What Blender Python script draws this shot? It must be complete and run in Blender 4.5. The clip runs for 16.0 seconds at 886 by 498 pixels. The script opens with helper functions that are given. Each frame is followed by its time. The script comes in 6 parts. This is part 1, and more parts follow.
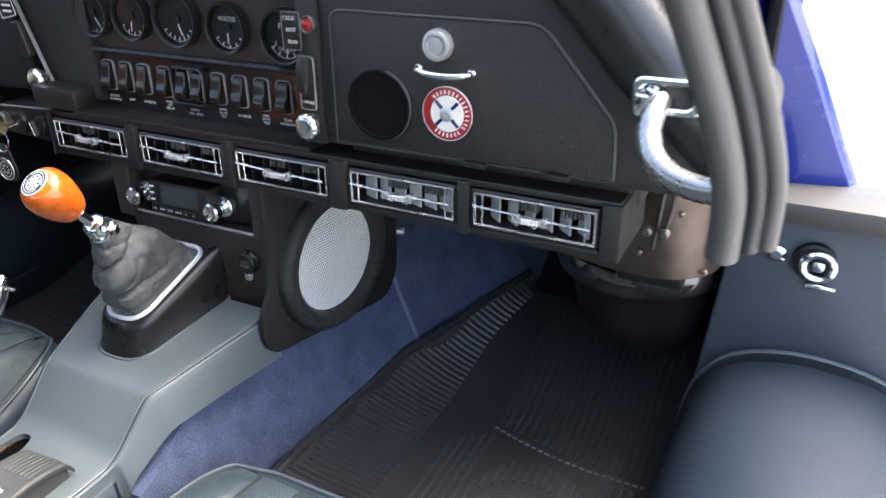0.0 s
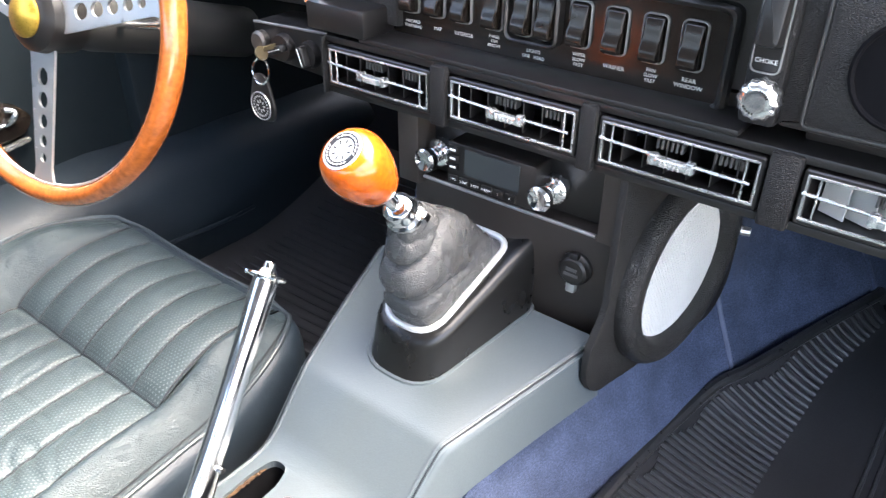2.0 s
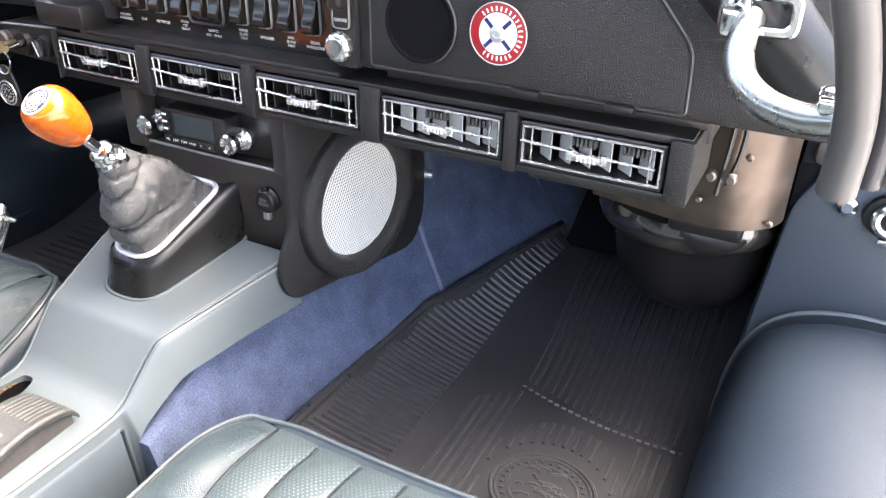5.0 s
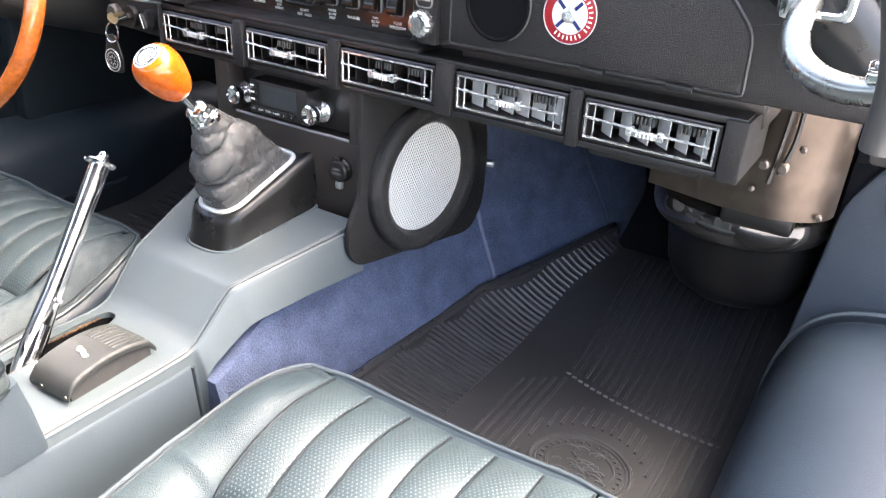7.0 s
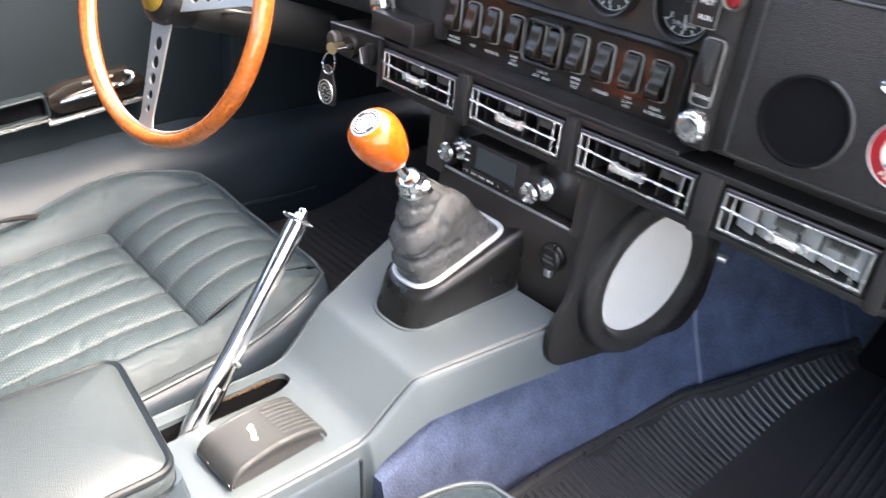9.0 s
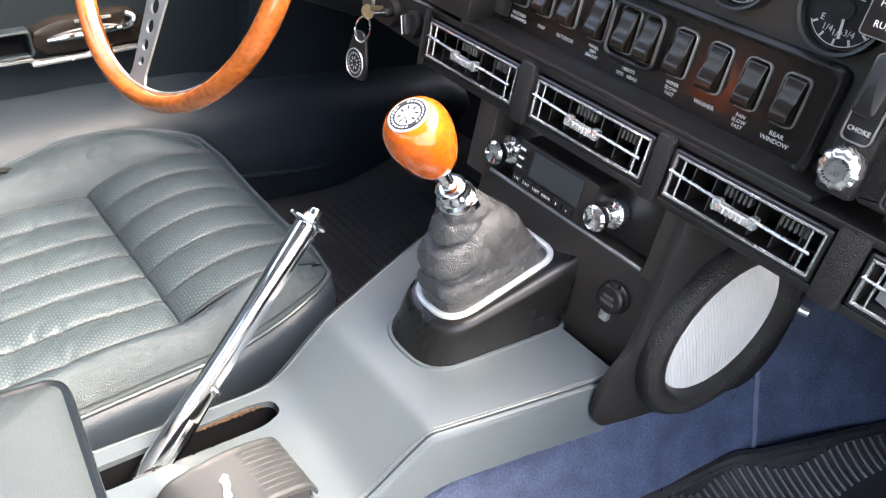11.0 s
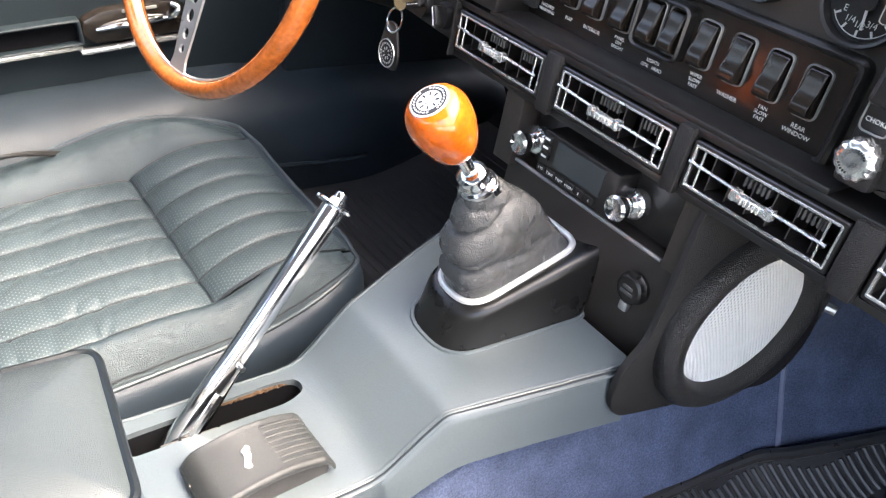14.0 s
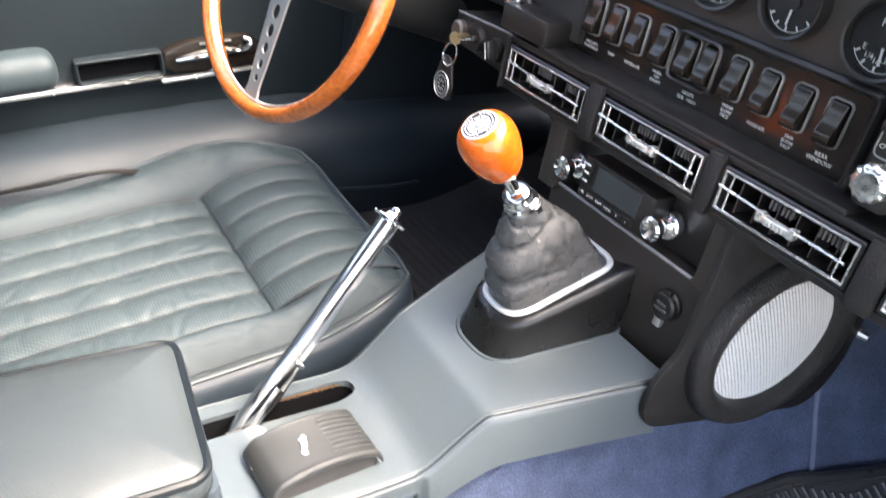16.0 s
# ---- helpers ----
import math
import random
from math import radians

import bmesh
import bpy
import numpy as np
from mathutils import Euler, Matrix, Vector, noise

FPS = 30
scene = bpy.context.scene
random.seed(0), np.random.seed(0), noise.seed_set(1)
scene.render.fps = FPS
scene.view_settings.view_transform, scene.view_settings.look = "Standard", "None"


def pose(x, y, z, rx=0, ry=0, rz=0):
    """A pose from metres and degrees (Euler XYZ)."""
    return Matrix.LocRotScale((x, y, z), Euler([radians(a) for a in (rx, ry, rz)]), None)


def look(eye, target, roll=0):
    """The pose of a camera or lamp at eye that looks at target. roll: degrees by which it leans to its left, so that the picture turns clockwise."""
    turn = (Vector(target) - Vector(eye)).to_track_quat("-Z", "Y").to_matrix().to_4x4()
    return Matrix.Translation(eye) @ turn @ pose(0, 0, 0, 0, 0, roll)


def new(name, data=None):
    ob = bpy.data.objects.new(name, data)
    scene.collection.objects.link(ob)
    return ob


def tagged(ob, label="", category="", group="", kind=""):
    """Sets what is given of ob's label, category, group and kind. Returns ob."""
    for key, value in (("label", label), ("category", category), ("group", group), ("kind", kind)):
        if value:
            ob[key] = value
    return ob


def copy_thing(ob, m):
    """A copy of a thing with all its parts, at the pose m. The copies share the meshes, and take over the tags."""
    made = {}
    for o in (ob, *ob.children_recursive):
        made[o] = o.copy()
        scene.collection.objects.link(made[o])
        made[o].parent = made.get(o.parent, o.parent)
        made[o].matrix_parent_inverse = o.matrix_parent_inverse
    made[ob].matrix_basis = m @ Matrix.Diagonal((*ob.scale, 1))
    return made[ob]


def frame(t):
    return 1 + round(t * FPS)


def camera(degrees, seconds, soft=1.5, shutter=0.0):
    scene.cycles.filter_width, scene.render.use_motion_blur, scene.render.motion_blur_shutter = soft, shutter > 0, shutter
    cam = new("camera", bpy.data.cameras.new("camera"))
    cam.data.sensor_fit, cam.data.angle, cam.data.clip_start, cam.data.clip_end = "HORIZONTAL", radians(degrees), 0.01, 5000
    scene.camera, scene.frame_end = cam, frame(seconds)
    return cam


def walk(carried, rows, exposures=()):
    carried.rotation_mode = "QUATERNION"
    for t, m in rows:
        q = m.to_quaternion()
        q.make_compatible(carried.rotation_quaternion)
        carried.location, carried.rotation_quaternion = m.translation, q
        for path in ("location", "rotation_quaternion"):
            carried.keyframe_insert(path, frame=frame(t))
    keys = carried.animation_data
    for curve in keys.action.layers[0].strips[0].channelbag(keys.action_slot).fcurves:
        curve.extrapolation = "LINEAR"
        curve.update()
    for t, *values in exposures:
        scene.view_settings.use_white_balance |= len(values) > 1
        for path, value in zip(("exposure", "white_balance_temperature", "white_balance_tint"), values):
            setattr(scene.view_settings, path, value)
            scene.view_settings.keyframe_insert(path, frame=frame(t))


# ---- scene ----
cam = camera(60.9, 16.0, soft=1.2, shutter=0.35)
METRES, EYE, TILT, LEAN, TURN = 1.6, 0.95, -27.0, 0.0, 25.0
PATH = [
    (0, (0.762, 0.048, 0.793), (-0.045, 1.658, -0.078), -0.5),
    (0.5, (0.665, 0.155, 0.76), (-0.186, 1.675, -0.223), -0.3),
    (1, (0.568, 0.221, 0.727), (-0.311, 1.659, -0.349), 0.3),
    (1.5, (0.464, 0.212, 0.728), (-0.468, 1.607, -0.361), 0.5),
    (2, (0.393, 0.176, 0.736), (-0.656, 1.523, -0.307), 0.4),
    (2.5, (0.399, 0.161, 0.74), (-0.688, 1.475, -0.306), -1.7),
    (3, (0.476, 0.168, 0.732), (-0.506, 1.549, -0.331), -1.9),
    (3.5, (0.546, 0.155, 0.738), (-0.317, 1.608, -0.331), -1.1),
    (4, (0.616, 0.141, 0.746), (-0.165, 1.666, -0.286), 0.1),
    (4.2, (0.641, 0.133, 0.749), (-0.119, 1.682, -0.263), 0.5),
    (6.3, (0.73, 0.024, 0.72), (-0.194, 1.544, -0.196), 1.6),
    (6.5, (0.731, 0.022, 0.721), (-0.206, 1.541, -0.181), 1.8),
    (7, (0.734, 0.012, 0.704), (-0.197, 1.534, -0.201), 3.3),
    (7.5, (0.744, -0.005, 0.691), (-0.173, 1.495, -0.264), 3.6),
    (8, (0.768, -0.019, 0.684), (-0.159, 1.455, -0.299), 3.8),
    (8.5, (0.695, 0.031, 0.744), (-0.362, 1.433, -0.213), 4.6),
    (9, (0.564, 0.108, 0.764), (-0.659, 1.348, -0.219), 6.1),
    (9.2, (0.518, 0.134, 0.767), (-0.715, 1.336, -0.25), 6.7),
    (11.3, (0.417, 0.194, 0.718), (-0.771, 1.415, -0.331), 12.5),
    (11.5, (0.418, 0.194, 0.718), (-0.769, 1.409, -0.337), 12.5),
    (12, (0.422, 0.192, 0.717), (-0.766, 1.404, -0.341), 12.6),
    (12.5, (0.428, 0.195, 0.724), (-0.768, 1.39, -0.344), 12.1),
    (13, (0.433, 0.192, 0.731), (-0.786, 1.371, -0.33), 11.8),
    (13.5, (0.445, 0.191, 0.718), (-0.809, 1.335, -0.339), 12.4),
    (14, (0.443, 0.198, 0.722), (-0.81, 1.331, -0.35), 11.8),
    (14.5, (0.441, 0.202, 0.725), (-0.816, 1.326, -0.351), 11.5),
    (15, (0.443, 0.202, 0.728), (-0.816, 1.32, -0.352), 11.2),
    (15.5, (0.479, 0.185, 0.708), (-0.796, 1.274, -0.384), 12.4),
    (16, (0.494, 0.161, 0.736), (-0.875, 1.207, -0.279), 11.0),
]
EXPOSURES = [(0.0, 2.87, 6400, 9), (1.0, 3.72, 6600, 9.5), (2.5, 3.79, 6700, 10), (4.0, 3.88, 7000, 12), (8.0, 3.65, 6950, 12), (12.0, 3.52, 6900, 11.5), (16.0, 3.45, 6900, 11.5)]
walk(cam, [(t, look(eye, target, roll)) for t, eye, target, roll in PATH], EXPOSURES)


# ==== light ====
world = bpy.data.worlds.new("sky")
scene.world = world
world.use_nodes = True
wn = world.node_tree.nodes
sky = wn.new("ShaderNodeTexSky")
sky.sky_type = "NISHITA"
sky.sun_disc = False
sky.sun_elevation, sky.sun_rotation = radians(61), radians(52)
sky.air_density, sky.dust_density, sky.ozone_density = 1.0, 6.0, 0.5
wn["Background"].inputs[1].default_value = 0.15
world.node_tree.links.new(sky.outputs[0], wn["Background"].inputs[0])
sun = new("sun", bpy.data.lights.new("sun", "SUN"))
sun.data.energy, sun.data.angle, sun.data.color = 0.95, radians(36), (1.0, 0.985, 0.96)
sun.matrix_world = look((2.66, 2.5, 6.3), (0, 0.4, 0.2))


# ==== mesh helpers ====
def part(name, bm, material, parent=None, label="", smooth=35, kind=""):
    me = bpy.data.meshes.new(name)
    bmesh.ops.recalc_face_normals(bm, faces=bm.faces)
    if smooth:
        for f in bm.faces:
            f.smooth = True
        lim = radians(smooth)
        for e in bm.edges:
            if len(e.link_faces) == 2 and e.calc_face_angle(0) > lim:
                e.smooth = False
    bm.to_mesh(me)
    bm.free()
    me.materials.append(material)
    ob = new(name, me)
    if parent is not None:
        ob.parent = parent
    tagged(ob, label=label, kind=kind)
    return ob


def thing(name, at=(0, 0, 0), label="", category="", group="", kind="", m=None):
    ob = new(name)
    ob.empty_display_size = 0.02
    ob.matrix_world = m if m is not None else Matrix.Translation(at)
    return tagged(ob, label, category, group, kind)


def B():
    return bmesh.new()


def box(bm, c, s, bevel=0.0, m=None, seg=2):
    r = bmesh.ops.create_cube(bm, size=1.0)
    vs = r["verts"]
    for v in vs:
        v.co = Vector((v.co.x * s[0] + c[0], v.co.y * s[1] + c[1], v.co.z * s[2] + c[2]))
    if bevel > 0:
        es = list({e for v in vs for e in v.link_edges})
        g = bmesh.ops.bevel(bm, geom=es, offset=bevel, segments=seg, profile=0.5, affect="EDGES")
        vs = list({v for f in g["faces"] for v in f.verts} | {v for v in vs if v.is_valid})
    if m is not None:
        for v in vs:
            v.co = m @ v.co
    return bm


def loft(bm, rings, close=True, caps=True):
    rows = [[bm.verts.new(p) for p in r] for r in rings]
    n = len(rows[0])
    for a, b in zip(rows, rows[1:]):
        for i in range(n if close else n - 1):
            j = (i + 1) % n
            bm.faces.new((a[i], a[j], b[j], b[i]))
    if caps and close:
        bm.faces.new(rows[0][::-1])
        bm.faces.new(rows[-1])
    return bm


def frame_of(d):
    d = Vector(d).normalized()
    return d.to_track_quat("Z", "Y").to_matrix()


def cyl(bm, p0, p1, r0, r1=None, seg=20, caps=True):
    r1 = r0 if r1 is None else r1
    q = frame_of(Vector(p1) - Vector(p0))
    rings = []
    for p, r in ((p0, r0), (p1, r1)):
        rings.append([Vector(p) + q @ Vector((r * math.cos(2 * math.pi * i / seg), r * math.sin(2 * math.pi * i / seg), 0)) for i in range(seg)])
    return loft(bm, rings, True, caps)


def revolve(bm, profile, m, seg=28, caps=True):
    """Profile of (radius, height) about the z axis of m."""
    rings = [[m @ Vector((max(r, 1e-5) * math.cos(2 * math.pi * i / seg), max(r, 1e-5) * math.sin(2 * math.pi * i / seg), h)) for i in range(seg)] for r, h in profile]
    return loft(bm, rings, True, caps)


def fluted(bm, profile, m, n, depth, seg=72):
    """A turned profile whose rim is scalloped n times where the third value is 1."""
    rings = []
    for r, h, k in profile:
        ring = []
        for i in range(seg):
            a = 2 * math.pi * i / seg
            q = r * (1 + k * depth * math.cos(n * a))
            ring.append(m @ Vector((q * math.cos(a), q * math.sin(a), h)))
        rings.append(ring)
    return loft(bm, rings)


def smooth_path(pts, n=6, closed=False):
    pts = [Vector(p) for p in pts]
    out = []
    k = len(pts)
    for i in range(k if closed else k - 1):
        p0, p1, p2, p3 = (pts[(i + d) % k] if closed else pts[min(max(i + d, 0), k - 1)] for d in (-1, 0, 1, 2))
        for j in range(n):
            t = j / n
            out.append(0.5 * (2 * p1 + (p2 - p0) * t + (2 * p0 - 5 * p1 + 4 * p2 - p3) * t * t + (3 * p1 - p0 - 3 * p2 + p3) * t ** 3))
    if not closed:
        out.append(pts[-1])
    return out


def tube(bm, pts, r, seg=8, closed=False, flat=1.0):
    """A round bar along points; r is a number or one radius a point."""
    pts = [Vector(p) for p in pts]
    n = len(pts)
    rs = [r] * n if not hasattr(r, "__len__") else r
    up = None
    rings = []
    for i, p in enumerate(pts):
        a = pts[(i - 1) % n] if closed or i > 0 else p
        b = pts[(i + 1) % n] if closed or i < n - 1 else p
        d = (b - a).normalized()
        if up is None:
            up = Vector((0, 0, 1)) if abs(d.z) < 0.9 else Vector((1, 0, 0))
        side = d.cross(up).normalized()
        up = side.cross(d).normalized()
        rings.append([p + rs[i] * (math.cos(2 * math.pi * k / seg) * side * flat + math.sin(2 * math.pi * k / seg) * up) for k in range(seg)])
    if closed:
        rows = [[bm.verts.new(q) for q in g] for g in rings]
        best = min(range(seg), key=lambda o: sum((rows[-1][k].co - rows[0][(k + o) % seg].co).length for k in range(seg)))
        for i in range(n):
            a, b = rows[i], rows[(i + 1) % n]
            o = best if i == n - 1 else 0
            for k in range(seg):
                bm.faces.new((a[k], a[(k + 1) % seg], b[(k + 1 + o) % seg], b[(k + o) % seg]))
        return bm
    return loft(bm, rings, True, True)


def fillet(poly, r, n=5):
    """Rounds the corners of a 2D polygon; r is a number or one radius a corner."""
    out = []
    k = len(poly)
    rs = r if hasattr(r, "__len__") else [r] * k
    for i in range(k):
        p, a, b = Vector(poly[i]), Vector(poly[i - 1]), Vector(poly[(i + 1) % k])
        u, v = (a - p), (b - p)
        d = min(rs[i], u.length * 0.48, v.length * 0.48)
        if d < 1e-5:
            out.append(p)
            continue
        s, e = p + u.normalized() * d, p + v.normalized() * d
        for j in range(n + 1):
            t = j / n
            out.append((1 - t) ** 2 * s + 2 * t * (1 - t) * p + t * t * e)
    return out


def rrect(w, h, r, n=5):
    return fillet([(-w / 2, -h / 2), (w / 2, -h / 2), (w / 2, h / 2), (-w / 2, h / 2)], r, n)


def inset(poly, d):
    out = []
    k = len(poly)
    area = sum(poly[i][0] * poly[(i + 1) % k][1] - poly[(i + 1) % k][0] * poly[i][1] for i in range(k))
    s = 1 if area > 0 else -1
    for i in range(k):
        a, b = Vector(poly[i - 1]), Vector(poly[(i + 1) % k])
        t = (b - a).normalized()
        out.append(Vector(poly[i]) + s * d * Vector((-t.y, t.x)))
    return out


def spread(poly, n):
    """The outline again as n points at even steps."""
    pts = [Vector(p) for p in poly]
    runs = [(b - a).length for a, b in zip(pts, pts[1:] + pts[:1])]
    step, out, i, left = sum(runs) / n, [], 0, 0.0
    for k in range(n):
        while left > runs[i] and i < len(pts) - 1:
            left -= runs[i]
            i += 1
        out.append(pts[i].lerp(pts[(i + 1) % len(pts)], min(1, left / max(runs[i], 1e-9))))
        left += step
    return out


def plate(bm, poly, m, d0, d1, bevel=0.0):
    """A 2D outline made solid between local heights d0 and d1 (the d1 side rounded by bevel)."""
    steps = [(0, d0), (0, d1)] if bevel <= 0 else [(0, d0), (0, d1 - bevel), (bevel * 0.3, d1 - bevel * 0.3), (bevel, d1)]
    rings = []
    for ins, h in steps:
        q = inset(poly, ins) if ins else [Vector(p) for p in poly]
        rings.append([m @ Vector((p.x, p.y, h)) for p in q])
    return loft(bm, rings, True, True)


def ring_plate(bm, outer, inner, m, d0, d1, bevel=0.0):
    """A frame between two outlines with the same count of points."""
    o, i = [Vector(p) for p in outer], [Vector(p) for p in inner]
    rings = [[m @ Vector((p.x, p.y, d0)) for p in o], [m @ Vector((p.x, p.y, d1 - bevel)) for p in o]]
    if bevel > 0:
        rings.append([m @ Vector((p.x, p.y, d1)) for p in inset(o, bevel)])
        rings.append([m @ Vector((p.x, p.y, d1)) for p in inset(i, -bevel)])
    else:
        rings.append([m @ Vector((p.x, p.y, d1)) for p in i])
    rings.append([m @ Vector((p.x, p.y, d1 - bevel - 1e-4)) for p in i])
    rings.append([m @ Vector((p.x, p.y, d0)) for p in i])
    rows = [[bm.verts.new(p) for p in r] for r in rings]
    n = len(o)
    for a, b in zip(rows, rows[1:] + rows[:1]):
        for k in range(n):
            bm.faces.new((a[k], a[(k + 1) % n], b[(k + 1) % n], b[k]))
    return bm


def sheet(bm, fn, nu, nv, closed_u=False):
    rows = [[bm.verts.new(fn(u / nu, v / nv)) for v in range(nv + 1)] for u in range(nu + (0 if closed_u else 1))]
    k = len(rows)
    for i in range(nu):
        for j in range(nv):
            a, b = rows[i], rows[(i + 1) % k]
            bm.faces.new((a[j], b[j], b[j + 1], a[j + 1]))
    return bm


def sstep(a, b, x):
    t = min(max((x - a) / (b - a), 0), 1)
    return t * t * (3 - 2 * t)


DASH = Matrix(((1, 0, 0, 0), (0, 0, -1, 0), (0, 1, 0, 0), (0, 0, 0, 1)))  # local x, y, height -> world x, z, towards -y


def on_dash(x, z, y=0.742):
    return Matrix.Translation((x, y, z)) @ DASH


# ==== materials ====
def mat(name, color, rough=0.5, metal=0.0, grain=0.0, grain_scale=400.0, vary=0.12, vary_scale=12.0, coat=0.0, spec=0.5, kind="noise", rough_vary=0.03, sheen=0.0, crease=0.5, speck=0.0):
    m = bpy.data.materials.new(name)
    m.use_nodes = True
    nt = m.node_tree
    n, l = nt.nodes, nt.links
    p = n["Principled BSDF"]
    tc = n.new("ShaderNodeTexCoord")
    big = n.new("ShaderNodeTexNoise")
    big.inputs["Scale"].default_value, big.inputs["Detail"].default_value = vary_scale, 3
    l.new(tc.outputs["Object"], big.inputs["Vector"])
    mix = n.new("ShaderNodeMix")
    mix.data_type = "RGBA"
    a = [c * (1 - vary) for c in color]
    b = [min(1, c * (1 + vary)) for c in color]
    mix.inputs[6].default_value, mix.inputs[7].default_value = (*a, 1), (*b, 1)
    l.new(big.outputs[0], mix.inputs[0])
    if speck > 0:
        fine = n.new("ShaderNodeTexNoise")
        fine.inputs["Scale"].default_value, fine.inputs["Detail"].default_value = grain_scale, 2
        l.new(tc.outputs["Object"], fine.inputs["Vector"])
        rng = n.new("ShaderNodeMapRange")
        rng.inputs[1].default_value, rng.inputs[2].default_value = 0.3, 0.7
        rng.inputs[3].default_value, rng.inputs[4].default_value = 1 - speck, 1 + speck
        l.new(fine.outputs[0], rng.inputs[0])
        dots = n.new("ShaderNodeVectorMath")
        dots.operation = "SCALE"
        l.new(mix.outputs[2], dots.inputs[0])
        l.new(rng.outputs[0], dots.inputs["Scale"])
        l.new(dots.outputs[0], p.inputs["Base Color"])
    else:
        l.new(mix.outputs[2], p.inputs["Base Color"])
    mr = n.new("ShaderNodeMapRange")
    mr.inputs[1].default_value, mr.inputs[2].default_value = 0.3, 0.7
    mr.inputs[3].default_value, mr.inputs[4].default_value = max(0.02, rough - rough_vary), min(1, rough + rough_vary)
    mid = n.new("ShaderNodeTexNoise")
    mid.inputs["Scale"].default_value, mid.inputs["Detail"].default_value = vary_scale * 4, 2
    l.new(tc.outputs["Object"], mid.inputs["Vector"])
    l.new(mid.outputs[0], mr.inputs[0])
    l.new(mr.outputs[0], p.inputs["Roughness"])
    p.inputs["Metallic"].default_value = metal
    p.inputs["Specular IOR Level"].default_value = spec
    p.inputs["Coat Weight"].default_value = coat
    p.inputs["Sheen Weight"].default_value = sheen
    if grain > 0:
        bump = n.new("ShaderNodeBump")
        bump.inputs["Strength"].default_value, bump.inputs["Distance"].default_value = grain, 0.001
        if kind == "leather":
            warp = n.new("ShaderNodeTexNoise")
            warp.inputs["Scale"].default_value, warp.inputs["Detail"].default_value = grain_scale * 0.2, 2
            l.new(tc.outputs["Object"], warp.inputs["Vector"])
            push = n.new("ShaderNodeVectorMath")
            push.operation = "MULTIPLY_ADD"
            push.inputs[1].default_value = (2.2 / grain_scale,) * 3
            l.new(warp.outputs[1], push.inputs[0])
            l.new(tc.outputs["Object"], push.inputs[2])
            tex = n.new("ShaderNodeTexVoronoi")
            tex.feature = "DISTANCE_TO_EDGE"
            tex.inputs["Scale"].default_value = grain_scale
            l.new(push.outputs[0], tex.inputs["Vector"])
            pebble = n.new("ShaderNodeMapRange")
            pebble.interpolation_type = "SMOOTHSTEP"
            pebble.inputs[2].default_value = 0.28
            l.new(tex.outputs[0], pebble.inputs[0])
            # fold lines worn into the hide
            fold = n.new("ShaderNodeTexNoise")
            fold.inputs["Scale"].default_value, fold.inputs["Detail"].default_value, fold.inputs["Distortion"].default_value = grain_scale * 0.13, 3, 1.2
            l.new(tc.outputs["Object"], fold.inputs["Vector"])
            off = n.new("ShaderNodeMath")
            off.operation = "SUBTRACT"
            off.inputs[1].default_value = 0.5
            l.new(fold.outputs[0], off.inputs[0])
            mag = n.new("ShaderNodeMath")
            mag.operation = "ABSOLUTE"
            l.new(off.outputs[0], mag.inputs[0])
            line = n.new("ShaderNodeMapRange")
            line.interpolation_type = "SMOOTHSTEP"
            line.inputs[2].default_value = 0.05
            l.new(mag.outputs[0], line.inputs[0])
            both = n.new("ShaderNodeMath")
            both.operation = "MULTIPLY_ADD"
            both.inputs[1].default_value = crease
            l.new(line.outputs[0], both.inputs[0])
            l.new(pebble.outputs[0], both.inputs[2])
            l.new(both.outputs[0], bump.inputs["Height"])
        else:
            tex = n.new("ShaderNodeTexNoise")
            tex.inputs["Scale"].default_value, tex.inputs["Detail"].default_value = grain_scale, 3
            l.new(tc.outputs["Object"], tex.inputs["Vector"])
            l.new(tex.outputs[0], bump.inputs["Height"])
        l.new(bump.outputs[0], p.inputs["Normal"])
    return m


LEATHER_DARK = mat("dark_blue_leather", (0.0125, 0.0195, 0.030), 0.46, spec=0.2, grain=0.16, grain_scale=420, kind="leather", vary=0.14)
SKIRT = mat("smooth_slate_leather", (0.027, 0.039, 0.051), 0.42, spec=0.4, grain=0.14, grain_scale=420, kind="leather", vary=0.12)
PIPEGREY = mat("slate_piping", (0.0075, 0.0105, 0.0125), 0.36, spec=0.4, vary=0.12)
TRIM = mat("blue_grey_vinyl", (0.074, 0.090, 0.097), 0.32, spec=0.55, grain=0.08, grain_scale=420, kind="leather", crease=0.2, vary=0.07, vary_scale=7, speck=0.03)
TRIM_BEAD = mat("blue_grey_piping", (0.070, 0.086, 0.094), 0.5, vary=0.1)
# TRIM taken darker: shade on the console sides is put into this colour
BOXSIDE = mat("shade_darkened_hide", (0.044, 0.057, 0.067), 0.38, spec=0.45, grain=0.1, grain_scale=420, kind="leather", crease=0.2, vary=0.14, vary_scale=9)
CARPET = mat("blue_carpet", (0.061, 0.079, 0.131), 0.95, grain=1.0, grain_scale=430, vary=0.55, vary_scale=30, spec=0.1, sheen=0.1, speck=0.28)
BLACK = mat("black_grained_vinyl", (0.0112, 0.0103, 0.0098), 0.47, spec=0.42, grain=0.6, grain_scale=620, kind="leather", vary=0.2)
PLASTIC = mat("black_plastic", (0.0115, 0.0105, 0.0100), 0.38, vary=0.2)
RUBBER = mat("black_rubber", (0.0325, 0.0325, 0.0340), 0.39, spec=0.42, grain=0.25, grain_scale=600, vary=0.45, vary_scale=9, speck=0.15)
CHROME = mat("chrome", (0.86, 0.86, 0.86), 0.13, 1.0, rough_vary=0.04, vary=0.03)
ALU = mat("brushed_aluminium", (0.7, 0.7, 0.69), 0.42, 0.9, vary=0.06)
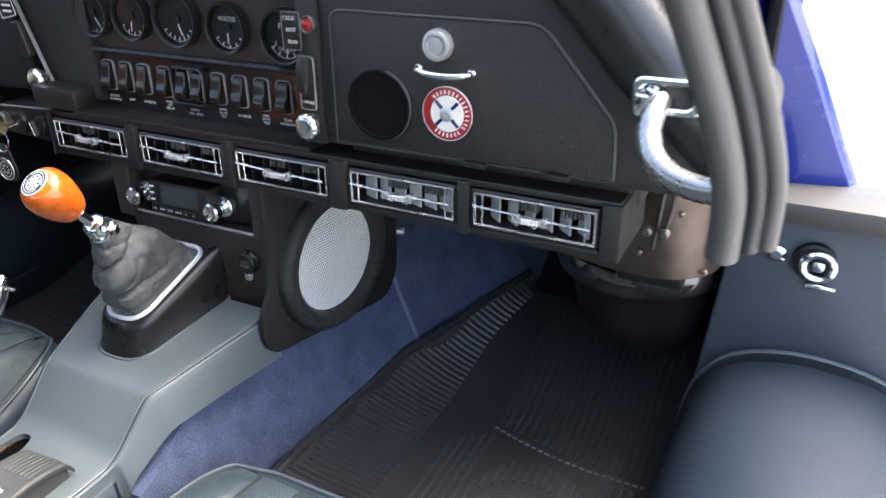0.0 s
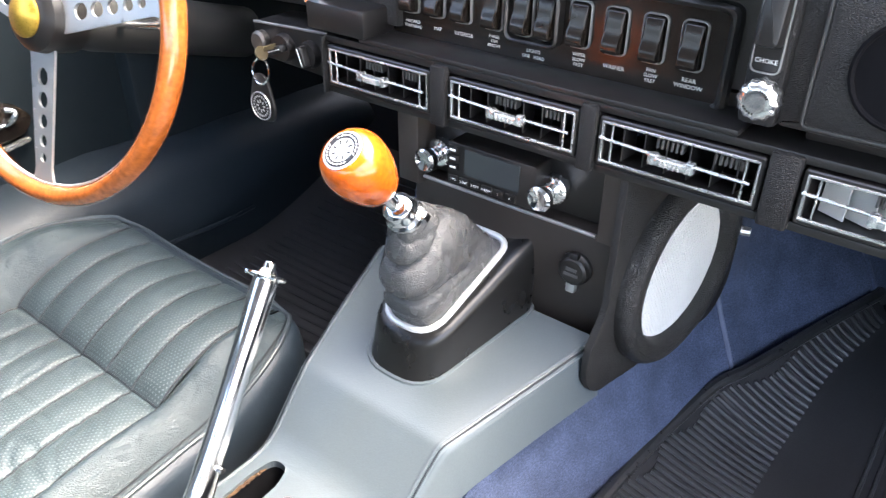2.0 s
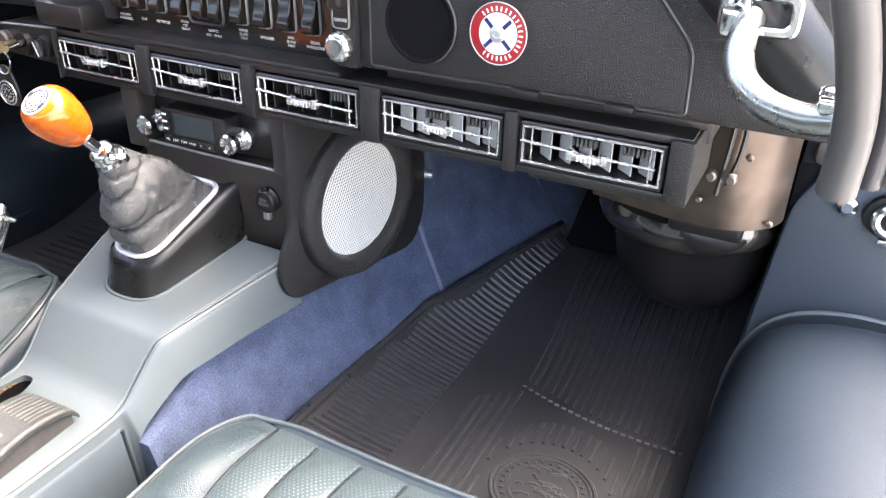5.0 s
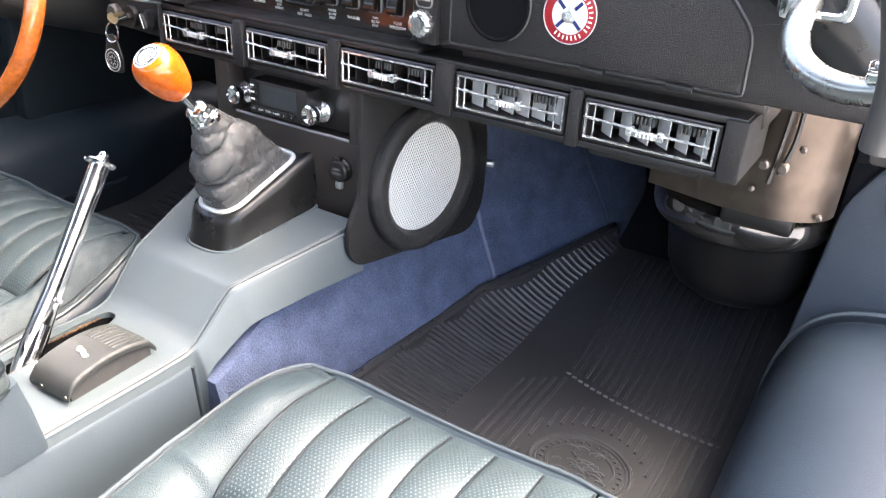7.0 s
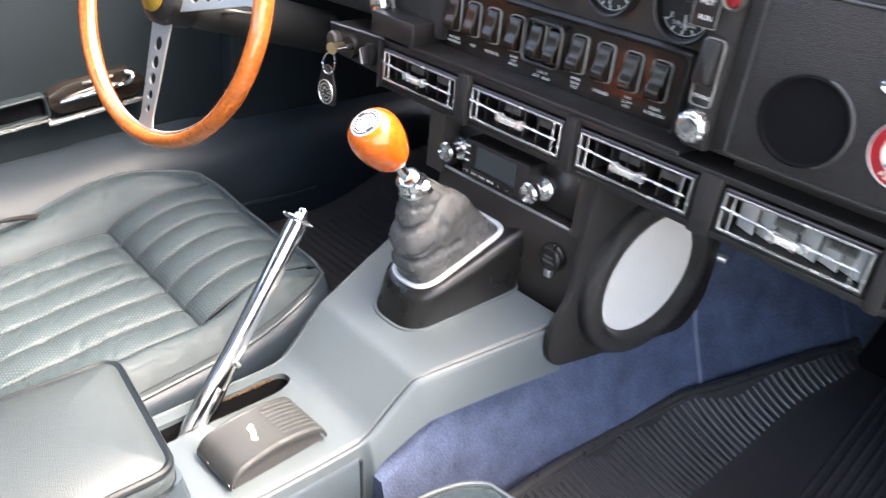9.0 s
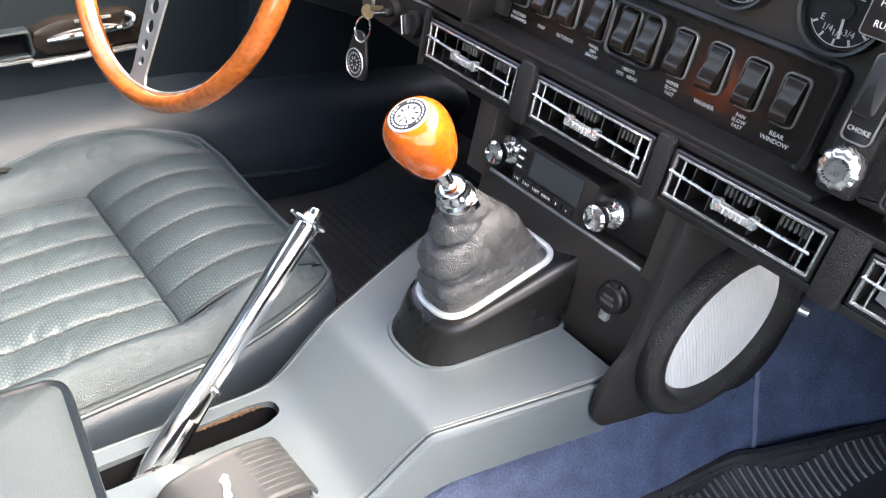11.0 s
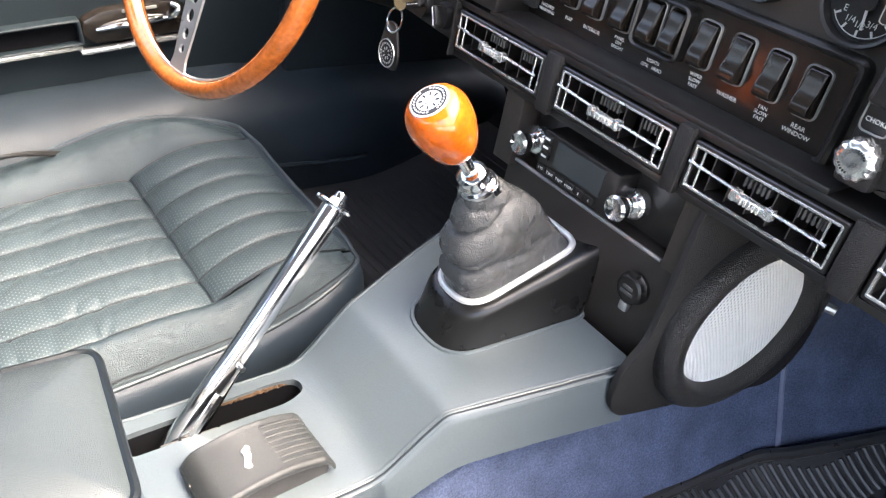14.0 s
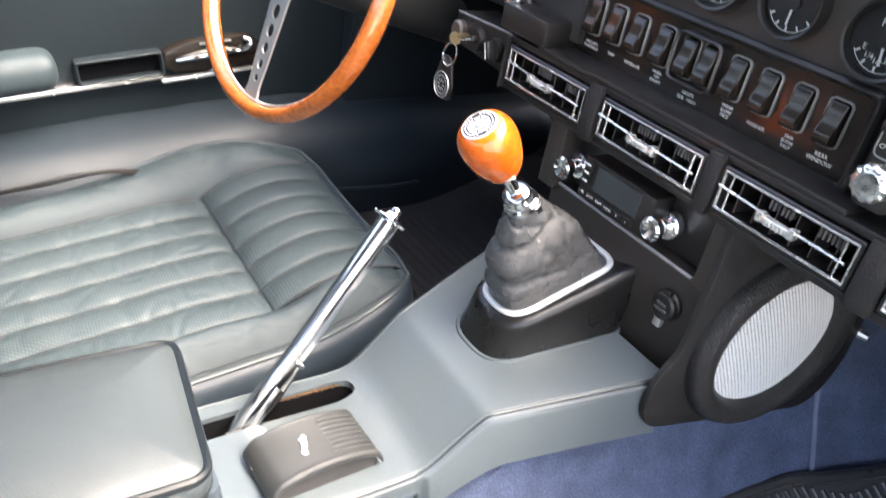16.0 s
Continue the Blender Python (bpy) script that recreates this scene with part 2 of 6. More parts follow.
WOOD = mat("varnished_orange_wood", (0.36, 0.095, 0.018), 0.22, coat=1.0, vary=0.45, vary_scale=38, grain_scale=160, speck=0.25)
KNOBWOOD = mat("glossy_orange_wood", (0.46, 0.085, 0.006), 0.18, coat=0.7, vary=0.35, vary_scale=60, grain_scale=190, speck=0.2)
BOOT = mat("black_gaiter_leather", (0.070, 0.070, 0.070), 0.27, spec=0.75, grain=0.5, grain_scale=520, crease=0.9, kind="leather", vary=0.12)
WHITE = mat("white_print", (0.75, 0.75, 0.72), 0.6, vary=0.05)
MESHW = mat("white_grille_paint", (0.93, 0.915, 0.88), 0.4, vary=0.05)
TAN = mat("tan_metal_paint", (0.088, 0.069, 0.056), 0.33, 0.85, vary=0.4, vary_scale=11, grain_scale=40, speck=0.18, rough_vary=0.05)
PAINT = mat("dark_blue_car_paint", (0.006, 0.02, 0.20), 0.25, coat=0.25, spec=0.3, vary=0.05)
GREYSEAL = mat("grey_rubber_seal", (0.055, 0.052, 0.049), 0.5, vary=0.25, vary_scale=20)
RED = mat("red_enamel", (0.32, 0.015, 0.02), 0.3, vary=0.1)
CARPET_BLACK = mat("black_carpet", (0.012, 0.013, 0.016), 0.95, grain=0.8, grain_scale=900, vary=0.3, spec=0.1)
SEAM = mat("pale_thread", (0.13, 0.15, 0.22), 0.9, vary=0.3, vary_scale=30)
WORN = mat("dusty_rubber", (0.16, 0.16, 0.16), 0.8, vary=0.4, vary_scale=80)
# blue-grey vinyl with the far side's shade put into its base colour
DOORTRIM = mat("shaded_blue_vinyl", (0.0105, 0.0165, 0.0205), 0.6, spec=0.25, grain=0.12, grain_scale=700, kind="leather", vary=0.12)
PLASTIC_MATT = mat("matt_black_plastic", (0.030, 0.0245, 0.021), 0.43, spec=0.55, grain=0.2, grain_scale=900, vary=0.25)
GREYLINE = mat("worn_grey_edge", (0.24, 0.24, 0.23), 0.4, 0.3, vary=0.4, vary_scale=70)
GREYPRINT = mat("dark_grey_print", (0.07, 0.07, 0.07), 0.6, vary=0.1)
PADTOP = mat("black_padded_vinyl", (0.012, 0.0125, 0.013), 0.30, coat=0.15, grain=0.15, grain_scale=700, vary=0.2)
VELVET = mat("dull_black", (0.004, 0.004, 0.005), 0.9, vary=0.1, spec=0.1)
CREAM = mat("cream_enamel", (0.80, 0.76, 0.66), 0.3, vary=0.05)
NAVY = mat("navy_enamel", (0.02, 0.03, 0.12), 0.3, vary=0.05)
VANE = mat("grey_vane_plastic", (0.42, 0.42, 0.40), 0.5, vary=0.12)
DIAL = mat("black_dial", (0.012, 0.012, 0.012), 0.6, vary=0.1)
REDLENS = mat("dark_red_lens", (0.22, 0.01, 0.012), 0.15, coat=0.6, vary=0.1)
PANELGLOSS = mat("glossy_black_panel", (0.015, 0.0115, 0.009), 0.22, vary=0.2)
ROCKER = mat("glossy_black_rocker", (0.016, 0.012, 0.009), 0.22, spec=0.42, vary=0.15)
LEATHER_W = mat("creased_blue_grey_leather", (0.034, 0.050, 0.057), 0.43, grain=0.40, grain_scale=420, crease=0.5, kind="leather", vary=0.14, vary_scale=14)
LIDEDGE = mat("dark_grey_bead", (0.055, 0.055, 0.054), 0.45, vary=0.3, vary_scale=60)
TORN = mat("torn_tan_backing", (0.055, 0.027, 0.011), 0.9, grain=0.8, grain_scale=300, vary=0.85, vary_scale=120)
ASHSIDE = mat("dusty_black", (0.032, 0.030, 0.029), 0.6, grain=0.4, grain_scale=500, vary=0.5, vary_scale=60)
ASHLID = mat("grained_dark_grey", (0.033, 0.0345, 0.034), 0.35, spec=0.55, grain=0.3, grain_scale=1100, kind="leather", vary=0.25, vary_scale=30)
SILVER = mat("silver_badge", (0.72, 0.72, 0.70), 0.3, 0.7, vary=0.1)
SATIN = mat("satin_black", (0.0085, 0.0083, 0.0082), 0.29, spec=0.45, vary=0.2, vary_scale=12, rough_vary=0.03)
BRIGHTCHROME = mat("bright_scuffed_chrome", (0.74, 0.74, 0.73), 0.20, 0.95, vary=0.05)
BRIGHT = mat("bright_aluminium", (0.74, 0.74, 0.73), 0.38, 0.35, vary=0.04)
SCREEN = mat("grey_display", (0.035, 0.042, 0.045), 0.18, vary=0.1)
CRACKLE = mat("black_crackle_paint", (0.0135, 0.0125, 0.0118), 0.31, spec=0.7, grain=0.7, grain_scale=480, kind="leather", vary=0.3)
TANRUST = mat("rusty_bracket", (0.16, 0.11, 0.06), 0.6, 0.3, vary=0.4, vary_scale=60)
BRASS = mat("dull_brass", (0.24, 0.19, 0.11), 0.4, 0.8, vary=0.2, vary_scale=80)
GOLD = mat("gold_badge", (0.55, 0.36, 0.06), 0.3, 0.7, vary=0.3, vary_scale=200)
COLUMN = mat("dull_grey_shroud", (0.022, 0.022, 0.021), 0.4, vary=0.1)
HANDLE = mat("worn_chrome", (0.34, 0.34, 0.325), 0.28, 0.9, vary=0.15, vary_scale=24, rough_vary=0.03)
RINGGLOSS = mat("polished_black_enamel", (0.020, 0.018, 0.016), 0.10, spec=0.9, coat=0.6, vary=0.2, rough_vary=0.03)
BOWLBLACK = mat("satin_black_bowl", (0.009, 0.0082, 0.0078), 0.33, spec=0.4, vary=0.25)
CONCRETE = mat("pale_concrete", (0.44, 0.445, 0.45), 0.85, grain=0.4, grain_scale=60, vary=0.15, vary_scale=0.6)
BARK = mat("bark", (0.10, 0.075, 0.05), 0.9, grain=0.6, grain_scale=60, vary=0.3)
HEADLINER = mat("grey_headlining", (0.13, 0.135, 0.14), 0.9, grain=0.4, grain_scale=800, vary=0.06)
DARKPIPE = mat("dark_piping", (0.011, 0.015, 0.019), 0.5, vary=0.1)
SEATPIPE = mat("slate_seat_piping", (0.046, 0.060, 0.068), 0.38, vary=0.2, vary_scale=40)
POSTVINYL = mat("grained_blue_grey_vinyl", (0.050, 0.062, 0.077), 0.45, grain=0.3, grain_scale=430, kind="leather", vary=0.12)
SCREWMETAL = mat("dull_screw_metal", (0.17, 0.15, 0.13), 0.4, 0.8, vary=0.2)
GLOSSRUBBER = mat("shiny_black_rubber", (0.030, 0.030, 0.031), 0.30, vary=0.3, vary_scale=30)
# paler than RUBBER: light caught by raised ribs and emblem, as colour
RAISEDLIT = mat("raised_highlight_rubber", (0.042, 0.043, 0.045), 0.36, spec=0.5, vary=0.4, vary_scale=50)
SILLHIDE = mat("worn_dark_hide", (0.0125, 0.0195, 0.026), 0.46, spec=0.38, grain=0.2, grain_scale=380, kind="leather", vary=0.2)
COMB = mat("grey_comb_plastic", (0.06, 0.06, 0.058), 0.5, vary=0.2)
VENTCHROME = mat("bright_chromed_plastic", (0.76, 0.76, 0.745), 0.25, 0.85, vary=0.06)
LIDHIDE = mat("creased_padded_hide", (0.046, 0.056, 0.059), 0.36, grain=0.24, grain_scale=560, kind="leather", crease=0.25, vary=0.15, vary_scale=16)
LEAF = mat("green_leaf", (0.07, 0.11, 0.035), 0.5, vary=0.4, vary_scale=5)
GLASS = bpy.data.materials.new("clear_glass")
GLASS.use_nodes = True
_g = GLASS.node_tree.nodes["Principled BSDF"]
_g.inputs["Transmission Weight"].default_value, _g.inputs["Roughness"].default_value, _g.inputs["IOR"].default_value = 1.0, 0.02, 1.2
PERF = mat("perforated_blue_grey_leather", (0.035, 0.051, 0.057), 0.42, spec=0.42, grain=0.26, grain_scale=380, kind="leather", crease=0.8, vary=0.12, vary_scale=14)
_n, _l = PERF.node_tree.nodes, PERF.node_tree.links
_tc = _n.new("ShaderNodeTexCoord")
_sep = _n.new("ShaderNodeSeparateXYZ")
_l.new(_tc.outputs["Object"], _sep.inputs[0])


def _math(op, a, b=None):
    k = _n.new("ShaderNodeMath")
    k.operation = op
    for i, v in enumerate((a, b)):
        if v is None:
            continue
        if hasattr(v, "is_linked"):
            _l.new(v, k.inputs[i])
        else:
            k.inputs[i].default_value = v
    return k.outputs[0]


# staggered pin holes, 5.5 mm apart
_u, _v = _math("MULTIPLY", _sep.outputs[0], 1 / 0.0055), _math("MULTIPLY", _sep.outputs[1], 1 / 0.0075)
_holes = []
for _o in (0.0, 0.5):
    _a = _math("SUBTRACT", _math("FRACT", _math("ADD", _u, 50 + _o)), 0.5)
    _b = _math("SUBTRACT", _math("FRACT", _math("ADD", _v, 50 + _o)), 0.5)
    _r = _math("ADD", _math("MULTIPLY", _a, _a), _math("MULTIPLY", _math("MULTIPLY", _b, _b), 1.8))
    _holes.append(_math("LESS_THAN", _r, 0.028))
_hole = _math("MAXIMUM", _holes[0], _holes[1])
_p = _n["Principled BSDF"]
_mx = _n.new("ShaderNodeMix")
_mx.data_type = "RGBA"
_l.new(_hole, _mx.inputs[0])
_l.new(_p.inputs["Base Color"].links[0].from_socket, _mx.inputs[6])
# pale hole colour stands in for glints on the hole lips
_mx.inputs[7].default_value = (0.130, 0.154, 0.162, 1)
_l.new(_mx.outputs[2], _p.inputs["Base Color"])
_bp = _n.new("ShaderNodeBump")
_bp.invert = True
_bp.inputs["Strength"].default_value, _bp.inputs["Distance"].default_value = 0.35, 0.0006
_l.new(_hole, _bp.inputs["Height"])
_l.new(_p.inputs["Normal"].links[0].from_socket, _bp.inputs["Normal"])
_l.new(_bp.outputs[0], _p.inputs["Normal"])
_l.new(_math("SUBTRACT", 0.4, _math("MULTIPLY", _hole, 0.36)), _p.inputs["Specular IOR Level"])
# ==== floor, tunnel, bulkhead ====
def floor_z(y):
    return 0.10 * sstep(0.92, 1.32, y) + 0.55 * max(0, y - 1.25)


bm = B()
sheet(bm, lambda u, v: Vector((-0.95 + 1.9 * u, -0.7 + 2.25 * v, floor_z(-0.7 + 2.25 * v) - 0.012)), 20, 60)
tagged(part("floor", bm, CARPET_BLACK), "black carpeted car floor rising to the toe board", "floor", kind="structure")

bm = B()
box(bm, (0, 1.62, 0.34), (1.42, 0.04, 0.72))
tagged(part("wall_bulkhead", bm, CARPET_BLACK), "dark carpeted bulkhead ahead of the footwells", "bulkhead", kind="structure")


def tunnel_x(y, z, side=1):
    """Half width of the gearbox tunnel."""
    foot = 0.145 + 0.085 * sstep(0.62, 1.05, y) + 0.12 * sstep(1.02, 1.30, y)
    head = 0.105 + 0.025 * sstep(0.55, 0.8, y) + 0.055 * sstep(0.95, 1.06, y) + 0.10 * sstep(1.06, 1.36, y)
    k = sstep(0.0, 0.21, z - floor_z(y))
    return foot + (head - foot) * k


def tunnel_top(y):
    return 0.125 + 0.05 * sstep(0.5, 0.62, y) + 0.36 * sstep(0.74, 0.86, y)


def tunnel_ring(y):
    n = 14
    t = tunnel_top(y)
    out = []
    for i in range(n + 1):
        z = -0.01 + (t + 0.01) * i / n
        out.append(Vector((tunnel_x(y, z) + 0.0018 * noise.noise(Vector((9 * y, 9 * z, 0))), y, z)))
    for i in range(n + 1):
        z = t - (t + 0.01) * i / n
        out.append(Vector((-tunnel_x(y, z), y, z)))
    return out


bm = B()
loft(bm, [tunnel_ring(0.503 + 0.875 * i / 60) for i in range(61)])
tunnel = tagged(part("tunnel_carpet", bm, CARPET), "worn royal blue carpet over the gearbox tunnel", "carpet", kind="structure")
bm = B()  # bound seam in the carpet
pts = [Vector((tunnel_x(1.025, z) + 0.001, 1.025 + 0.02 * (0.28 - z), z)) for z in [0.06 + 0.022 * i for i in range(12)]]
tube(bm, pts, 0.0038, 6)
part("seam", bm, SEAM, tunnel, "pale thread seam")
bm = B()
pts = [Vector((tunnel_x(1.25, z) + 0.001, 1.25, z)) for z in [0.12 + 0.03 * i for i in range(12)]]
tube(bm, pts, 0.004, 6)
part("seam", bm, CARPET, tunnel)
bm = B()  # carpet edge tuft by the seat
sheet(bm, lambda u, v: Vector((0.142 + 0.004 * v + 0.003 * noise.noise(Vector((3, 20 * u, v))), 0.502 + 0.012 * v, 0.02 + 0.105 * u)), 10, 3)
part("edge_binding", bm, CARPET, tunnel)

# ==== rubber mats ====
EDGE = [(0.30, 0.168, 0.02), (0.60, 0.168, 0.026), (0.71, 0.170, 0.032), (0.80, 0.176, 0.036), (0.90, 0.189, 0.046), (0.965, 0.203, 0.058), (0.995, 0.214, 0.070), (1.03, 0.233, 0.074),
        (1.08, 0.256, 0.084), (1.15, 0.29, 0.103), (1.22, 0.326, 0.122), (1.248, 0.340, 0.128)]


def edge_at(y):
    for (a, xa, za), (b, xb, zb) in zip(EDGE, EDGE[1:]):
        if y <= b:
            t = max(0, (y - a) / (b - a))
            return xa + (xb - xa) * t, za + (zb - za) * t
    return EDGE[-1][1:]


def mat_point(y, s):
    """s from 0 at the raised edge by the tunnel, 1 at the crease, to 2 at the sill."""
    xe, ze = edge_at(y)
    xh = max(0.335 + 0.03 * sstep(1.1, 1.25, y), xe + 0.02)
    if s <= 1:
        x = xe + (xh - xe) * s
        z = floor_z(y) + (ze - floor_z(y)) * (1 - s) ** 1.5
    else:
        x = xh + (0.688 - xh) * (s - 1)
        z = floor_z(y) + 0.03 * sstep(1.93, 2.0, s)
    return Vector((x, y, z))


rubber_mat = thing("rubber_mat", (0.5, 0.8, 0), "black ribbed rubber mat with moulded emblem in the passenger footwell", "floor mat")
bm = B()
loft(bm, [[mat_point(y, s) + Vector((0, 0, 0.004)) for s in [i / 16 * 2 for i in range(17)]] + [mat_point(y, 2 - i / 16 * 2) - Vector((0, 0, 0.003)) for i in range(17)] for y in [0.30 + 0.95 * i / 70 for i in range(71)]])
part("base", bm, RUBBER, None)
bm = B()
tube(bm, [mat_point(y, 0.0) + Vector((0.002, 0, 0.003)) for y in [0.45 + 0.79 * i / 60 for i in range(61)]] + [mat_point(1.25, 0.02 + 0.1 * i) + Vector((0, 0.004, 0.003)) for i in range(4)], 0.0082, 10)
part("rolled_edge", bm, GLOSSRUBBER, None)
n = 58
for i in range(n):
    bm = B()
    y = 0.62 + (1.235 - 0.62) * i / n
    a = 0.10 + 0.04 * math.sin(i * 0.7) * (y < 0.95) + 0.12 * sstep(1.0, 1.06, y) * (1 - sstep(1.06, 1.15, y))
    tube(bm, [mat_point(y + 0.012 * (s - a), s) + Vector((0, 0, 0.0058)) for s in [a + (0.80 - a) * k / 6 for k in range(7)]], 0.0034, 6)
    part("flap_rib", bm, RAISEDLIT, None)
EMB = Vector((0.503, 0.768))


def stud_y(x):
    t = (x - 0.41) / 0.24
    return 0.947 - 0.03 * t - 0.05 * t * (1 - t)


for i in range(24):
    x = 0.352 + 0.0135 * i
    arc = stud_y(x)
    y1 = 1.235 - 0.035 * sstep(0.5, 0.66, x)
    gap = 0.085 ** 2 - (x - EMB.x) ** 2
    top, low = (arc - 0.012 if x > 0.395 else 0.93 - 0.4 * (0.395 - x) * 2), 0.35
    if gap > 0:
        g = math.sqrt(gap)
        spans = [(EMB.y + g, min(top, EMB.y + g + 0.045)), (low, EMB.y - g)]
    else:
        spans = [(low, top)]
    if x > 0.395:
        spans.append((arc + 0.012, y1))
    for a, b in spans:
        if b > a + 0.008:
            bm = B()
            tube(bm, [(x, y, floor_z(y) + 0.0045) for y in [a + (b - a) * k / 8 for k in range(9)]], 0.0028, 6)
            part("floor_rib", bm, RAISEDLIT, None)
for i in range(22):  # worn row of studs
    bm = B()
    x = 0.405 + 0.0115 * i
    y = stud_y(x)
    box(bm, (x, y, 0.0055), (0.0072, 0.0035, 0.004), 0.001, seg=1)
    part("stud", bm, WORN, None)
bm = B()
for r, rr in ((0.068, 0.0032), (0.062, 0.0020), (0.045, 0.0020)):
    tube(bm, [(EMB.x + r * math.cos(a), EMB.y + r * math.sin(a) * 0.9, 0.0045) for a in [k / 40 * 2 * math.pi for k in range(40)]], rr, 6, closed=True)
random.seed(5)
for k in range(26):
    a, r = random.uniform(0, 6.28), random.uniform(0.004, 0.04)
    c = Vector((EMB.x + r * math.cos(a), EMB.y + r * math.sin(a) * 0.9, 0.0045))
    d = Vector((random.uniform(0.004, 0.011), random.uniform(-0.003, 0.003), 0))
    tube(bm, [c - d, c + Vector((0, 0.002, 0.0006)), c + d], 0.0026, 5)
for k in range(30):
    a = k / 30 * 2 * math.pi
    c = Vector((EMB.x + 0.0535 * math.cos(a), EMB.y + 0.0535 * 0.9 * math.sin(a), 0.005))
    box(bm, c, (0.005, 0.004, 0.002))
part("emblem", bm, RAISEDLIT, None, "round moulded emblem")
for o in list(scene.objects):
    if o.name.split(".")[0] in ("base", "rolled_edge", "flap_rib", "floor_rib", "stud", "emblem") and o.parent is None:
        o.parent = rubber_mat
        o.matrix_parent_inverse = rubber_mat.matrix_world.inverted()

driver_mat = thing("rubber_mat", (-0.5, 0.9, 0), "black ribbed rubber mat in the shaded driver footwell", "floor mat")
bm = B()
sheet(bm, lambda u, v: Vector((-0.165 - 0.5 * u, 0.3 + 0.95 * v, floor_z(0.3 + 0.95 * v) + 0.004 + 0.03 * (1 - u) ** 6)), 20, 40)
o = part("base", bm, RUBBER, driver_mat)
o.matrix_parent_inverse = driver_mat.matrix_world.inverted()
bm = B()
for i in range(30):
    y = 0.62 + 0.019 * i
    tube(bm, [(-0.185 - 0.42 * k / 4, y, floor_z(y) + 0.0055 + 0.03 * (1 - k / 4) ** 6) for k in range(5)], 0.0026, 5)
o = part("ribs", bm, RUBBER, driver_mat, kind="stuff")
o.matrix_parent_inverse = driver_mat.matrix_world.inverted()


# ==== sills, hinge post, doors ====
def sill_ring(y, side, k=1.0):
    """k shrinks the roll where its end is rounded off."""
    prof = [(0.668, -0.01), (0.668, 0.05), (0.674, 0.12), (0.692, 0.185), (0.728, 0.228), (0.785, 0.248), (0.85, 0.25), (0.91, 0.238), (0.96, 0.205), (0.985, 0.15), (0.99, 0.0), (0.99, -0.01)]
    out = []
    for p in smooth_path([(a, 0, b) for a, b in prof], 3):
        w = 0.0025 * noise.noise(Vector((p.x * 6, y * 6, p.z * 6 + side)))
        out.append(Vector((side * (0.70 + (p.x - 0.70) * (0.9 + 0.1 * k) + w), y, p.z * (0.82 + 0.18 * k) + w)))
    return out


def sill(side, y0, y1, name, label, low=1.0):
    bm = B()
    ys = [y0 + (y1 - 0.05 - y0) * i / 40 for i in range(41)] + [y1 - 0.05 + 0.05 * math.sin(a * math.pi / 12) for a in range(1, 7)]
    loft(bm, [sill_ring(y, side, 1 if y < y1 - 0.05 else math.cos(min(1, (y - y1 + 0.05) / 0.05) * math.pi / 2 * 0.9)) for y in ys])
    for v in bm.verts:
        v.co.z *= low if low == 1 else max(0.45, low - 0.48 * max(0, 0.6 - v.co.y))
        if side < 0 and v.co.z > 0.02:   # sagging folds of the worn hide
            v.co.x += 0.010 * noise.noise(Vector((v.co.y * 5, v.co.z * 14, 3)))
            v.co.z += 0.007 * noise.noise(Vector((v.co.y * 9, v.co.x * 10, 8)))
    root = thing(name, (0, 0, 0), label, "sill", kind="structure")
    part("padding", bm, LEATHER_DARK if side > 0 else SILLHIDE, root)
    return root


sill_p = sill(1, -0.7, 0.985, "sill_right", "dark blue leather padded door sill roll")
sill_d = sill(-1, -0.7, 1.32, "sill_left", "dark blue leather padded door sill roll with a wrinkled lower seam", 0.80)
bm = B()
tube(bm, [p + Vector((0, 0.008, 0.002)) for p in sill_ring(0.975, 1, 0.75)][1:26], 0.0035, 6)
part("piping", bm, TRIM, sill_p)
bm = B()
tube(bm, [(-0.664, -0.6 + 0.05 * i, 0.060 + 0.004 * math.sin(i)) for i in range(32)], 0.004, 6)
part("piping", bm, SILLHIDE, sill_d)

post = thing("hinge_post", (0.82, 1.0, 0), "blue-grey vinyl trimmed door hinge post", "trim", kind="structure")
bm = B()
plate(bm, fillet([(0.668, -0.01), (1.15, -0.01), (1.15, 0.425), (0.735, 0.425), (0.70, 0.36)], 0.02), Matrix.Translation((0, 1.0, 0)) @ DASH, -0.06, 0.0, 0.006)
o = part("trim_panel", bm, POSTVINYL, post, "blue-grey grained vinyl panel")
o.matrix_parent_inverse = post.matrix_world.inverted()
bm = B()
box(bm, (0.93, 1.02, 0.437), (0.44, 0.10, 0.03), 0.008)
o = part("ledge", bm, GREYSEAL, post)
o.matrix_parent_inverse = post.matrix_world.inverted()
latch = thing("door_lock_striker", (0.80, 0.995, 0.37), "chrome ring shaped door striker on the hinge post", "striker")
bm = B()
mm = on_dash(0, 0, 0)
revolve(bm, [(0.026, 0), (0.0245, 0.006), (0.018, 0.008)], mm)
part("base_plate", bm, PLASTIC, latch)
bm = B()
tube(bm, [(0.005 + 0.017 * math.cos(a), -0.014, 0.017 * math.sin(a)) for a in [k / 24 * 6.283 for k in range(24)]], 0.0055, 8, closed=True)
box(bm, (0.005, -0.012, 0.0), (0.014, 0.01, 0.014), 0.003)
box(bm, (0.012, -0.012, -0.027), (0.035, 0.012, 0.008), 0.003)
part("ring", bm, CHROME, latch)
bm = B()
revolve(bm, [(0.011, 0.0), (0.011, 0.006), (0.006, 0.01)], on_dash(-0.043, 0.004, 0))
part("button", bm, CHROME, latch)

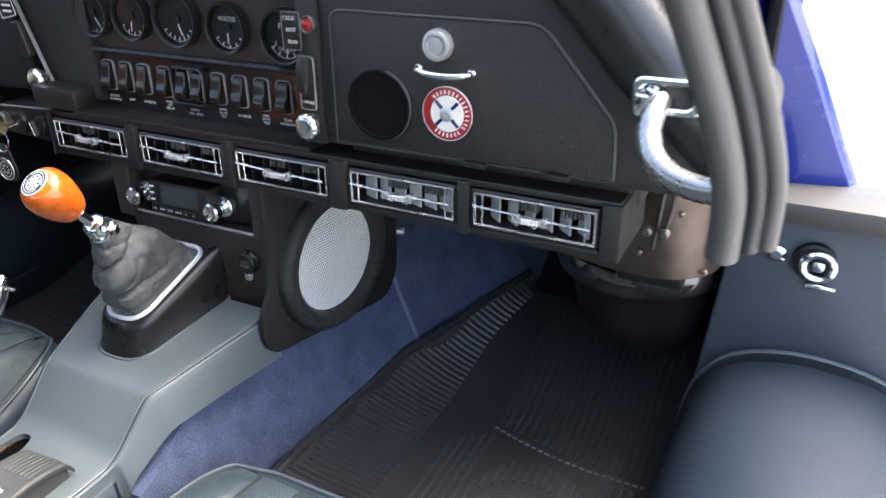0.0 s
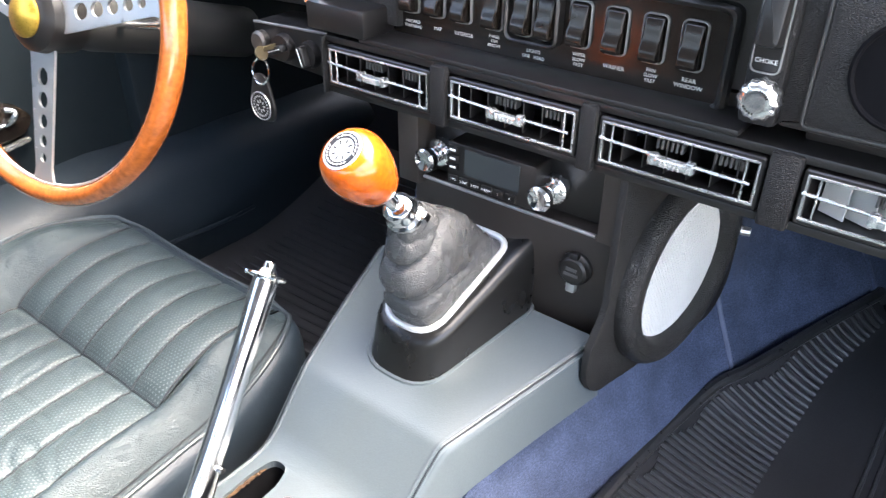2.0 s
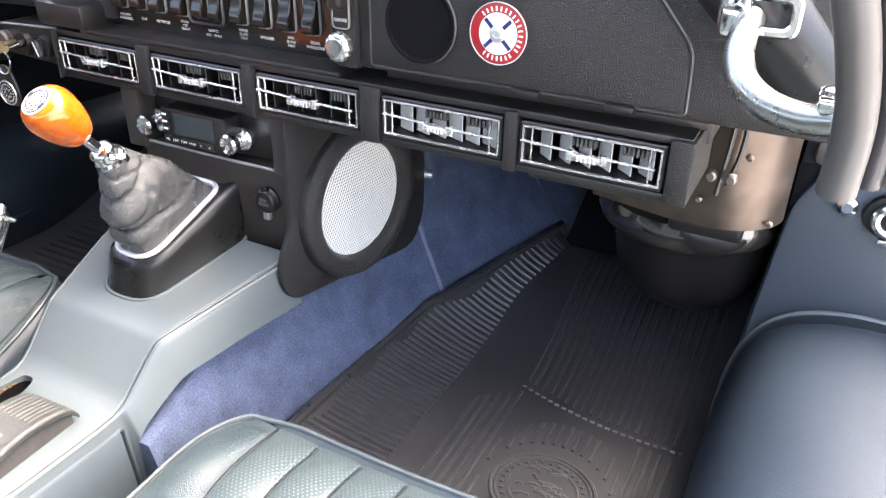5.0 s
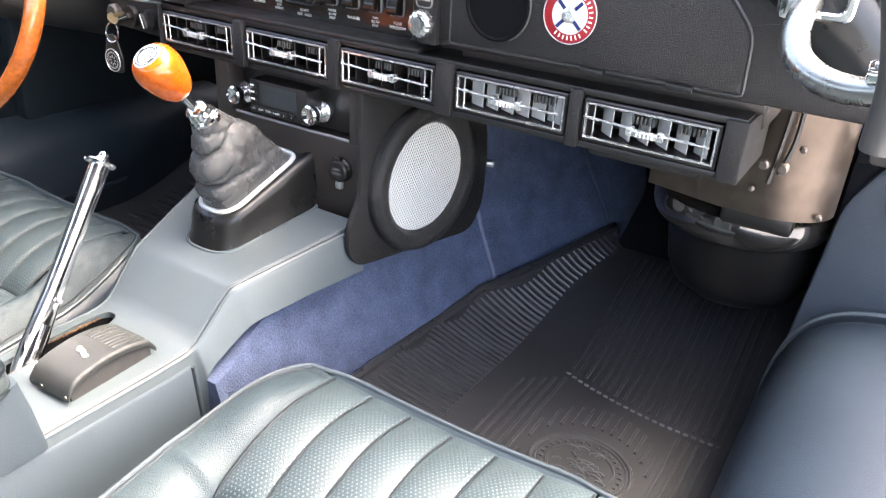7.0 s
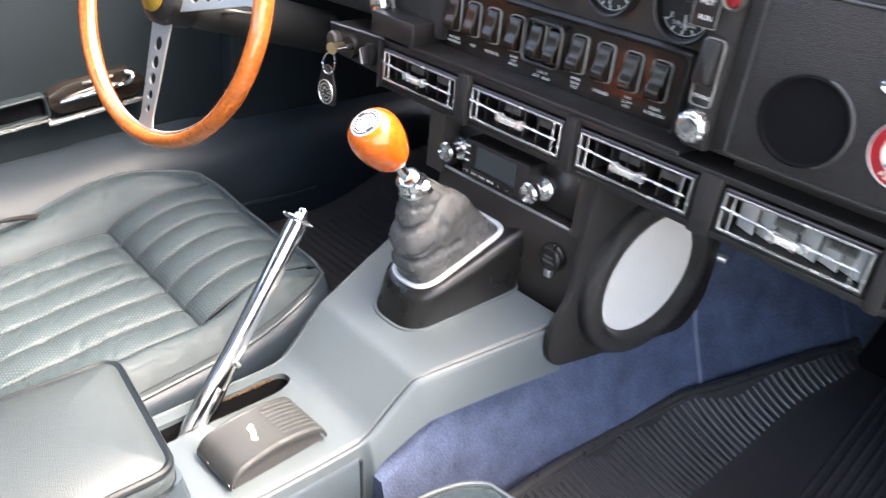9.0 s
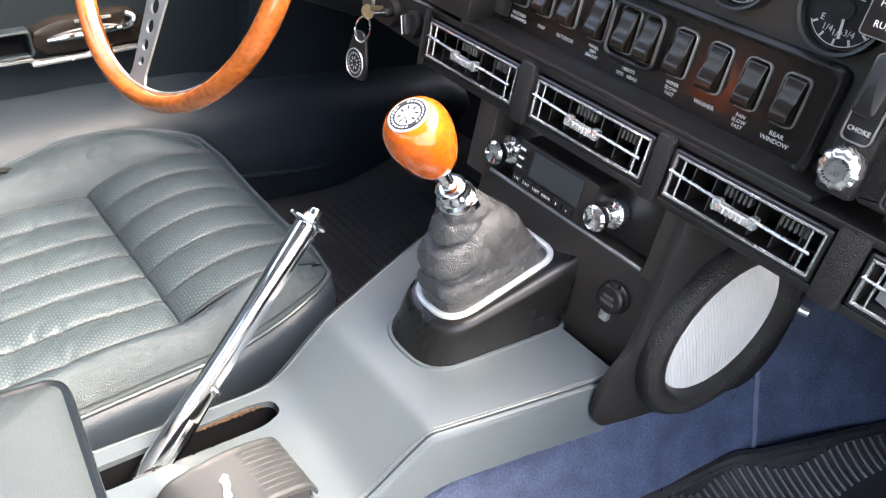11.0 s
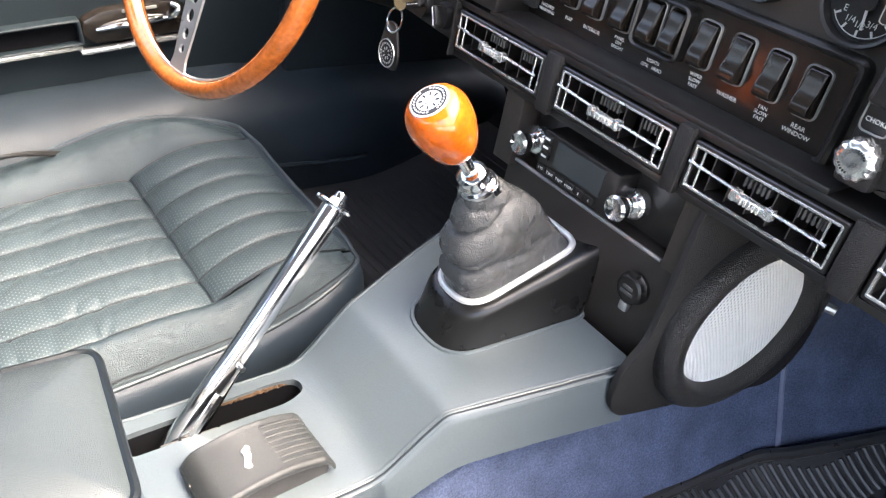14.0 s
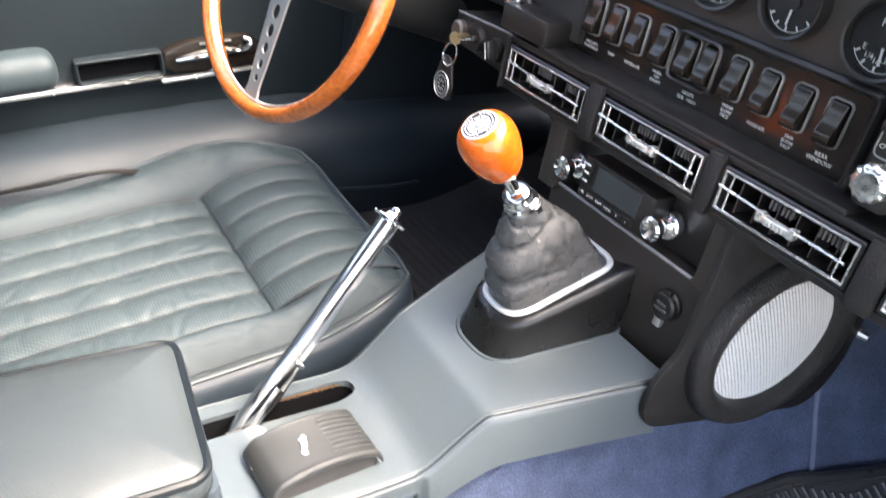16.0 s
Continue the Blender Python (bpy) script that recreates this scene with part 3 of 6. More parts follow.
seal = thing("door_seal", (0.70, 0.56, 0.55), "weathered grey rubber door seal along the screen pillar", "seal", kind="structure")
for off, r, mt in (((0.014, 0, 0), 0.0115, GREYSEAL), ((0.030, 0.012, 0.004), 0.007, RUBBER), ((0.041, 0.018, 0.006), 0.0075, GREYSEAL)):
    bm = B()
    p = [Vector((0.700, 0.565, 0.553)), Vector((0.699, 0.56, 0.60)), Vector((0.688, 0.545, 0.65)), Vector((0.668, 0.525, 0.71)), Vector((0.63, 0.48, 0.82)), Vector((0.57, 0.40, 1.0))]
    tube(bm, [q + Vector(off) + Vector((0.010, 0, 0)) for q in smooth_path(p, 6)], r, 12, flat=1.1)
    o = part("rubber_strip", bm, mt, seal)
    o.matrix_parent_inverse = seal.matrix_world.inverted()

pillar = thing("body_pillar", (0.8, 1.1, 0.45), "glossy dark blue painted windscreen pillar and scuttle side", "car body", kind="structure")
bm = B()
rows = []
for z, xa, xb in ((0.44, 0.66, 0.838), (0.50, 0.65, 0.808), (0.58, 0.63, 0.77), (0.68, 0.59, 0.722), (0.80, 0.53, 0.655), (1.0, 0.42, 0.54)):
    yy = 1.06 - 0.45 * max(0, z - 0.6)
    rows.append([Vector((xa, yy, z)), Vector((xa + 0.5 * (xb - xa), yy - 0.025, z)), Vector((xb - 0.01, yy - 0.008, z)), Vector((xb, yy + 0.015, z)), Vector((xb - 0.02, yy + 0.10, z)), Vector((xa, yy + 0.10, z))])
loft(bm, rows)
o = part("painted_panel", bm, PAINT, pillar)
o.matrix_parent_inverse = pillar.matrix_world.inverted()

# driver's door
ddoor = thing("door_1", (-0.83, 0.3, 0.2), "closed driver door trimmed in blue-grey vinyl darkened for shade", "door", kind="structure")
DD = ddoor.matrix_world.inverted()


def dpart(name, bm, mt, label="", parent=None):
    o = part(name, bm, mt, parent or ddoor, label)
    o.matrix_parent_inverse = DD if parent is None else parent.matrix_parent_inverse.copy() @ Matrix.Identity(4)
    return o


bm = B()
box(bm, (-0.86, 0.2, 0.445), (0.10, 1.75, 0.73), 0.012)
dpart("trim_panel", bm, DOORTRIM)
bm = B()
DT = Matrix.Translation((0, 0.478, 0.250)) @ Matrix.Rotation(radians(7.5), 4, "X") @ Matrix.Translation((0, -0.478, -0.250))
box(bm, (-0.80, 0.155, 0.293), (0.085, 0.33, 0.060), 0.024, m=DT, seg=5)
dpart("armrest", bm, LEATHER_W, "blue-grey leather armrest pad")
bm = B()
box(bm, (-0.80, 0.18, 0.252), (0.022, 0.60, 0.010), 0.004, m=DT)
box(bm, (-0.80, 0.560, 0.242), (0.022, 0.17, 0.009), 0.004, m=DT)
tube(bm, smooth_path([(-0.795, 0.474, 0.251), (-0.795, 0.483, 0.243), (-0.795, 0.495, 0.242)], 4), 0.0045, 8)
dpart("chrome_strip", bm, VENTCHROME, "chrome trim strip")
DF = DT @ Matrix(((0, 0, 1, -0.81), (1, 0, 0, 0), (0, 1, 0, 0), (0, 0, 0, 1)))  # along the door, up, towards the cabin
bm = B()
ring_plate(bm, fillet([(0.345, 0.255), (0.484, 0.255), (0.484, 0.296), (0.345, 0.296)], 0.006), fillet([(0.350, 0.259), (0.478, 0.259), (0.478, 0.291), (0.350, 0.291)], 0.005), DF, -0.01, 0.022, 0.002)
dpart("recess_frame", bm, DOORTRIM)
bm = B()
box(bm, (0.414, 0.275, 0.003), (0.128, 0.032, 0.006), m=DF)
dpart("handle_recess", bm, VELVET)
bm = B()
plate(bm, fillet([(0.482, 0.268), (0.500, 0.252), (0.640, 0.250), (0.664, 0.272), (0.640, 0.305), (0.520, 0.304), (0.486, 0.292)], [0.008, 0.010, 0.012, 0.018, 0.018, 0.014, 0.008]), DF, -0.01, 0.020, 0.006)
plate_d = dpart("handle_escutcheon", bm, PANELGLOSS, "glossy black moulded escutcheon")
bm = B()
tube(bm, [DF @ Vector(p) for p in smooth_path([(0.505, 0.276, 0.020), (0.530, 0.279, 0.026), (0.565, 0.281, 0.029), (0.598, 0.281, 0.027), (0.615, 0.279, 0.021)], 5)], [0.003 + 0.0022 * math.sin(math.pi * i / 20) for i in range(21)], 8)
dpart("door_handle", bm, CHROME, "chrome release handle")
bm = B()
tube(bm, [DF @ Vector(p) for p in smooth_path([(0.618, 0.278, 0.020), (0.628, 0.286, 0.030), (0.634, 0.296, 0.030), (0.626, 0.300, 0.022)], 4)], 0.0045, 8)
dpart("lock_tab", bm, CHROME)
bm = B()
box(bm, (0.575, 0.299, 0.021), (0.055, 0.005, 0.003), 0.001, m=DF)
dpart("lever_slot", bm, GREYLINE)

# left kick panel and closing walls
bm = B()
box(bm, (-0.80, 1.22, 0.35), (0.05, 0.8, 0.75), 0.01)
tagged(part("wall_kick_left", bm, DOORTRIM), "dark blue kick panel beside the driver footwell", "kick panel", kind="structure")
bm = B()
box(bm, (0.715, 1.32, 0.2), (0.04, 0.62, 0.44), 0.01)
tagged(part("wall_kick_right", bm, CARPET_BLACK), "black kick panel beside the passenger footwell", "kick panel", kind="structure")
bm = B()
box(bm, (0, -0.75, 0.35), (1.9, 0.06, 0.8), 0.02)
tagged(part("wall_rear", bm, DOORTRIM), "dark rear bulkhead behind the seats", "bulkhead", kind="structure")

# added panel, stops sky light leaking in above the passenger footwell
bm = B()
box(bm, (0.706, 1.30, 0.58), (0.014, 0.64, 0.32), 0.003)
tagged(part("wall_cowl_right", bm, CARPET_BLACK), "added black panel blocking light above the passenger footwell", "cowl panel", kind="structure")
# added scuttle that closes the footwells above and keeps sky light out
bm = B()
box(bm, (-0.07, 1.24, 0.735), (1.54, 0.80, 0.05), 0.01)
box(bm, (0.640, 1.30, 0.58), (0.03, 0.62, 0.30))
tagged(part("scuttle", bm, PLASTIC_MATT), "dark scuttle panel added to keep light out of the footwells", "scuttle", kind="structure")


# added unseen light-shaping roof shell: screen ahead, side windows and rear window stay open
def roof_ring(y):
    k = 1 - 0.25 * max(0, (-y - 0.2) / 0.8) ** 2
    top = 1.12 - 0.10 * ((y + 0.15) / 0.6) ** 2
    out = []
    for d in (0.0, 0.03):
        pts = [Vector((0.63 * k * s, y, top + d - 0.10 * abs(s) ** 3)) for s in [-1 + 2 * i / 16 for i in range(17)]]
        out += pts if d == 0 else pts[::-1]
    return out


bm = B()
loft(bm, [roof_ring(0.38 - 1.18 * i / 24) for i in range(25)])
tagged(part("ceiling", bm, HEADLINER), "unseen grey roof shell added over the cabin to shape the light", "ceiling", kind="structure")
# ==== dash ====
dash = thing("dashboard", (0.1, 0.8, 0.6), "black grained vinyl dashboard with a raised switch surround", "dashboard", kind="structure")
DI = dash.matrix_world.inverted()


def dp(name, bm, mt, label="", parent=None, smooth=35):
    o = part(name, bm, mt, dash if parent is None else parent, label, smooth)
    if parent is None:
        o.matrix_parent_inverse = DI
    return o


FACE = Matrix.Translation((0, 0.742, 0)) @ DASH
# glove box surround: right part of the dash, with its rounded shoulder
bm = B()
plate(bm, fillet([(0.262, 0.522), (0.735, 0.522), (0.735, 0.625), (0.665, 0.665), (0.575, 0.72), (0.262, 0.72)], [0.006, 0.02, 0.02, 0.04, 0.04, 0.01]), FACE, -0.10, -0.002, 0.006)
dp("passenger_panel", bm, BLACK)
# sides of the recessed centre panel
bm = B()
box(bm, (0.249, 0.79, 0.62), (0.030, 0.10, 0.20), 0.006)
dp("centre_cheek", bm, BLACK)
bm = B()
plate(bm, [(-0.235, 0.522), (-0.135, 0.522), (-0.135, 0.72), (-0.30, 0.72)], FACE, -0.10, -0.03, 0.006)
dp("centre_cheek", bm, BLACK)
bm = B()
tube(bm, [(-0.222, 0.768, 0.53), (-0.292, 0.768, 0.72)], 0.003, 6)
dp("edge_bead", bm, GREYLINE)
# centre panel
bm = B()
box(bm, (0.05, 0.83, 0.63), (0.40, 0.09, 0.20))
dp("centre_panel", bm, PLASTIC_MATT)
# driver side
bm = B()
plate(bm, [(-0.80, 0.50), (-0.26, 0.522), (-0.30, 0.72), (-0.80, 0.72)], FACE, -0.10, -0.03, 0.008)
dp("driver_panel", bm, BLACK)
# lower rail behind the vents
bm = B()
box(bm, (0.17, 0.845, 0.505), (0.90, 0.10, 0.038), 0.004)
box(bm, (0.45, 0.80, 0.514), (0.34, 0.06, 0.012), 0.003)
dp("lower_rail", bm, PLASTIC_MATT)
# lip below the switches
bm = B()
box(bm, (0.04, 0.764, 0.5115), (0.40, 0.05, 0.006), 0.002)
dp("switch_ledge", bm, PLASTIC)
# top roll
bm = B()
tube(bm, smooth_path([(-0.85, 0.80, 0.735), (-0.3, 0.775, 0.745), (0.3, 0.775, 0.748), (0.50, 0.768, 0.750), (0.563, 0.760, 0.712), (0.615, 0.762, 0.655), (0.655, 0.768, 0.612), (0.70, 0.775, 0.565)], 8), 0.040, 20)
box(bm, (0, 0.93, 0.745), (1.5, 0.30, 0.05), 0.02)
dp("top_roll", bm, PADTOP, "padded black top roll")

# glove box lid
LID = fillet([(0.283, 0.530), (0.600, 0.530), (0.598, 0.585), (0.522, 0.673), (0.283, 0.673)], [0.003, 0.003, 0.012, 0.016, 0.014])
lid = thing("glovebox_lid", (0.43, 0.742, 0.6), "black grained glovebox lid with round dark insert", "glovebox")
LI = lid.matrix_world.inverted()


def lp(name, bm, mt, label="", smooth=35):
    o = part(name, bm, mt, lid, label, smooth)
    o.matrix_parent_inverse = LI
    return o


bm = B()
plate(bm, LID, FACE, -0.002, 0.005, 0.0025)
lp("panel", bm, BLACK)
bm = B()
tube(bm, [FACE @ Vector((p.x, p.y, 0.0015)) for p in inset(LID, -0.0015)], 0.0015, 6, closed=True)
lp("edge_bead", bm, LIDEDGE)
bm = B()
revolve(bm, [(0.0385, 0.0), (0.0385, 0.0075), (0.0365, 0.0085), (0.035, 0.0075), (0.0345, 0.0058)], on_dash(0.341, 0.578))
lp("round_insert", bm, VELVET, "round black insert with a steel rim")
bm = B()
tube(bm, [on_dash(0.341, 0.578) @ Vector((0.0385 * math.cos(a), 0.0385 * math.sin(a), 0.006)) for a in [-1.1 + 2.4 * k / 20 for k in range(21)]], 0.0015, 6)
lp("rim", bm, LIDEDGE)
bm = B()
revolve(bm, [(0.0165, 0.004), (0.016, 0.011), (0.0145, 0.014), (0.012, 0.0145), (0.0115, 0.010), (0.0095, 0.010), (0.0085, 0.013), (0.0, 0.014)], on_dash(0.414, 0.648))
lp("lock", bm, ALU, "round brushed steel lock")
bm = B()
M0 = on_dash(0.4215, 0.6215)
tube(bm, [M0 @ Vector(p) for p in smooth_path([(-0.03, 0.002, 0.004), (-0.029, 0.002, 0.014), (-0.02, -0.001, 0.017), (0, -0.002, 0.018), (0.02, -0.001, 0.017), (0.029, 0.001, 0.014), (0.030, 0.001, 0.004)], 4)], 0.0032, 8)
for s in (-1, 1):
    revolve(bm, [(0.005, 0.004), (0.0045, 0.008), (0.003, 0.009)], M0 @ Matrix.Translation((s * 0.03, 0.0015, 0)), 12)
lp("pull_handle", bm, CHROME, "thin chrome pull handle")
for a in (0.455, 0.545):
    bm = B()
    box(bm, (a, 0.738, 0.527), (0.026, 0.012, 0.006), 0.001)
    lp("hinge", bm, PLASTIC)

# round enamel badge on the lid
badge = thing("enamel_badge", (0.424, 0.7365, 0.5785), "round red and white enamel club badge on the glovebox", "badge", m=on_dash(0.424, 0.5785, 0.737))
bm = B()
revolve(bm, [(0.0285, 0.0), (0.0285, 0.0015), (0.027, 0.0022), (0.0, 0.0022)], Matrix.Identity(4), 40)
part("disc", bm, RED, badge)
bm = B()
revolve(bm, [(0.0185, 0.0022), (0.0185, 0.003), (0.0, 0.003)], Matrix.Identity(4), 36)
part("field", bm, CREAM, badge, "cream enamel field")
bm = B()
for k in range(4):
    a = radians(45 + 90 * k)
    box(bm, (0, 0, 0), (0.0125, 0.0035, 0.0008), m=Matrix.Rotation(a, 4, "Z") @ Matrix.Translation((0.012, 0, 0.0033)))
part("cross", bm, NAVY, badge)
bm = B()
revolve(bm, [(0.008, 0.003), (0.0078, 0.0045), (0.006, 0.0055), (0.0, 0.006)], Matrix.Identity(4), 20)
for k in range(9):
    a = k * 0.7
    box(bm, (0.0035 * math.cos(a), 0.0035 * math.sin(a), 0.006), (0.0028, 0.0014, 0.0012), 0.0003)
part("boss", bm, ALU, badge)
bm = B()
for k in range(22):
    a = radians(-35 + 250 * k / 21) if k < 15 else radians(235 + 70 * (k - 15) / 6)
    box(bm, (0, 0, 0), (0.0016, 0.0042, 0.0005), m=Matrix.Rotation(a, 4, "Z") @ Matrix.Translation((0.0228, 0, 0.0024)) @ Matrix.Rotation(radians(90), 4, "Z"))
part("lettering_bars", bm, CREAM, badge)
bm = B()
for r in (0.0285, 0.0188):
    tube(bm, [(r * math.cos(a), r * math.sin(a), 0.0024) for a in [k / 36 * 6.2832 for k in range(36)]], 0.0006, 5, closed=True)
part("rim", bm, ALU, badge)

# ==== air vents ====
VX = [(-0.201, -0.068), (-0.034, 0.099), (0.130, 0.260), (0.2985, 0.427), (0.456, 0.587)]
ZB, ZT = 0.4595, 0.4935
housing = thing("vent_housing", (0.18, 0.79, 0.475), "black under-dash air conditioning vent housing with grained dividers", "vent housing")
HI = housing.matrix_world.inverted()


def hp(name, bm, mt, label=""):
    o = part(name, bm, mt, housing, label)
    o.matrix_parent_inverse = HI
    return o


bm = B()
box(bm, (0.20, 0.80, 0.5045), (0.825, 0.118, 0.008), 0.002)
hp("top_plate", bm, PLASTIC)
bm = B()
box(bm, (0.20, 0.80, 0.4485), (0.825, 0.118, 0.008), 0.002)
hp("bottom_plate", bm, PLASTIC)
bm = B()
box(bm, (0.20, 0.852, 0.476), (0.825, 0.012, 0.05))
hp("back_plate", bm, PLASTIC)
gaps = [(-0.212, -0.209)] + [(a[1] + 0.0075, b[0] - 0.0075) for a, b in zip(VX, VX[1:])] + [(0.5945, 0.616)]
for a, b in gaps:
    bm = B()
    box(bm, ((a + b) / 2, 0.79, 0.476), (b - a, 0.112, 0.062), 0.0025 if b - a > 0.01 else 0)
    hp("divider", bm, BLACK)
for i in range(2):
    bm = B()
    c = Vector((0.515 + 0.0 * i, 0.78, 0.440)) if i == 0 else Vector((0.40, 0.80, 0.438))
    box(bm, c, (0.12 if i == 0 else 0.03, 0.05, 0.012), 0.004)
    hp("bracket", bm, PLASTIC)


def air_vent(w, h, turn, vanes=6):
    """A vent whose centre is the origin, facing +z of the dash frame."""
    root = thing("air_vent", (0, 0, 0), "black plastic air vent with chrome wire frame and chrome tab", "air vent", "row of dash vents")
    outer, inner = rrect(w + 0.011, h + 0.011, 0.003), rrect(w - 0.001, h - 0.001, 0.002)
    bm = B()
    ring_plate(bm, outer, inner, Matrix.Identity(4), -0.03, 0.004, 0.0012)
    part("bezel", bm, PLASTIC, root)
    bm = B()
    t = 0.0015
    for y in (-h / 2 - 0.001, h / 2 + 0.001):
        tube(bm, [(-w / 2 - 0.002, y, 0.0035), (w / 2 + 0.002, y, 0.0035)], t, 6)
    for x in (-w / 2 - 0.0015, w / 2 + 0.0015, -w / 2 + 0.0075, w / 2 - 0.0085):
        tube(bm, [(x, -h / 2 - 0.001, 0.003), (x, h / 2 + 0.001, 0.003)], t if abs(x) > w / 2 else 0.0010, 6)
    part("chrome_frame", bm, VENTCHROME, root)
    bm = B()
    tube(bm, [(-w / 2 - 0.003, 0.004, 0.0052), (0, 0.001, 0.006), (w / 2 - 0.003, -0.001, 0.0052)], 0.0015, 8)
    part("rod", bm, VENTCHROME, root)
    bm = B()
    for x, s in ((-0.016, 0.0075), (0.016, 0.0075)):
        box(bm, (x, 0.0008, 0.010), (0.0075, s * 1.35, 0.009), 0.0016)
    box(bm, (0, 0.0, 0.0115), (0.028, 0.0074, 0.0065), 0.002)
    for k in range(5):
        box(bm, (-0.008 + 0.004 * k, 0, 0.015), (0.0022, 0.0068, 0.0016), 0.0006, seg=1)
    part("tab", bm, VENTCHROME, root)
    for k in range(vanes):
        x = -w / 2 + (k + 0.9) * w / (vanes + 0.6)
        bm = B()
        box(bm, (0, 0, 0), (0.0014, h - 0.003, 0.022), 0.0004, m=Matrix.Translation((x, 0, -0.011)) @ Matrix.Rotation(radians(turn), 4, "Y"), seg=1)
        # turned vanes are coloured pale for the light they catch, others black
        part("vane", bm, VANE if abs(turn) > 20 else PLASTIC, root)
    for k in range(2):
        bm = B()
        box(bm, (0, (0.5 - k) * h * 0.5, -0.024), (w - 0.004, 0.0012, 0.012), m=None)
        part("louvre", bm, PLASTIC, root)
    for x0, nk in ((-0.018, 6), (w / 2 - 0.034, 6)):
        bm = B()
        for k in range(nk):
            box(bm, (x0 + 0.0042 * k, h * 0.27, -0.006), (0.0024, 0.0085, 0.010), 0.0005, seg=1)
        part("shut_off_comb", bm, COMB, root, kind="stuff")
    return root


for k, (a, b) in enumerate(VX):
    v = air_vent(b - a, ZT - ZB, (8, 5, -6, 66, 48)[k])
    v.matrix_world = on_dash((a + b) / 2, (ZB + ZT) / 2, 0.7415)

# ==== gauges ====
def gauge(x, z, r, needle, label, marks=5, word=None):
    g = thing("gauge", label=label, category="gauge", group="row of small gauges", m=on_dash(x, z, 0.785))
    I = Matrix.Identity(4)
    bm = B()
    revolve(bm, [(r, 0.0), (r, 0.012), (r * 0.97, 0.015), (r * 0.90, 0.014), (r * 0.86, 0.008), (r * 0.855, 0.004)], I, 36, caps=False)
    part("bezel", bm, PLASTIC, g)
    bm = B()
    revolve(bm, [(r * 0.97, 0.0035), (0.0, 0.0036)], I, 36, caps=False)
    part("dial", bm, DIAL, g)
    bm = B()
    for k in range(marks):
        a = radians(-145 + 110 * k / (marks - 1))
        box(bm, (0, 0, 0), (r * 0.13, r * 0.05, 0.0006), m=Matrix.Rotation(a, 4, "Z") @ Matrix.Translation((r * 0.70, 0, 0.0042)))
    a0, a1 = radians(-150), radians(-30)
    tube(bm, [(r * 0.78 * math.cos(a0 + (a1 - a0) * k / 14), r * 0.78 * math.sin(a0 + (a1 - a0) * k / 14), 0.004) for k in range(15)], r * 0.012, 4)
    part("scale_marks", bm, WHITE, g)
    bm = B()
    box(bm, (0, 0, 0), (r * 0.62, r * 0.055, 0.0008), m=Matrix.Rotation(radians(needle), 4, "Z") @ Matrix.Translation((r * 0.30, 0, 0.0062)))
    part("needle", bm, WHITE, g)
    bm = B()
    revolve(bm, [(r * 0.2, 0.004), (r * 0.19, 0.0078), (0, 0.008)], I, 18)
    part("hub", bm, PLASTIC, g)
    if word == "FUEL":
        for k, w in enumerate(("E", "1/4", "1/2", "3/4", "F")):
            a = radians(-148 + 29 * k)
            text("lettering", w, r * 0.20, (r * 0.52 * math.cos(a), r * 0.52 * math.sin(a), 0.0045), g)
    if word:
        text("lettering", word, r * 0.26, (0, r * 0.34, 0.0045), g)
    bm = B()
    revolve(bm, [(r * 0.93, 0.0105), (0.0, 0.0112)], I, 32, caps=False)
    part("glass", bm, GLASS, g).visible_shadow = False
    return g


def text(name, words, size, at, parent, mt=None, spin=0.0):
    cu = bpy.data.curves.new(name, "FONT")
    cu.body, cu.size, cu.align_x, cu.align_y, cu.extrude = words, size, "CENTER", "CENTER", 0.0001
    cu.resolution_u = 2
    o = bpy.data.objects.new(name, cu)
    me = bpy.data.meshes.new_from_object(o)
    bpy.data.objects.remove(o)
    me.materials.clear()
    me.materials.append(mt or WHITE)
    ob = new(name, me)
    ob.parent = parent
    ob.matrix_basis = Matrix.Translation(at) @ Matrix.Rotation(spin, 4, "Z")
    return ob


GZ = 0.637
gauge(0.190, GZ - 0.004, 0.033, -82, "round black fuel gauge with white scale", 5, "FUEL")
gauge(0.104, GZ, 0.031, -92, "round black water temperature gauge with white scale", 5, "WATER")
gauge(0.022, GZ + 0.006, 0.036, -70, "larger round black clock dial with an orange glow on its rim", 7)
gauge(-0.056, GZ + 0.004, 0.031, -100, "round black oil gauge with white scale", 5)
gauge(-0.127, GZ + 0.004, 0.031, -60, "round black battery gauge with white scale", 5)

# choke slider and warning lamp to the right of the gauges
choke = thing("choke_control", label="black choke slider with chrome knob and white CHOKE lettering", category="control", m=on_dash(0.249, 0.587, 0.741))
bm = B()
plate(bm, rrect(0.022, 0.062, 0.006), Matrix.Translation((0, 0.006, 0)), 0, 0.006, 0.002)
part("slot_plate", bm, PLASTIC, choke)
bm = B()
plate(bm, rrect(0.018, 0.040, 0.005), Matrix.Translation((0, 0.014, 0)) @ Matrix.Rotation(radians(-10), 4, "X"), 0.002, 0.017, 0.004)
part("slider", bm, PLASTIC, choke)
bm = B()
ring_plate(bm, rrect(0.0215, 0.061, 0.006), rrect(0.0195, 0.059, 0.005), Matrix.Translation((0, 0.006, 0)), 0.004, 0.0075)
part("edge_line", bm, GREYLINE, choke)
text("lettering", "CHOKE", 0.0048, (0.0, -0.0155, 0.0068), choke)
bm = B()
kn = Matrix.Translation((0.004, -0.040, 0))
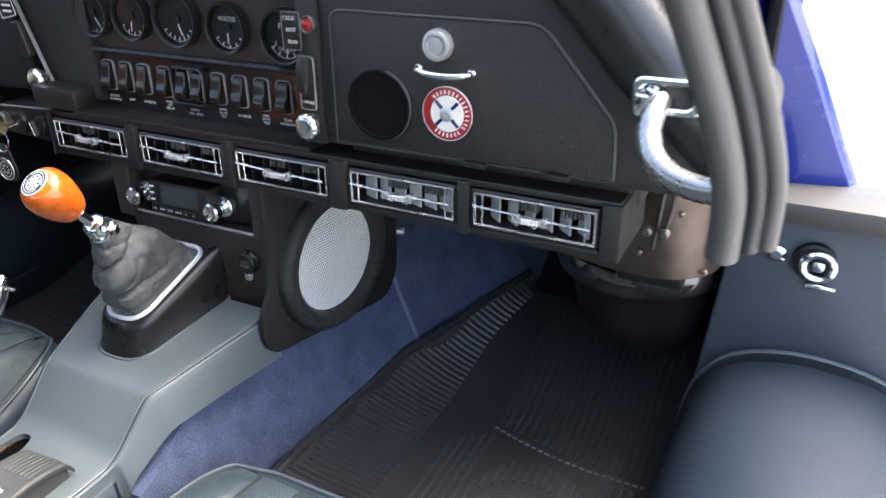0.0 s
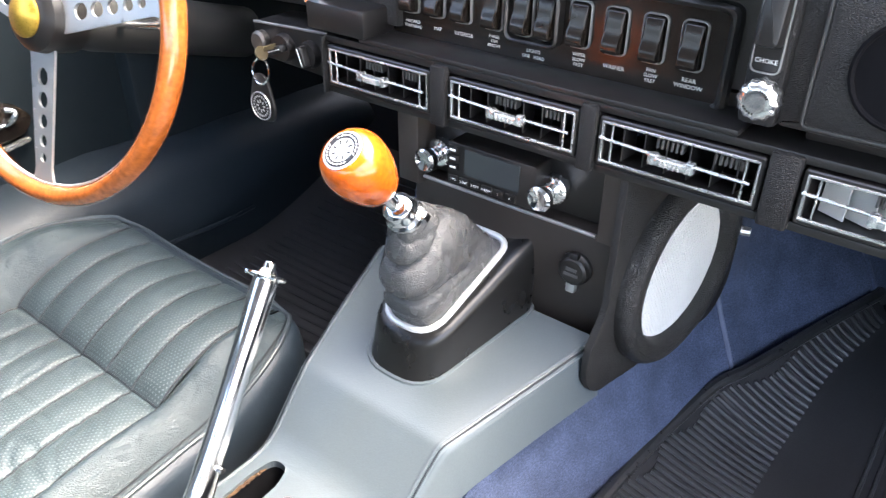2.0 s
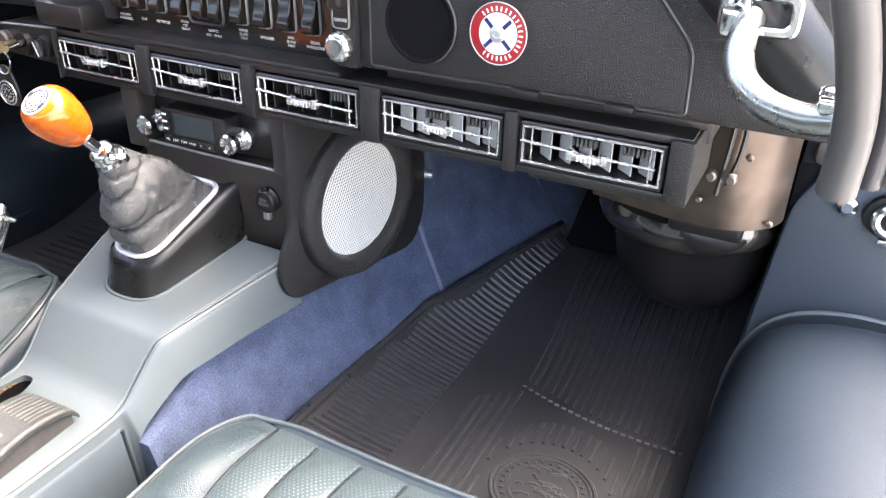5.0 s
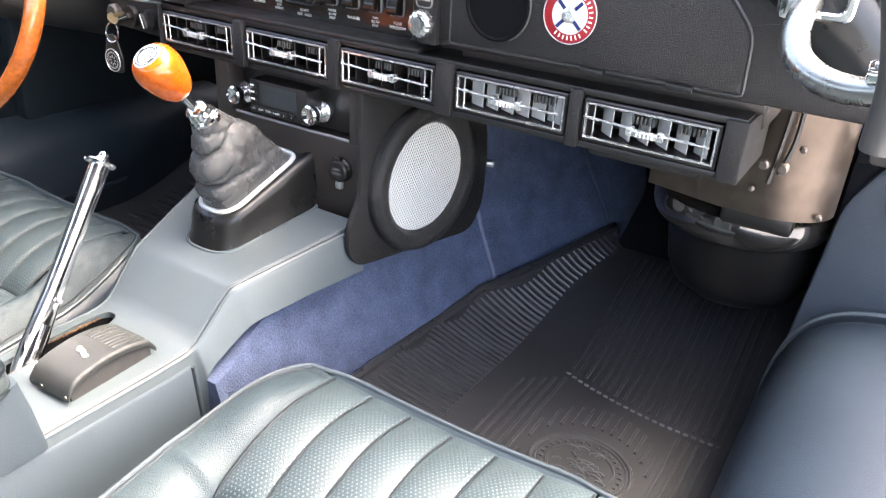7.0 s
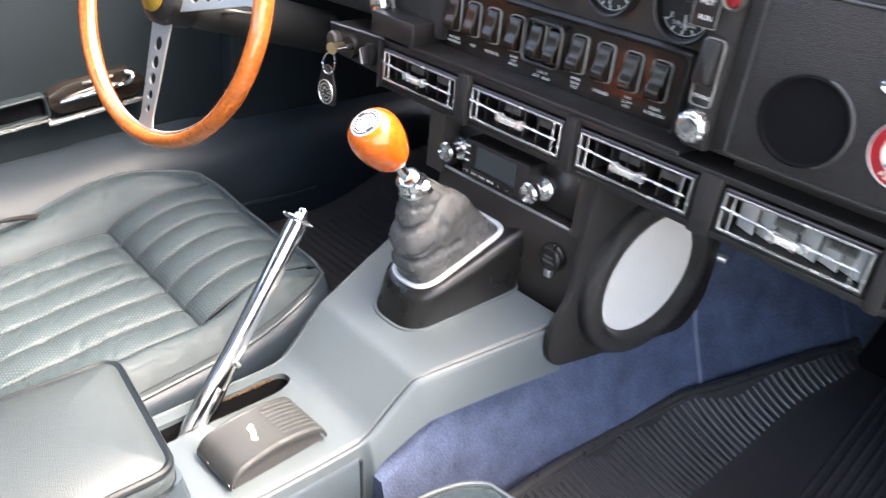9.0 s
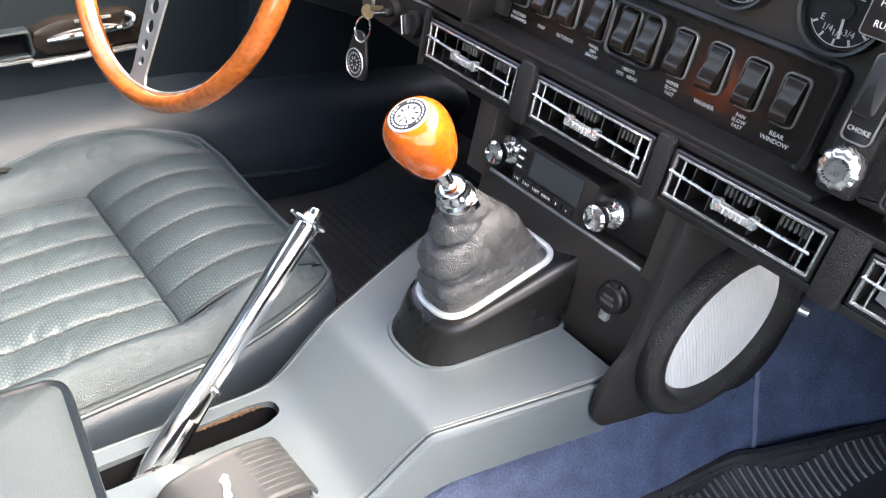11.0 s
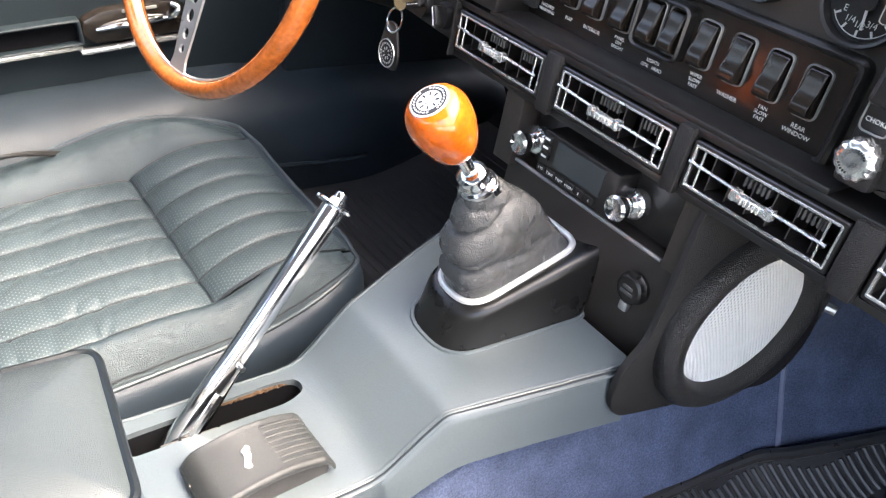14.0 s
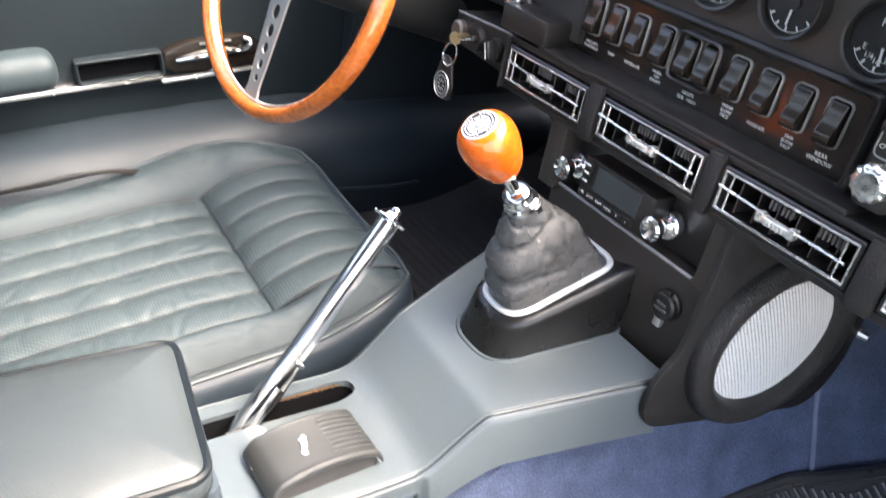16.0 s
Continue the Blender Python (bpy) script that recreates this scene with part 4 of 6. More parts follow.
fluted(bm, [(0.006, 0.0, 0), (0.006, 0.008, 0), (0.0135, 0.010, 0.6), (0.0150, 0.0125, 1), (0.0150, 0.020, 1), (0.0135, 0.0232, 0.9), (0.0110, 0.0250, 0.6), (0.008, 0.0258, 0.2), (0.004, 0.0256, 0), (0.0001, 0.0254, 0)], kn, 12, 0.045)
part("knob", bm, BRIGHTCHROME, choke, "scalloped chrome knob")
bm = B()
for k in range(10):
    a = radians(30 + 12 * k) if k < 5 else radians(210 + 14 * (k - 5))
    box(bm, (0, 0, 0), (0.0016, 0.0012, 0.0004), m=kn @ Matrix.Rotation(a, 4, "Z") @ Matrix.Translation((0.0085, 0, 0.0259)))
part("lettering_bars", bm, PLASTIC, choke)

lamp = thing("warning_lamp", label="small red warning lamp in a chrome ring", category="lamp", m=on_dash(0.253, 0.657, 0.741) @ Matrix.Scale(0.82, 4))
bm = B()
revolve(bm, [(0.012, 0), (0.012, 0.004), (0.0105, 0.0065), (0.009, 0.005)], Matrix.Identity(4), 24, caps=False)
part("ring", bm, SCREWMETAL, lamp)
bm = B()
revolve(bm, [(0.009, 0.002), (0.008, 0.006), (0.004, 0.008), (0, 0.0085)], Matrix.Identity(4), 20)
part("lens", bm, REDLENS, lamp, "dark red lens")
tag = thing("switch_label_plate", label="small black plate with white lettering beside the lamp", category="label", m=on_dash(0.231, 0.649, 0.7395))
bm = B()
plate(bm, rrect(0.026, 0.042, 0.003), Matrix.Identity(4), -0.04, 0.002, 0.0006)
part("plate", bm, PLASTIC, tag)
bm = B()
ring_plate(bm, rrect(0.025, 0.041, 0.003), rrect(0.0238, 0.0398, 0.0026), Matrix.Identity(4), 0.001, 0.0026)
part("border", bm, GREYLINE, tag)
text("lettering", "COLD", 0.0062, (-0.002, 0.0135, 0.0022), tag)
text("lettering", "HOT", 0.0062, (0, 0.001, 0.0022), tag)
text("lettering", "RUN", 0.0062, (0.001, -0.012, 0.0022), tag)

# ==== switch panel ====
panel = thing("switch_bank", label="black rocker switch panel with white lettering", category="switch panel", m=on_dash(0.028, 0.552, 0.785))
bm = B()
ring_plate(bm, rrect(0.372, 0.090, 0.012), rrect(0.356, 0.076, 0.008), Matrix.Identity(4), 0, 0.012, 0.003)
part("frame", bm, PLASTIC, panel)
bm = B()
plate(bm, rrect(0.36, 0.080, 0.008), Matrix.Identity(4), 0, 0.002)
part("face", bm, PANELGLOSS, panel)
WORDS = [("HAZARD\nWARNING", 0.0048), ("MAP", 0.0052), ("INTERIOR", 0.0052), ("PANEL\nDIM\nBRIGHT", 0.0044), ("", 0), ("", 0), ("WIPER\nSLOW\nFAST", 0.0046), ("WASHER", 0.0052), ("FAN\nSLOW\nFAST", 0.0046), ("REAR\nWINDOW", 0.0054)]
SX = [-0.150, -0.117, -0.084, -0.047, -0.0135, 0.0125, 0.046, 0.081, 0.116, 0.150]


def rocker(w):
    r = thing("rocker_switch", label="glossy black rocker switch in a grey outlined bezel", category="switch", group="row of rocker switches")
    bm = B()
    ring_plate(bm, rrect(w + 0.006, 0.042, 0.006), rrect(w + 0.0035, 0.0395, 0.005), Matrix.Identity(4), 0.0, 0.0035, 0.0006)
    part("bezel", bm, GREYLINE, r)
    bm = B()
    prof = [(-0.0185, 0.004), (-0.0175, 0.0135), (-0.010, 0.0145), (-0.002, 0.0105), (0.004, 0.009), (0.012, 0.0075), (0.0185, 0.005), (0.0185, 0.001), (-0.0185, 0.001)]
    pts = fillet(prof, [0.001, 0.003, 0.004, 0.004, 0.004, 0.004, 0.002, 0, 0], 3)
    rings = []
    for x, k in ((-w / 2, 0.90), (-w / 2 + 0.0005, 0.97), (-w / 2 + 0.0014, 1.0), (-w / 2 + 0.0019, 1.0), (w / 2 - 0.0019, 1.0), (w / 2 - 0.0014, 1.0), (w / 2 - 0.0005, 0.97), (w / 2, 0.90)):
        rings.append([Vector((x, p.x * (0.97 if k < 1 else 1), p.y * k)) for p in pts])
    loft(bm, rings)
    part("rocker", bm, ROCKER, r)
    return r


first = None
for k, x in enumerate(SX):
    m = on_dash(0.028 + x, 0.5585, 0.783)
    if first is None:
        first = rocker(0.0165)
        first.matrix_world = m
    else:
        copy_thing(first, m)
    w, s = WORDS[k]
    if w:
        text("lettering", w, s, (x + 0.001, -0.0255, 0.0024), panel)
text("lettering", "LIGHTS", 0.0046, (-0.001, -0.0270, 0.0024), panel)
text("lettering", "SIDE   HEAD", 0.0046, (-0.001, -0.0325, 0.0024), panel)
bm = B()
ring_plate(bm, rrect(0.058, 0.050, 0.010), rrect(0.050, 0.044, 0.007), Matrix.Translation((-0.0005, 0.0065, 0)), 0.0, 0.014, 0.002)
part("light_switch_shroud", bm, PLASTIC, panel)
# ==== console ====
CS = [(-0.68, 0.165, 0.085, 0.098, 0.0), (0.30, 0.165, 0.085, 0.098, 0.0), (0.44, 0.165, 0.086, 0.102, 0.0), (0.474, 0.1655, 0.086, 0.104, 0.0), (0.492, 0.167, 0.0865, 0.104, 0.0), (0.500, 0.1695, 0.0868, 0.1045, 0.0),
      (0.503, 0.171, 0.087, 0.105, 0.120), (0.507, 0.1725, 0.087, 0.105, 0.132), (0.518, 0.182, 0.0875, 0.106, 0.142), (0.545, 0.209, 0.090, 0.109, 0.158), (0.558, 0.2206, 0.0913, 0.1115, 0.1664), (0.5605, 0.2228, 0.0915, 0.112, 0.168), (0.564, 0.2252, 0.0922, 0.113, 0.170), (0.568, 0.2266, 0.0932, 0.1146, 0.1732), (0.571, 0.2273, 0.0942, 0.1155, 0.1747), (0.58, 0.2295, 0.097, 0.118, 0.178), (0.66, 0.2465, 0.122, 0.136, 0.187), (0.748, 0.2635, 0.148, 0.155, 0.192)]


def console_ring(y, z, w, wb, zb):
    half = fillet([(wb, zb), (wb - (wb - w) * 0.9, z), (0, z + 0.001)], [0, 0.011, 0], 4)
    half = [half[0]] + half[1:-1]
    right = [Vector((p.x, y, p.y)) for p in half]
    left = [Vector((-p.x, y, p.y)) for p in reversed(half)]
    mid = [Vector((0.06, y, z + 0.0008)), Vector((0.02, y, z + 0.001)), Vector((-0.02, y, z + 0.001)), Vector((-0.06, y, z + 0.0008))]
    return right + mid + left


console = thing("centre_console", (0, 0.5, 0.1), "blue-grey vinyl covered centre console with double piped edges", "console")
CI = console.matrix_world.inverted()


def cp(name, bm, mt, label="", parent=None, smooth=35):
    o = part(name, bm, mt, parent or console, label, smooth)
    if parent is None:
        o.matrix_parent_inverse = CI
    return o


bm = B()
dense = []
for a, b in zip(CS, CS[1:]):
    n = max(1, int((b[0] - a[0]) / 0.03))
    dense += [tuple(a[k] + (b[k] - a[k]) * i / n for k in range(5)) for i in range(n)]
dense.append(CS[-1])
fine_rows = []
for a, b in zip(dense, dense[1:]):
    if b[0] > 0.20:
        n = max(1, int((b[0] - a[0]) / 0.006))
        fine_rows += [tuple(a[k] + (b[k] - a[k]) * i / n for k in range(5)) for i in range(n)]
fine_rows.append(dense[-1])
loft(bm, [console_ring(*c) for c in dense])
cover = cp("cover", bm, TRIM, "", None, 50)
# slot for the brake lever, cut out of the cover
bm = B()
plate(bm, fillet([(-0.062, 0.315), (-0.034, 0.315), (-0.036, 0.47), (-0.044, 0.492), (-0.062, 0.492), (-0.068, 0.47)], 0.010), Matrix.Identity(4), 0.01, 0.30)
cutter = part("cutter", bm, PLASTIC, None, "", 0)
mod = cover.modifiers.new("slot", "BOOLEAN")
mod.operation, mod.object, mod.solver = "DIFFERENCE", cutter, "EXACT"
bpy.context.view_layer.update()
cut = bpy.data.meshes.new_from_object(cover.evaluated_get(bpy.context.evaluated_depsgraph_get()))
cover.modifiers.clear()
cover.data = cut
bpy.data.objects.remove(cutter)
cover.data.materials.clear()
cover.data.materials.append(TRIM)
SLOT = fillet([(-0.062, 0.315), (-0.034, 0.315), (-0.036, 0.47), (-0.044, 0.492), (-0.062, 0.492), (-0.068, 0.47)], 0.010)
# black walls and floor added in place of the slot's own shade
bm = B()
for h0, h1 in ((0.013, 0.160),):
    a, b = [Vector((p.x, p.y, h0)) for p in inset(SLOT, 0.0008)], [Vector((p.x, p.y, h1)) for p in inset(SLOT, 0.0008)]
    loft(bm, [b, a, [p + Vector((0, 0, -0.001)) for p in a]], True, False)
    bm.faces.new([bm.verts.new(p) for p in a])
cp("slot_lining", bm, VELVET)
bm = B()
for k in range(7):
    box(bm, (-0.0362 + 0.0001 * k, 0.352 + 0.0185 * k, 0.1635), (0.0022, 0.0165, 0.004), 0.0006)
cp("slot_edging", bm, GREYSEAL)
bm = B()
tube(bm, [(-0.0668 + 0.0012 * noise.noise(Vector((i * 1.3, 5, 0))), 0.395 + 0.092 * i / 40, 0.160 + 0.0020 * noise.noise(Vector((i * 0.9, 0, 0)))) for i in range(41)], [0.0022 + 0.0022 * noise.noise(Vector((i * 0.8, 3, 0))) for i in range(41)], 6)
cp("slot_torn_edge", bm, TORN, "torn tan backing at the slot")
for s in (1, -1):
    for out, down in ((-0.0046, -0.0006), (0.0011, -0.0062)):
        bm = B()
        tube(bm, [(s * (w + out), y, z + down + 0.0005 * noise.noise(Vector((y * 40, out * 900, s)))) for y, z, w, wb, zb in fine_rows], 0.0018, 8)
        cp("piping", bm, TRIM_BEAD)
    # dark tube painting the shaded gap between the two beads
    bm = B()
    tube(bm, [(s * (w - 0.0010), y, z - 0.0026) for y, z, w, wb, zb in fine_rows], 0.0012, 5)
    cp("seam", bm, DARKPIPE)
    bm = B()      # added side panel below the piped edge, shade in its colour, bound front end
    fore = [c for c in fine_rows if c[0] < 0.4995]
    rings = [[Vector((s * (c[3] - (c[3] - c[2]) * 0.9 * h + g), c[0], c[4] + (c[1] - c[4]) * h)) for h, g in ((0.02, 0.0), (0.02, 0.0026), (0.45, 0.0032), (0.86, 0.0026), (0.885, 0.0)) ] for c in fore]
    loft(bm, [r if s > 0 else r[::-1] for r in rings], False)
    cp("side_panel", bm, BOXSIDE, "added slate leather side panel, darkened for shade")
    bm = B()
    c = fore[-1]
    tube(bm, [(s * (c[3] - (c[3] - c[2]) * 0.9 * h + 0.002), c[0] + 0.001, c[4] + (c[1] - c[4]) * h) for h in (0.05, 0.2, 0.4, 0.6, 0.8, 0.87)], 0.0026, 7)
    cp("end_binding", bm, DARKPIPE)
snap = thing("snap_fastener", (0.146, 0.512, 0.055), "small bright snap fastener at the carpet edge", "fastener")
bm = B()
revolve(bm, [(0.006, -0.002), (0.006, 0.002), (0.0045, 0.004), (0.003, 0.0045), (0.0028, 0.0035), (0.0, 0.0035)], Matrix.Rotation(radians(90), 4, "Y"), 18)
part("cap", bm, ALU, snap)

# armrest box
arm = thing("armrest_box", (0, 0.0, 0.165), "blue-grey leather armrest box with piped padded lid on the console", "armrest")
AI = arm.matrix_world.inverted()
bm = B()
rings = []
for w, d, z in ((0.0905, 0.010, 0.147), (0.0935, 0.012, 0.150), (0.0935, 0.0115, 0.156), (0.0905, 0.006, 0.20), (0.0868, 0.0, 0.236)):
    rings.append([Vector((p.x, p.y, z)) for p in fillet([(-w, -0.5), (w, -0.5), (w, 0.300 + d), (-w, 0.300 + d)], [0.004, 0.004, 0.012, 0.012], 4)])
loft(bm, rings)
o = part("box", bm, BOXSIDE, arm, "smooth slate leather sides, shade put into the colour", 40)
o.matrix_parent_inverse = AI
LIDA = fillet([(-0.089, -0.5), (0.089, -0.5), (0.089, 0.302), (-0.089, 0.302)], [0.01, 0.01, 0.022, 0.022], 6)
bm = B()
rings = []
for ins, z in ((0.0, 0.232), (-0.0015, 0.24), (0.0, 0.250), (0.006, 0.258), (0.018, 0.2625), (0.035, 0.2665), (0.055, 0.2695), (0.075, 0.2705)):
    q = fillet([(-0.089 + ins, -0.5 + ins), (0.089 - ins, -0.5 + ins), (0.089 - ins, 0.302 - ins), (-0.089 + ins, 0.302 - ins)], [max(0.004, 0.022 - ins)] * 4, 6)
    rings.append([Vector((p.x, p.y, z)) for p in q])
loft(bm, rings)
for v in bm.verts:
    if v.co.y > 0:
        v.co.y -= 0.10 * v.co.x
o = part("lid", bm, LIDHIDE, arm, "creased padded leather lid")
o.matrix_parent_inverse = AI
bm = B()
tube(bm, [(p.x, p.y - 0.10 * p.x * (p.y > 0), 0.2545) for p in inset(LIDA, 0.0025)], 0.0042, 8, closed=True)
tube(bm, [(p.x, p.y - 0.10 * p.x * (p.y > 0), 0.234) for p in inset(LIDA, -0.001)], 0.0026, 6, closed=True)
o = part("piping", bm, PIPEGREY, arm)
o.matrix_parent_inverse = AI

# ashtray
ash = thing("ashtray", label="black grained ashtray with ribbed curved lid and small silver emblem", category="ashtray", m=pose(0.032, 0.408, 0.1655, 0, 0, 3) @ Matrix.Scale(0.95, 4))
def arch(y):
    e = abs(y) / 0.062
    return 0.0225 + 0.0125 * (1 - e ** 2) - 0.010 * max(0, e - 0.8) ** 2 * 25


bm = B()
loft(bm, [[Vector((x, y, z)) for x, z in ((-0.0305, 0), (0.0305, 0), (0.0305, arch(y) - 0.006), (-0.0305, arch(y) - 0.006))] for y in [-0.056 + 0.112 * i / 14 for i in range(15)]])
part("base", bm, ASHSIDE, ash, "dusty side walls below the lid")
bm = B()
rings = []
for i in range(25):
    y = -0.062 + 0.124 * i / 24
    h = arch(y)
    low = max(0.003, h - 0.009) if abs(y) < 0.0575 else 0.004
    rings.append([Vector((p.x, y, p.y)) for p in fillet([(-0.034, low), (0.034, low), (0.0355, h - 0.002), (0.0325, h + 0.0010), (0.0285, h), (-0.0285, h), (-0.0325, h + 0.0010), (-0.0355, h - 0.002)], [0.001, 0.001, 0.002, 0.002, 0.002, 0.002, 0.002, 0.002], 3)])
loft(bm, rings)
lidp = part("lid", bm, ASHLID, ash, "", 60)
for k in range(8):
    bm = B()
    x = -0.0235 + 0.0067 * k
    tube(bm, [(x, y, arch(y) + 0.0003) for y in [0.010 + 0.045 * i / 9 for i in range(10)]], 0.0012, 5)
    part("rib", bm, ASHLID, ash)
for x in (-0.012, 0.030):
    bm = B()
    revolve(bm, [(0.0028, 0), (0.0026, 0.0014), (0.0, 0.002)], Matrix.Translation((x, -0.0615, 0.009)) @ Matrix.Rotation(radians(90), 4, "X"), 10)
    part("pin", bm, SCREWMETAL, ash)
bm = B()
EM = [(0.0, -0.013), (0.004, -0.012), (0.003, -0.006), (0.006, 0.001), (0.005, 0.006), (0.007, 0.010), (0.003, 0.014), (0.0, 0.010), (-0.003, 0.008), (-0.001, 0.003), (-0.002, -0.004), (-0.004, -0.010)]
plate(bm, fillet(EM, 0.0015, 2), pose(0.002, -0.016, 0.0335, 0, 0, 78), 0, 0.0022, 0.0004)
part("emblem", bm, SILVER, ash, "small silver emblem")

# hand brake
brake = thing("handbrake_lever", (-0.046, 0.35, 0.13), "polished chrome handbrake lever raised out of the console slot", "handbrake")
BI = brake.matrix_world.inverted()
p0, p1 = Vector((-0.040, 0.338, 0.120)), Vector((-0.0865, 0.529, 0.353))
ax = (p1 - p0).normalized()
sd = ax.cross(Vector((1, 0, 0))).normalized()
nx = ax.cross(sd).normalized()
bm = B()
rings = []
for t, a, b in ((0, 0.013, 0.009), (0.10, 0.015, 0.010), (0.25, 0.0155, 0.010), (0.36, 0.0135, 0.0098), (0.46, 0.0115, 0.0098), (0.6, 0.0110, 0.0100), (0.8, 0.0112, 0.0104), (0.985, 0.0115, 0.011), (1.0, 0.0108, 0.0102)):
    rings.append([p0 + (p1 - p0) * t + sd * (a * math.copysign(abs(math.cos(q)) ** 0.75, math.cos(q))) + nx * (b * math.copysign(abs(math.sin(q)) ** 0.75, math.sin(q))) for q in [k / 20 * 6.2832 for k in range(20)]])
loft(bm, rings)
o = part("lever", bm, CHROME, brake)
o.matrix_parent_inverse = BI
MB = Matrix.Translation(p1) @ frame_of(ax).to_4x4()
bm = B()
revolve(bm, [(0.0105, -0.002), (0.0175, 0.0), (0.0185, 0.002), (0.0175, 0.004), (0.010, 0.005), (0.008, 0.009)], MB, 24)
for k in range(3):
    a = k * 2.094 + 0.4
    box(bm, (0.0165 * math.cos(a), 0.0165 * math.sin(a), 0.002), (0.007, 0.007, 0.0045), 0.0015, m=MB)
o = part("collar", bm, CHROME, brake)
o.matrix_parent_inverse = BI
bm = B()
revolve(bm, [(0.0062, 0.004), (0.0062, 0.013), (0.005, 0.0155), (0.0, 0.016)], MB, 18)
o = part("release_button", bm, CHROME, brake)
o.matrix_parent_inverse = BI
bm = B()
q0 = p0 + (p1 - p0) * 0.43 + nx * -0.0105 + sd * 0.004
cyl(bm, q0, q0 - nx * 0.004, 0.004, 0.0032, 12)
q1 = p0 + (p1 - p0) * 0.34 - nx * 0.011
tube(bm, [p0 + (p1 - p0) * t - nx * 0.0102 for t in (0.12, 0.22, 0.33)], 0.0045, 8)
o = part("pivot_rivet", bm, CHROME, brake)
o.matrix_parent_inverse = BI

# ==== gear lever ====
def d_outline(y0, y1, w0, w1, cx=-0.006, r0=0.03, r1=0.02, n=6):
    return fillet([(cx - w0, y0), (cx + w0, y0), (cx + w1, y1), (cx - w1, y1)], [r0, r0, r1, r1], n)


plinth = thing("gear_lever_plinth", (0, 0.68, 0.25), "satin black gear lever surround with bright edge ring", "gear surround")
PI_ = plinth.matrix_world.inverted()


def top_z(y):
    return 0.2265 + 0.19 * (y - 0.566) if y > 0.566 else 0.226


def ring_z(y):
    return 0.279 + 0.37 * (y - 0.625)


def shoulder(y):
    return ring_z(y) + 0.011 * sstep(0.715, 0.775, y)


BASE = d_outline(0.603, 0.760, 0.0405, 0.072, cx=-0.003, r0=0.034, r1=0.02)
UPPER = d_outline(0.613, 0.784, 0.0405, 0.066, cx=-0.004, r0=0.034, r1=0.030)
RING = d_outline(0.623, 0.757, 0.034, 0.038, cx=-0.005, r0=0.030, r1=0.022)
bm = B()
rings = [[Vector((p.x * 1.03, p.y - 0.003, top_z(p.y) - 0.004)) for p in BASE], [Vector((p.x, p.y, top_z(p.y) + 0.004)) for p in BASE]]
for k in (0.5, 0.82, 0.93):
    rings.append([Vector((a.x + (b.x - a.x) * k, a.y + (b.y - a.y) * k, (top_z(a.y) + 0.004) * (1 - k) + (shoulder(b.y) - 0.001) * k)) for a, b in zip(BASE, UPPER)])
rings.append([Vector((p.x, p.y, shoulder(p.y) + 0.0015)) for p in inset(UPPER, 0.0022)])
rings.append([Vector((p.x, p.y, shoulder(p.y) + 0.0035)) for p in inset(UPPER, 0.0065)])
rings.append([Vector((p.x, p.y, ring_z(p.y) + 0.002)) for p in RING])
rings.append([Vector((p.x, p.y, ring_z(p.y) - 0.012)) for p in inset(RING, 0.002)])
loft(bm, rings)
o = part("body", bm, SATIN, plinth, "", 50)
o.matrix_parent_inverse = PI_
bm = B()
tube(bm, [(p.x, p.y, ring_z(p.y) + 0.0035) for p in inset(RING, 0.001)], 0.0037, 8, closed=True)
o = part("edge_ring", bm, BRIGHT, plinth, "bright aluminium ring")
o.matrix_parent_inverse = PI_
bm = B()
tube(bm, [(p.x * 1.04, p.y - 0.003, top_z(p.y) + 0.0005) for p in BASE], 0.003, 6, closed=True)
o = part("base_piping", bm, TRIM, plinth)
o.matrix_parent_inverse = PI_

COL = Vector((0.0065, 0.6145, 0.4165))
AX = (Vector((0.004, 0.545, 0.503)) - COL).normalized()
gaiter = thing("gear_lever_gaiter", (0, 0.68, 0.30), "wrinkled black leather gear lever gaiter", "gaiter")
bm = B()
rings = []
R0 = spread(inset(RING, 0.003), 84)
n = len(R0)
QC = frame_of(AX)
cx0 = sum((p for p in R0), Vector((0, 0))) / n


def bell(x, w):
    return math.exp(-(x / w) ** 2)


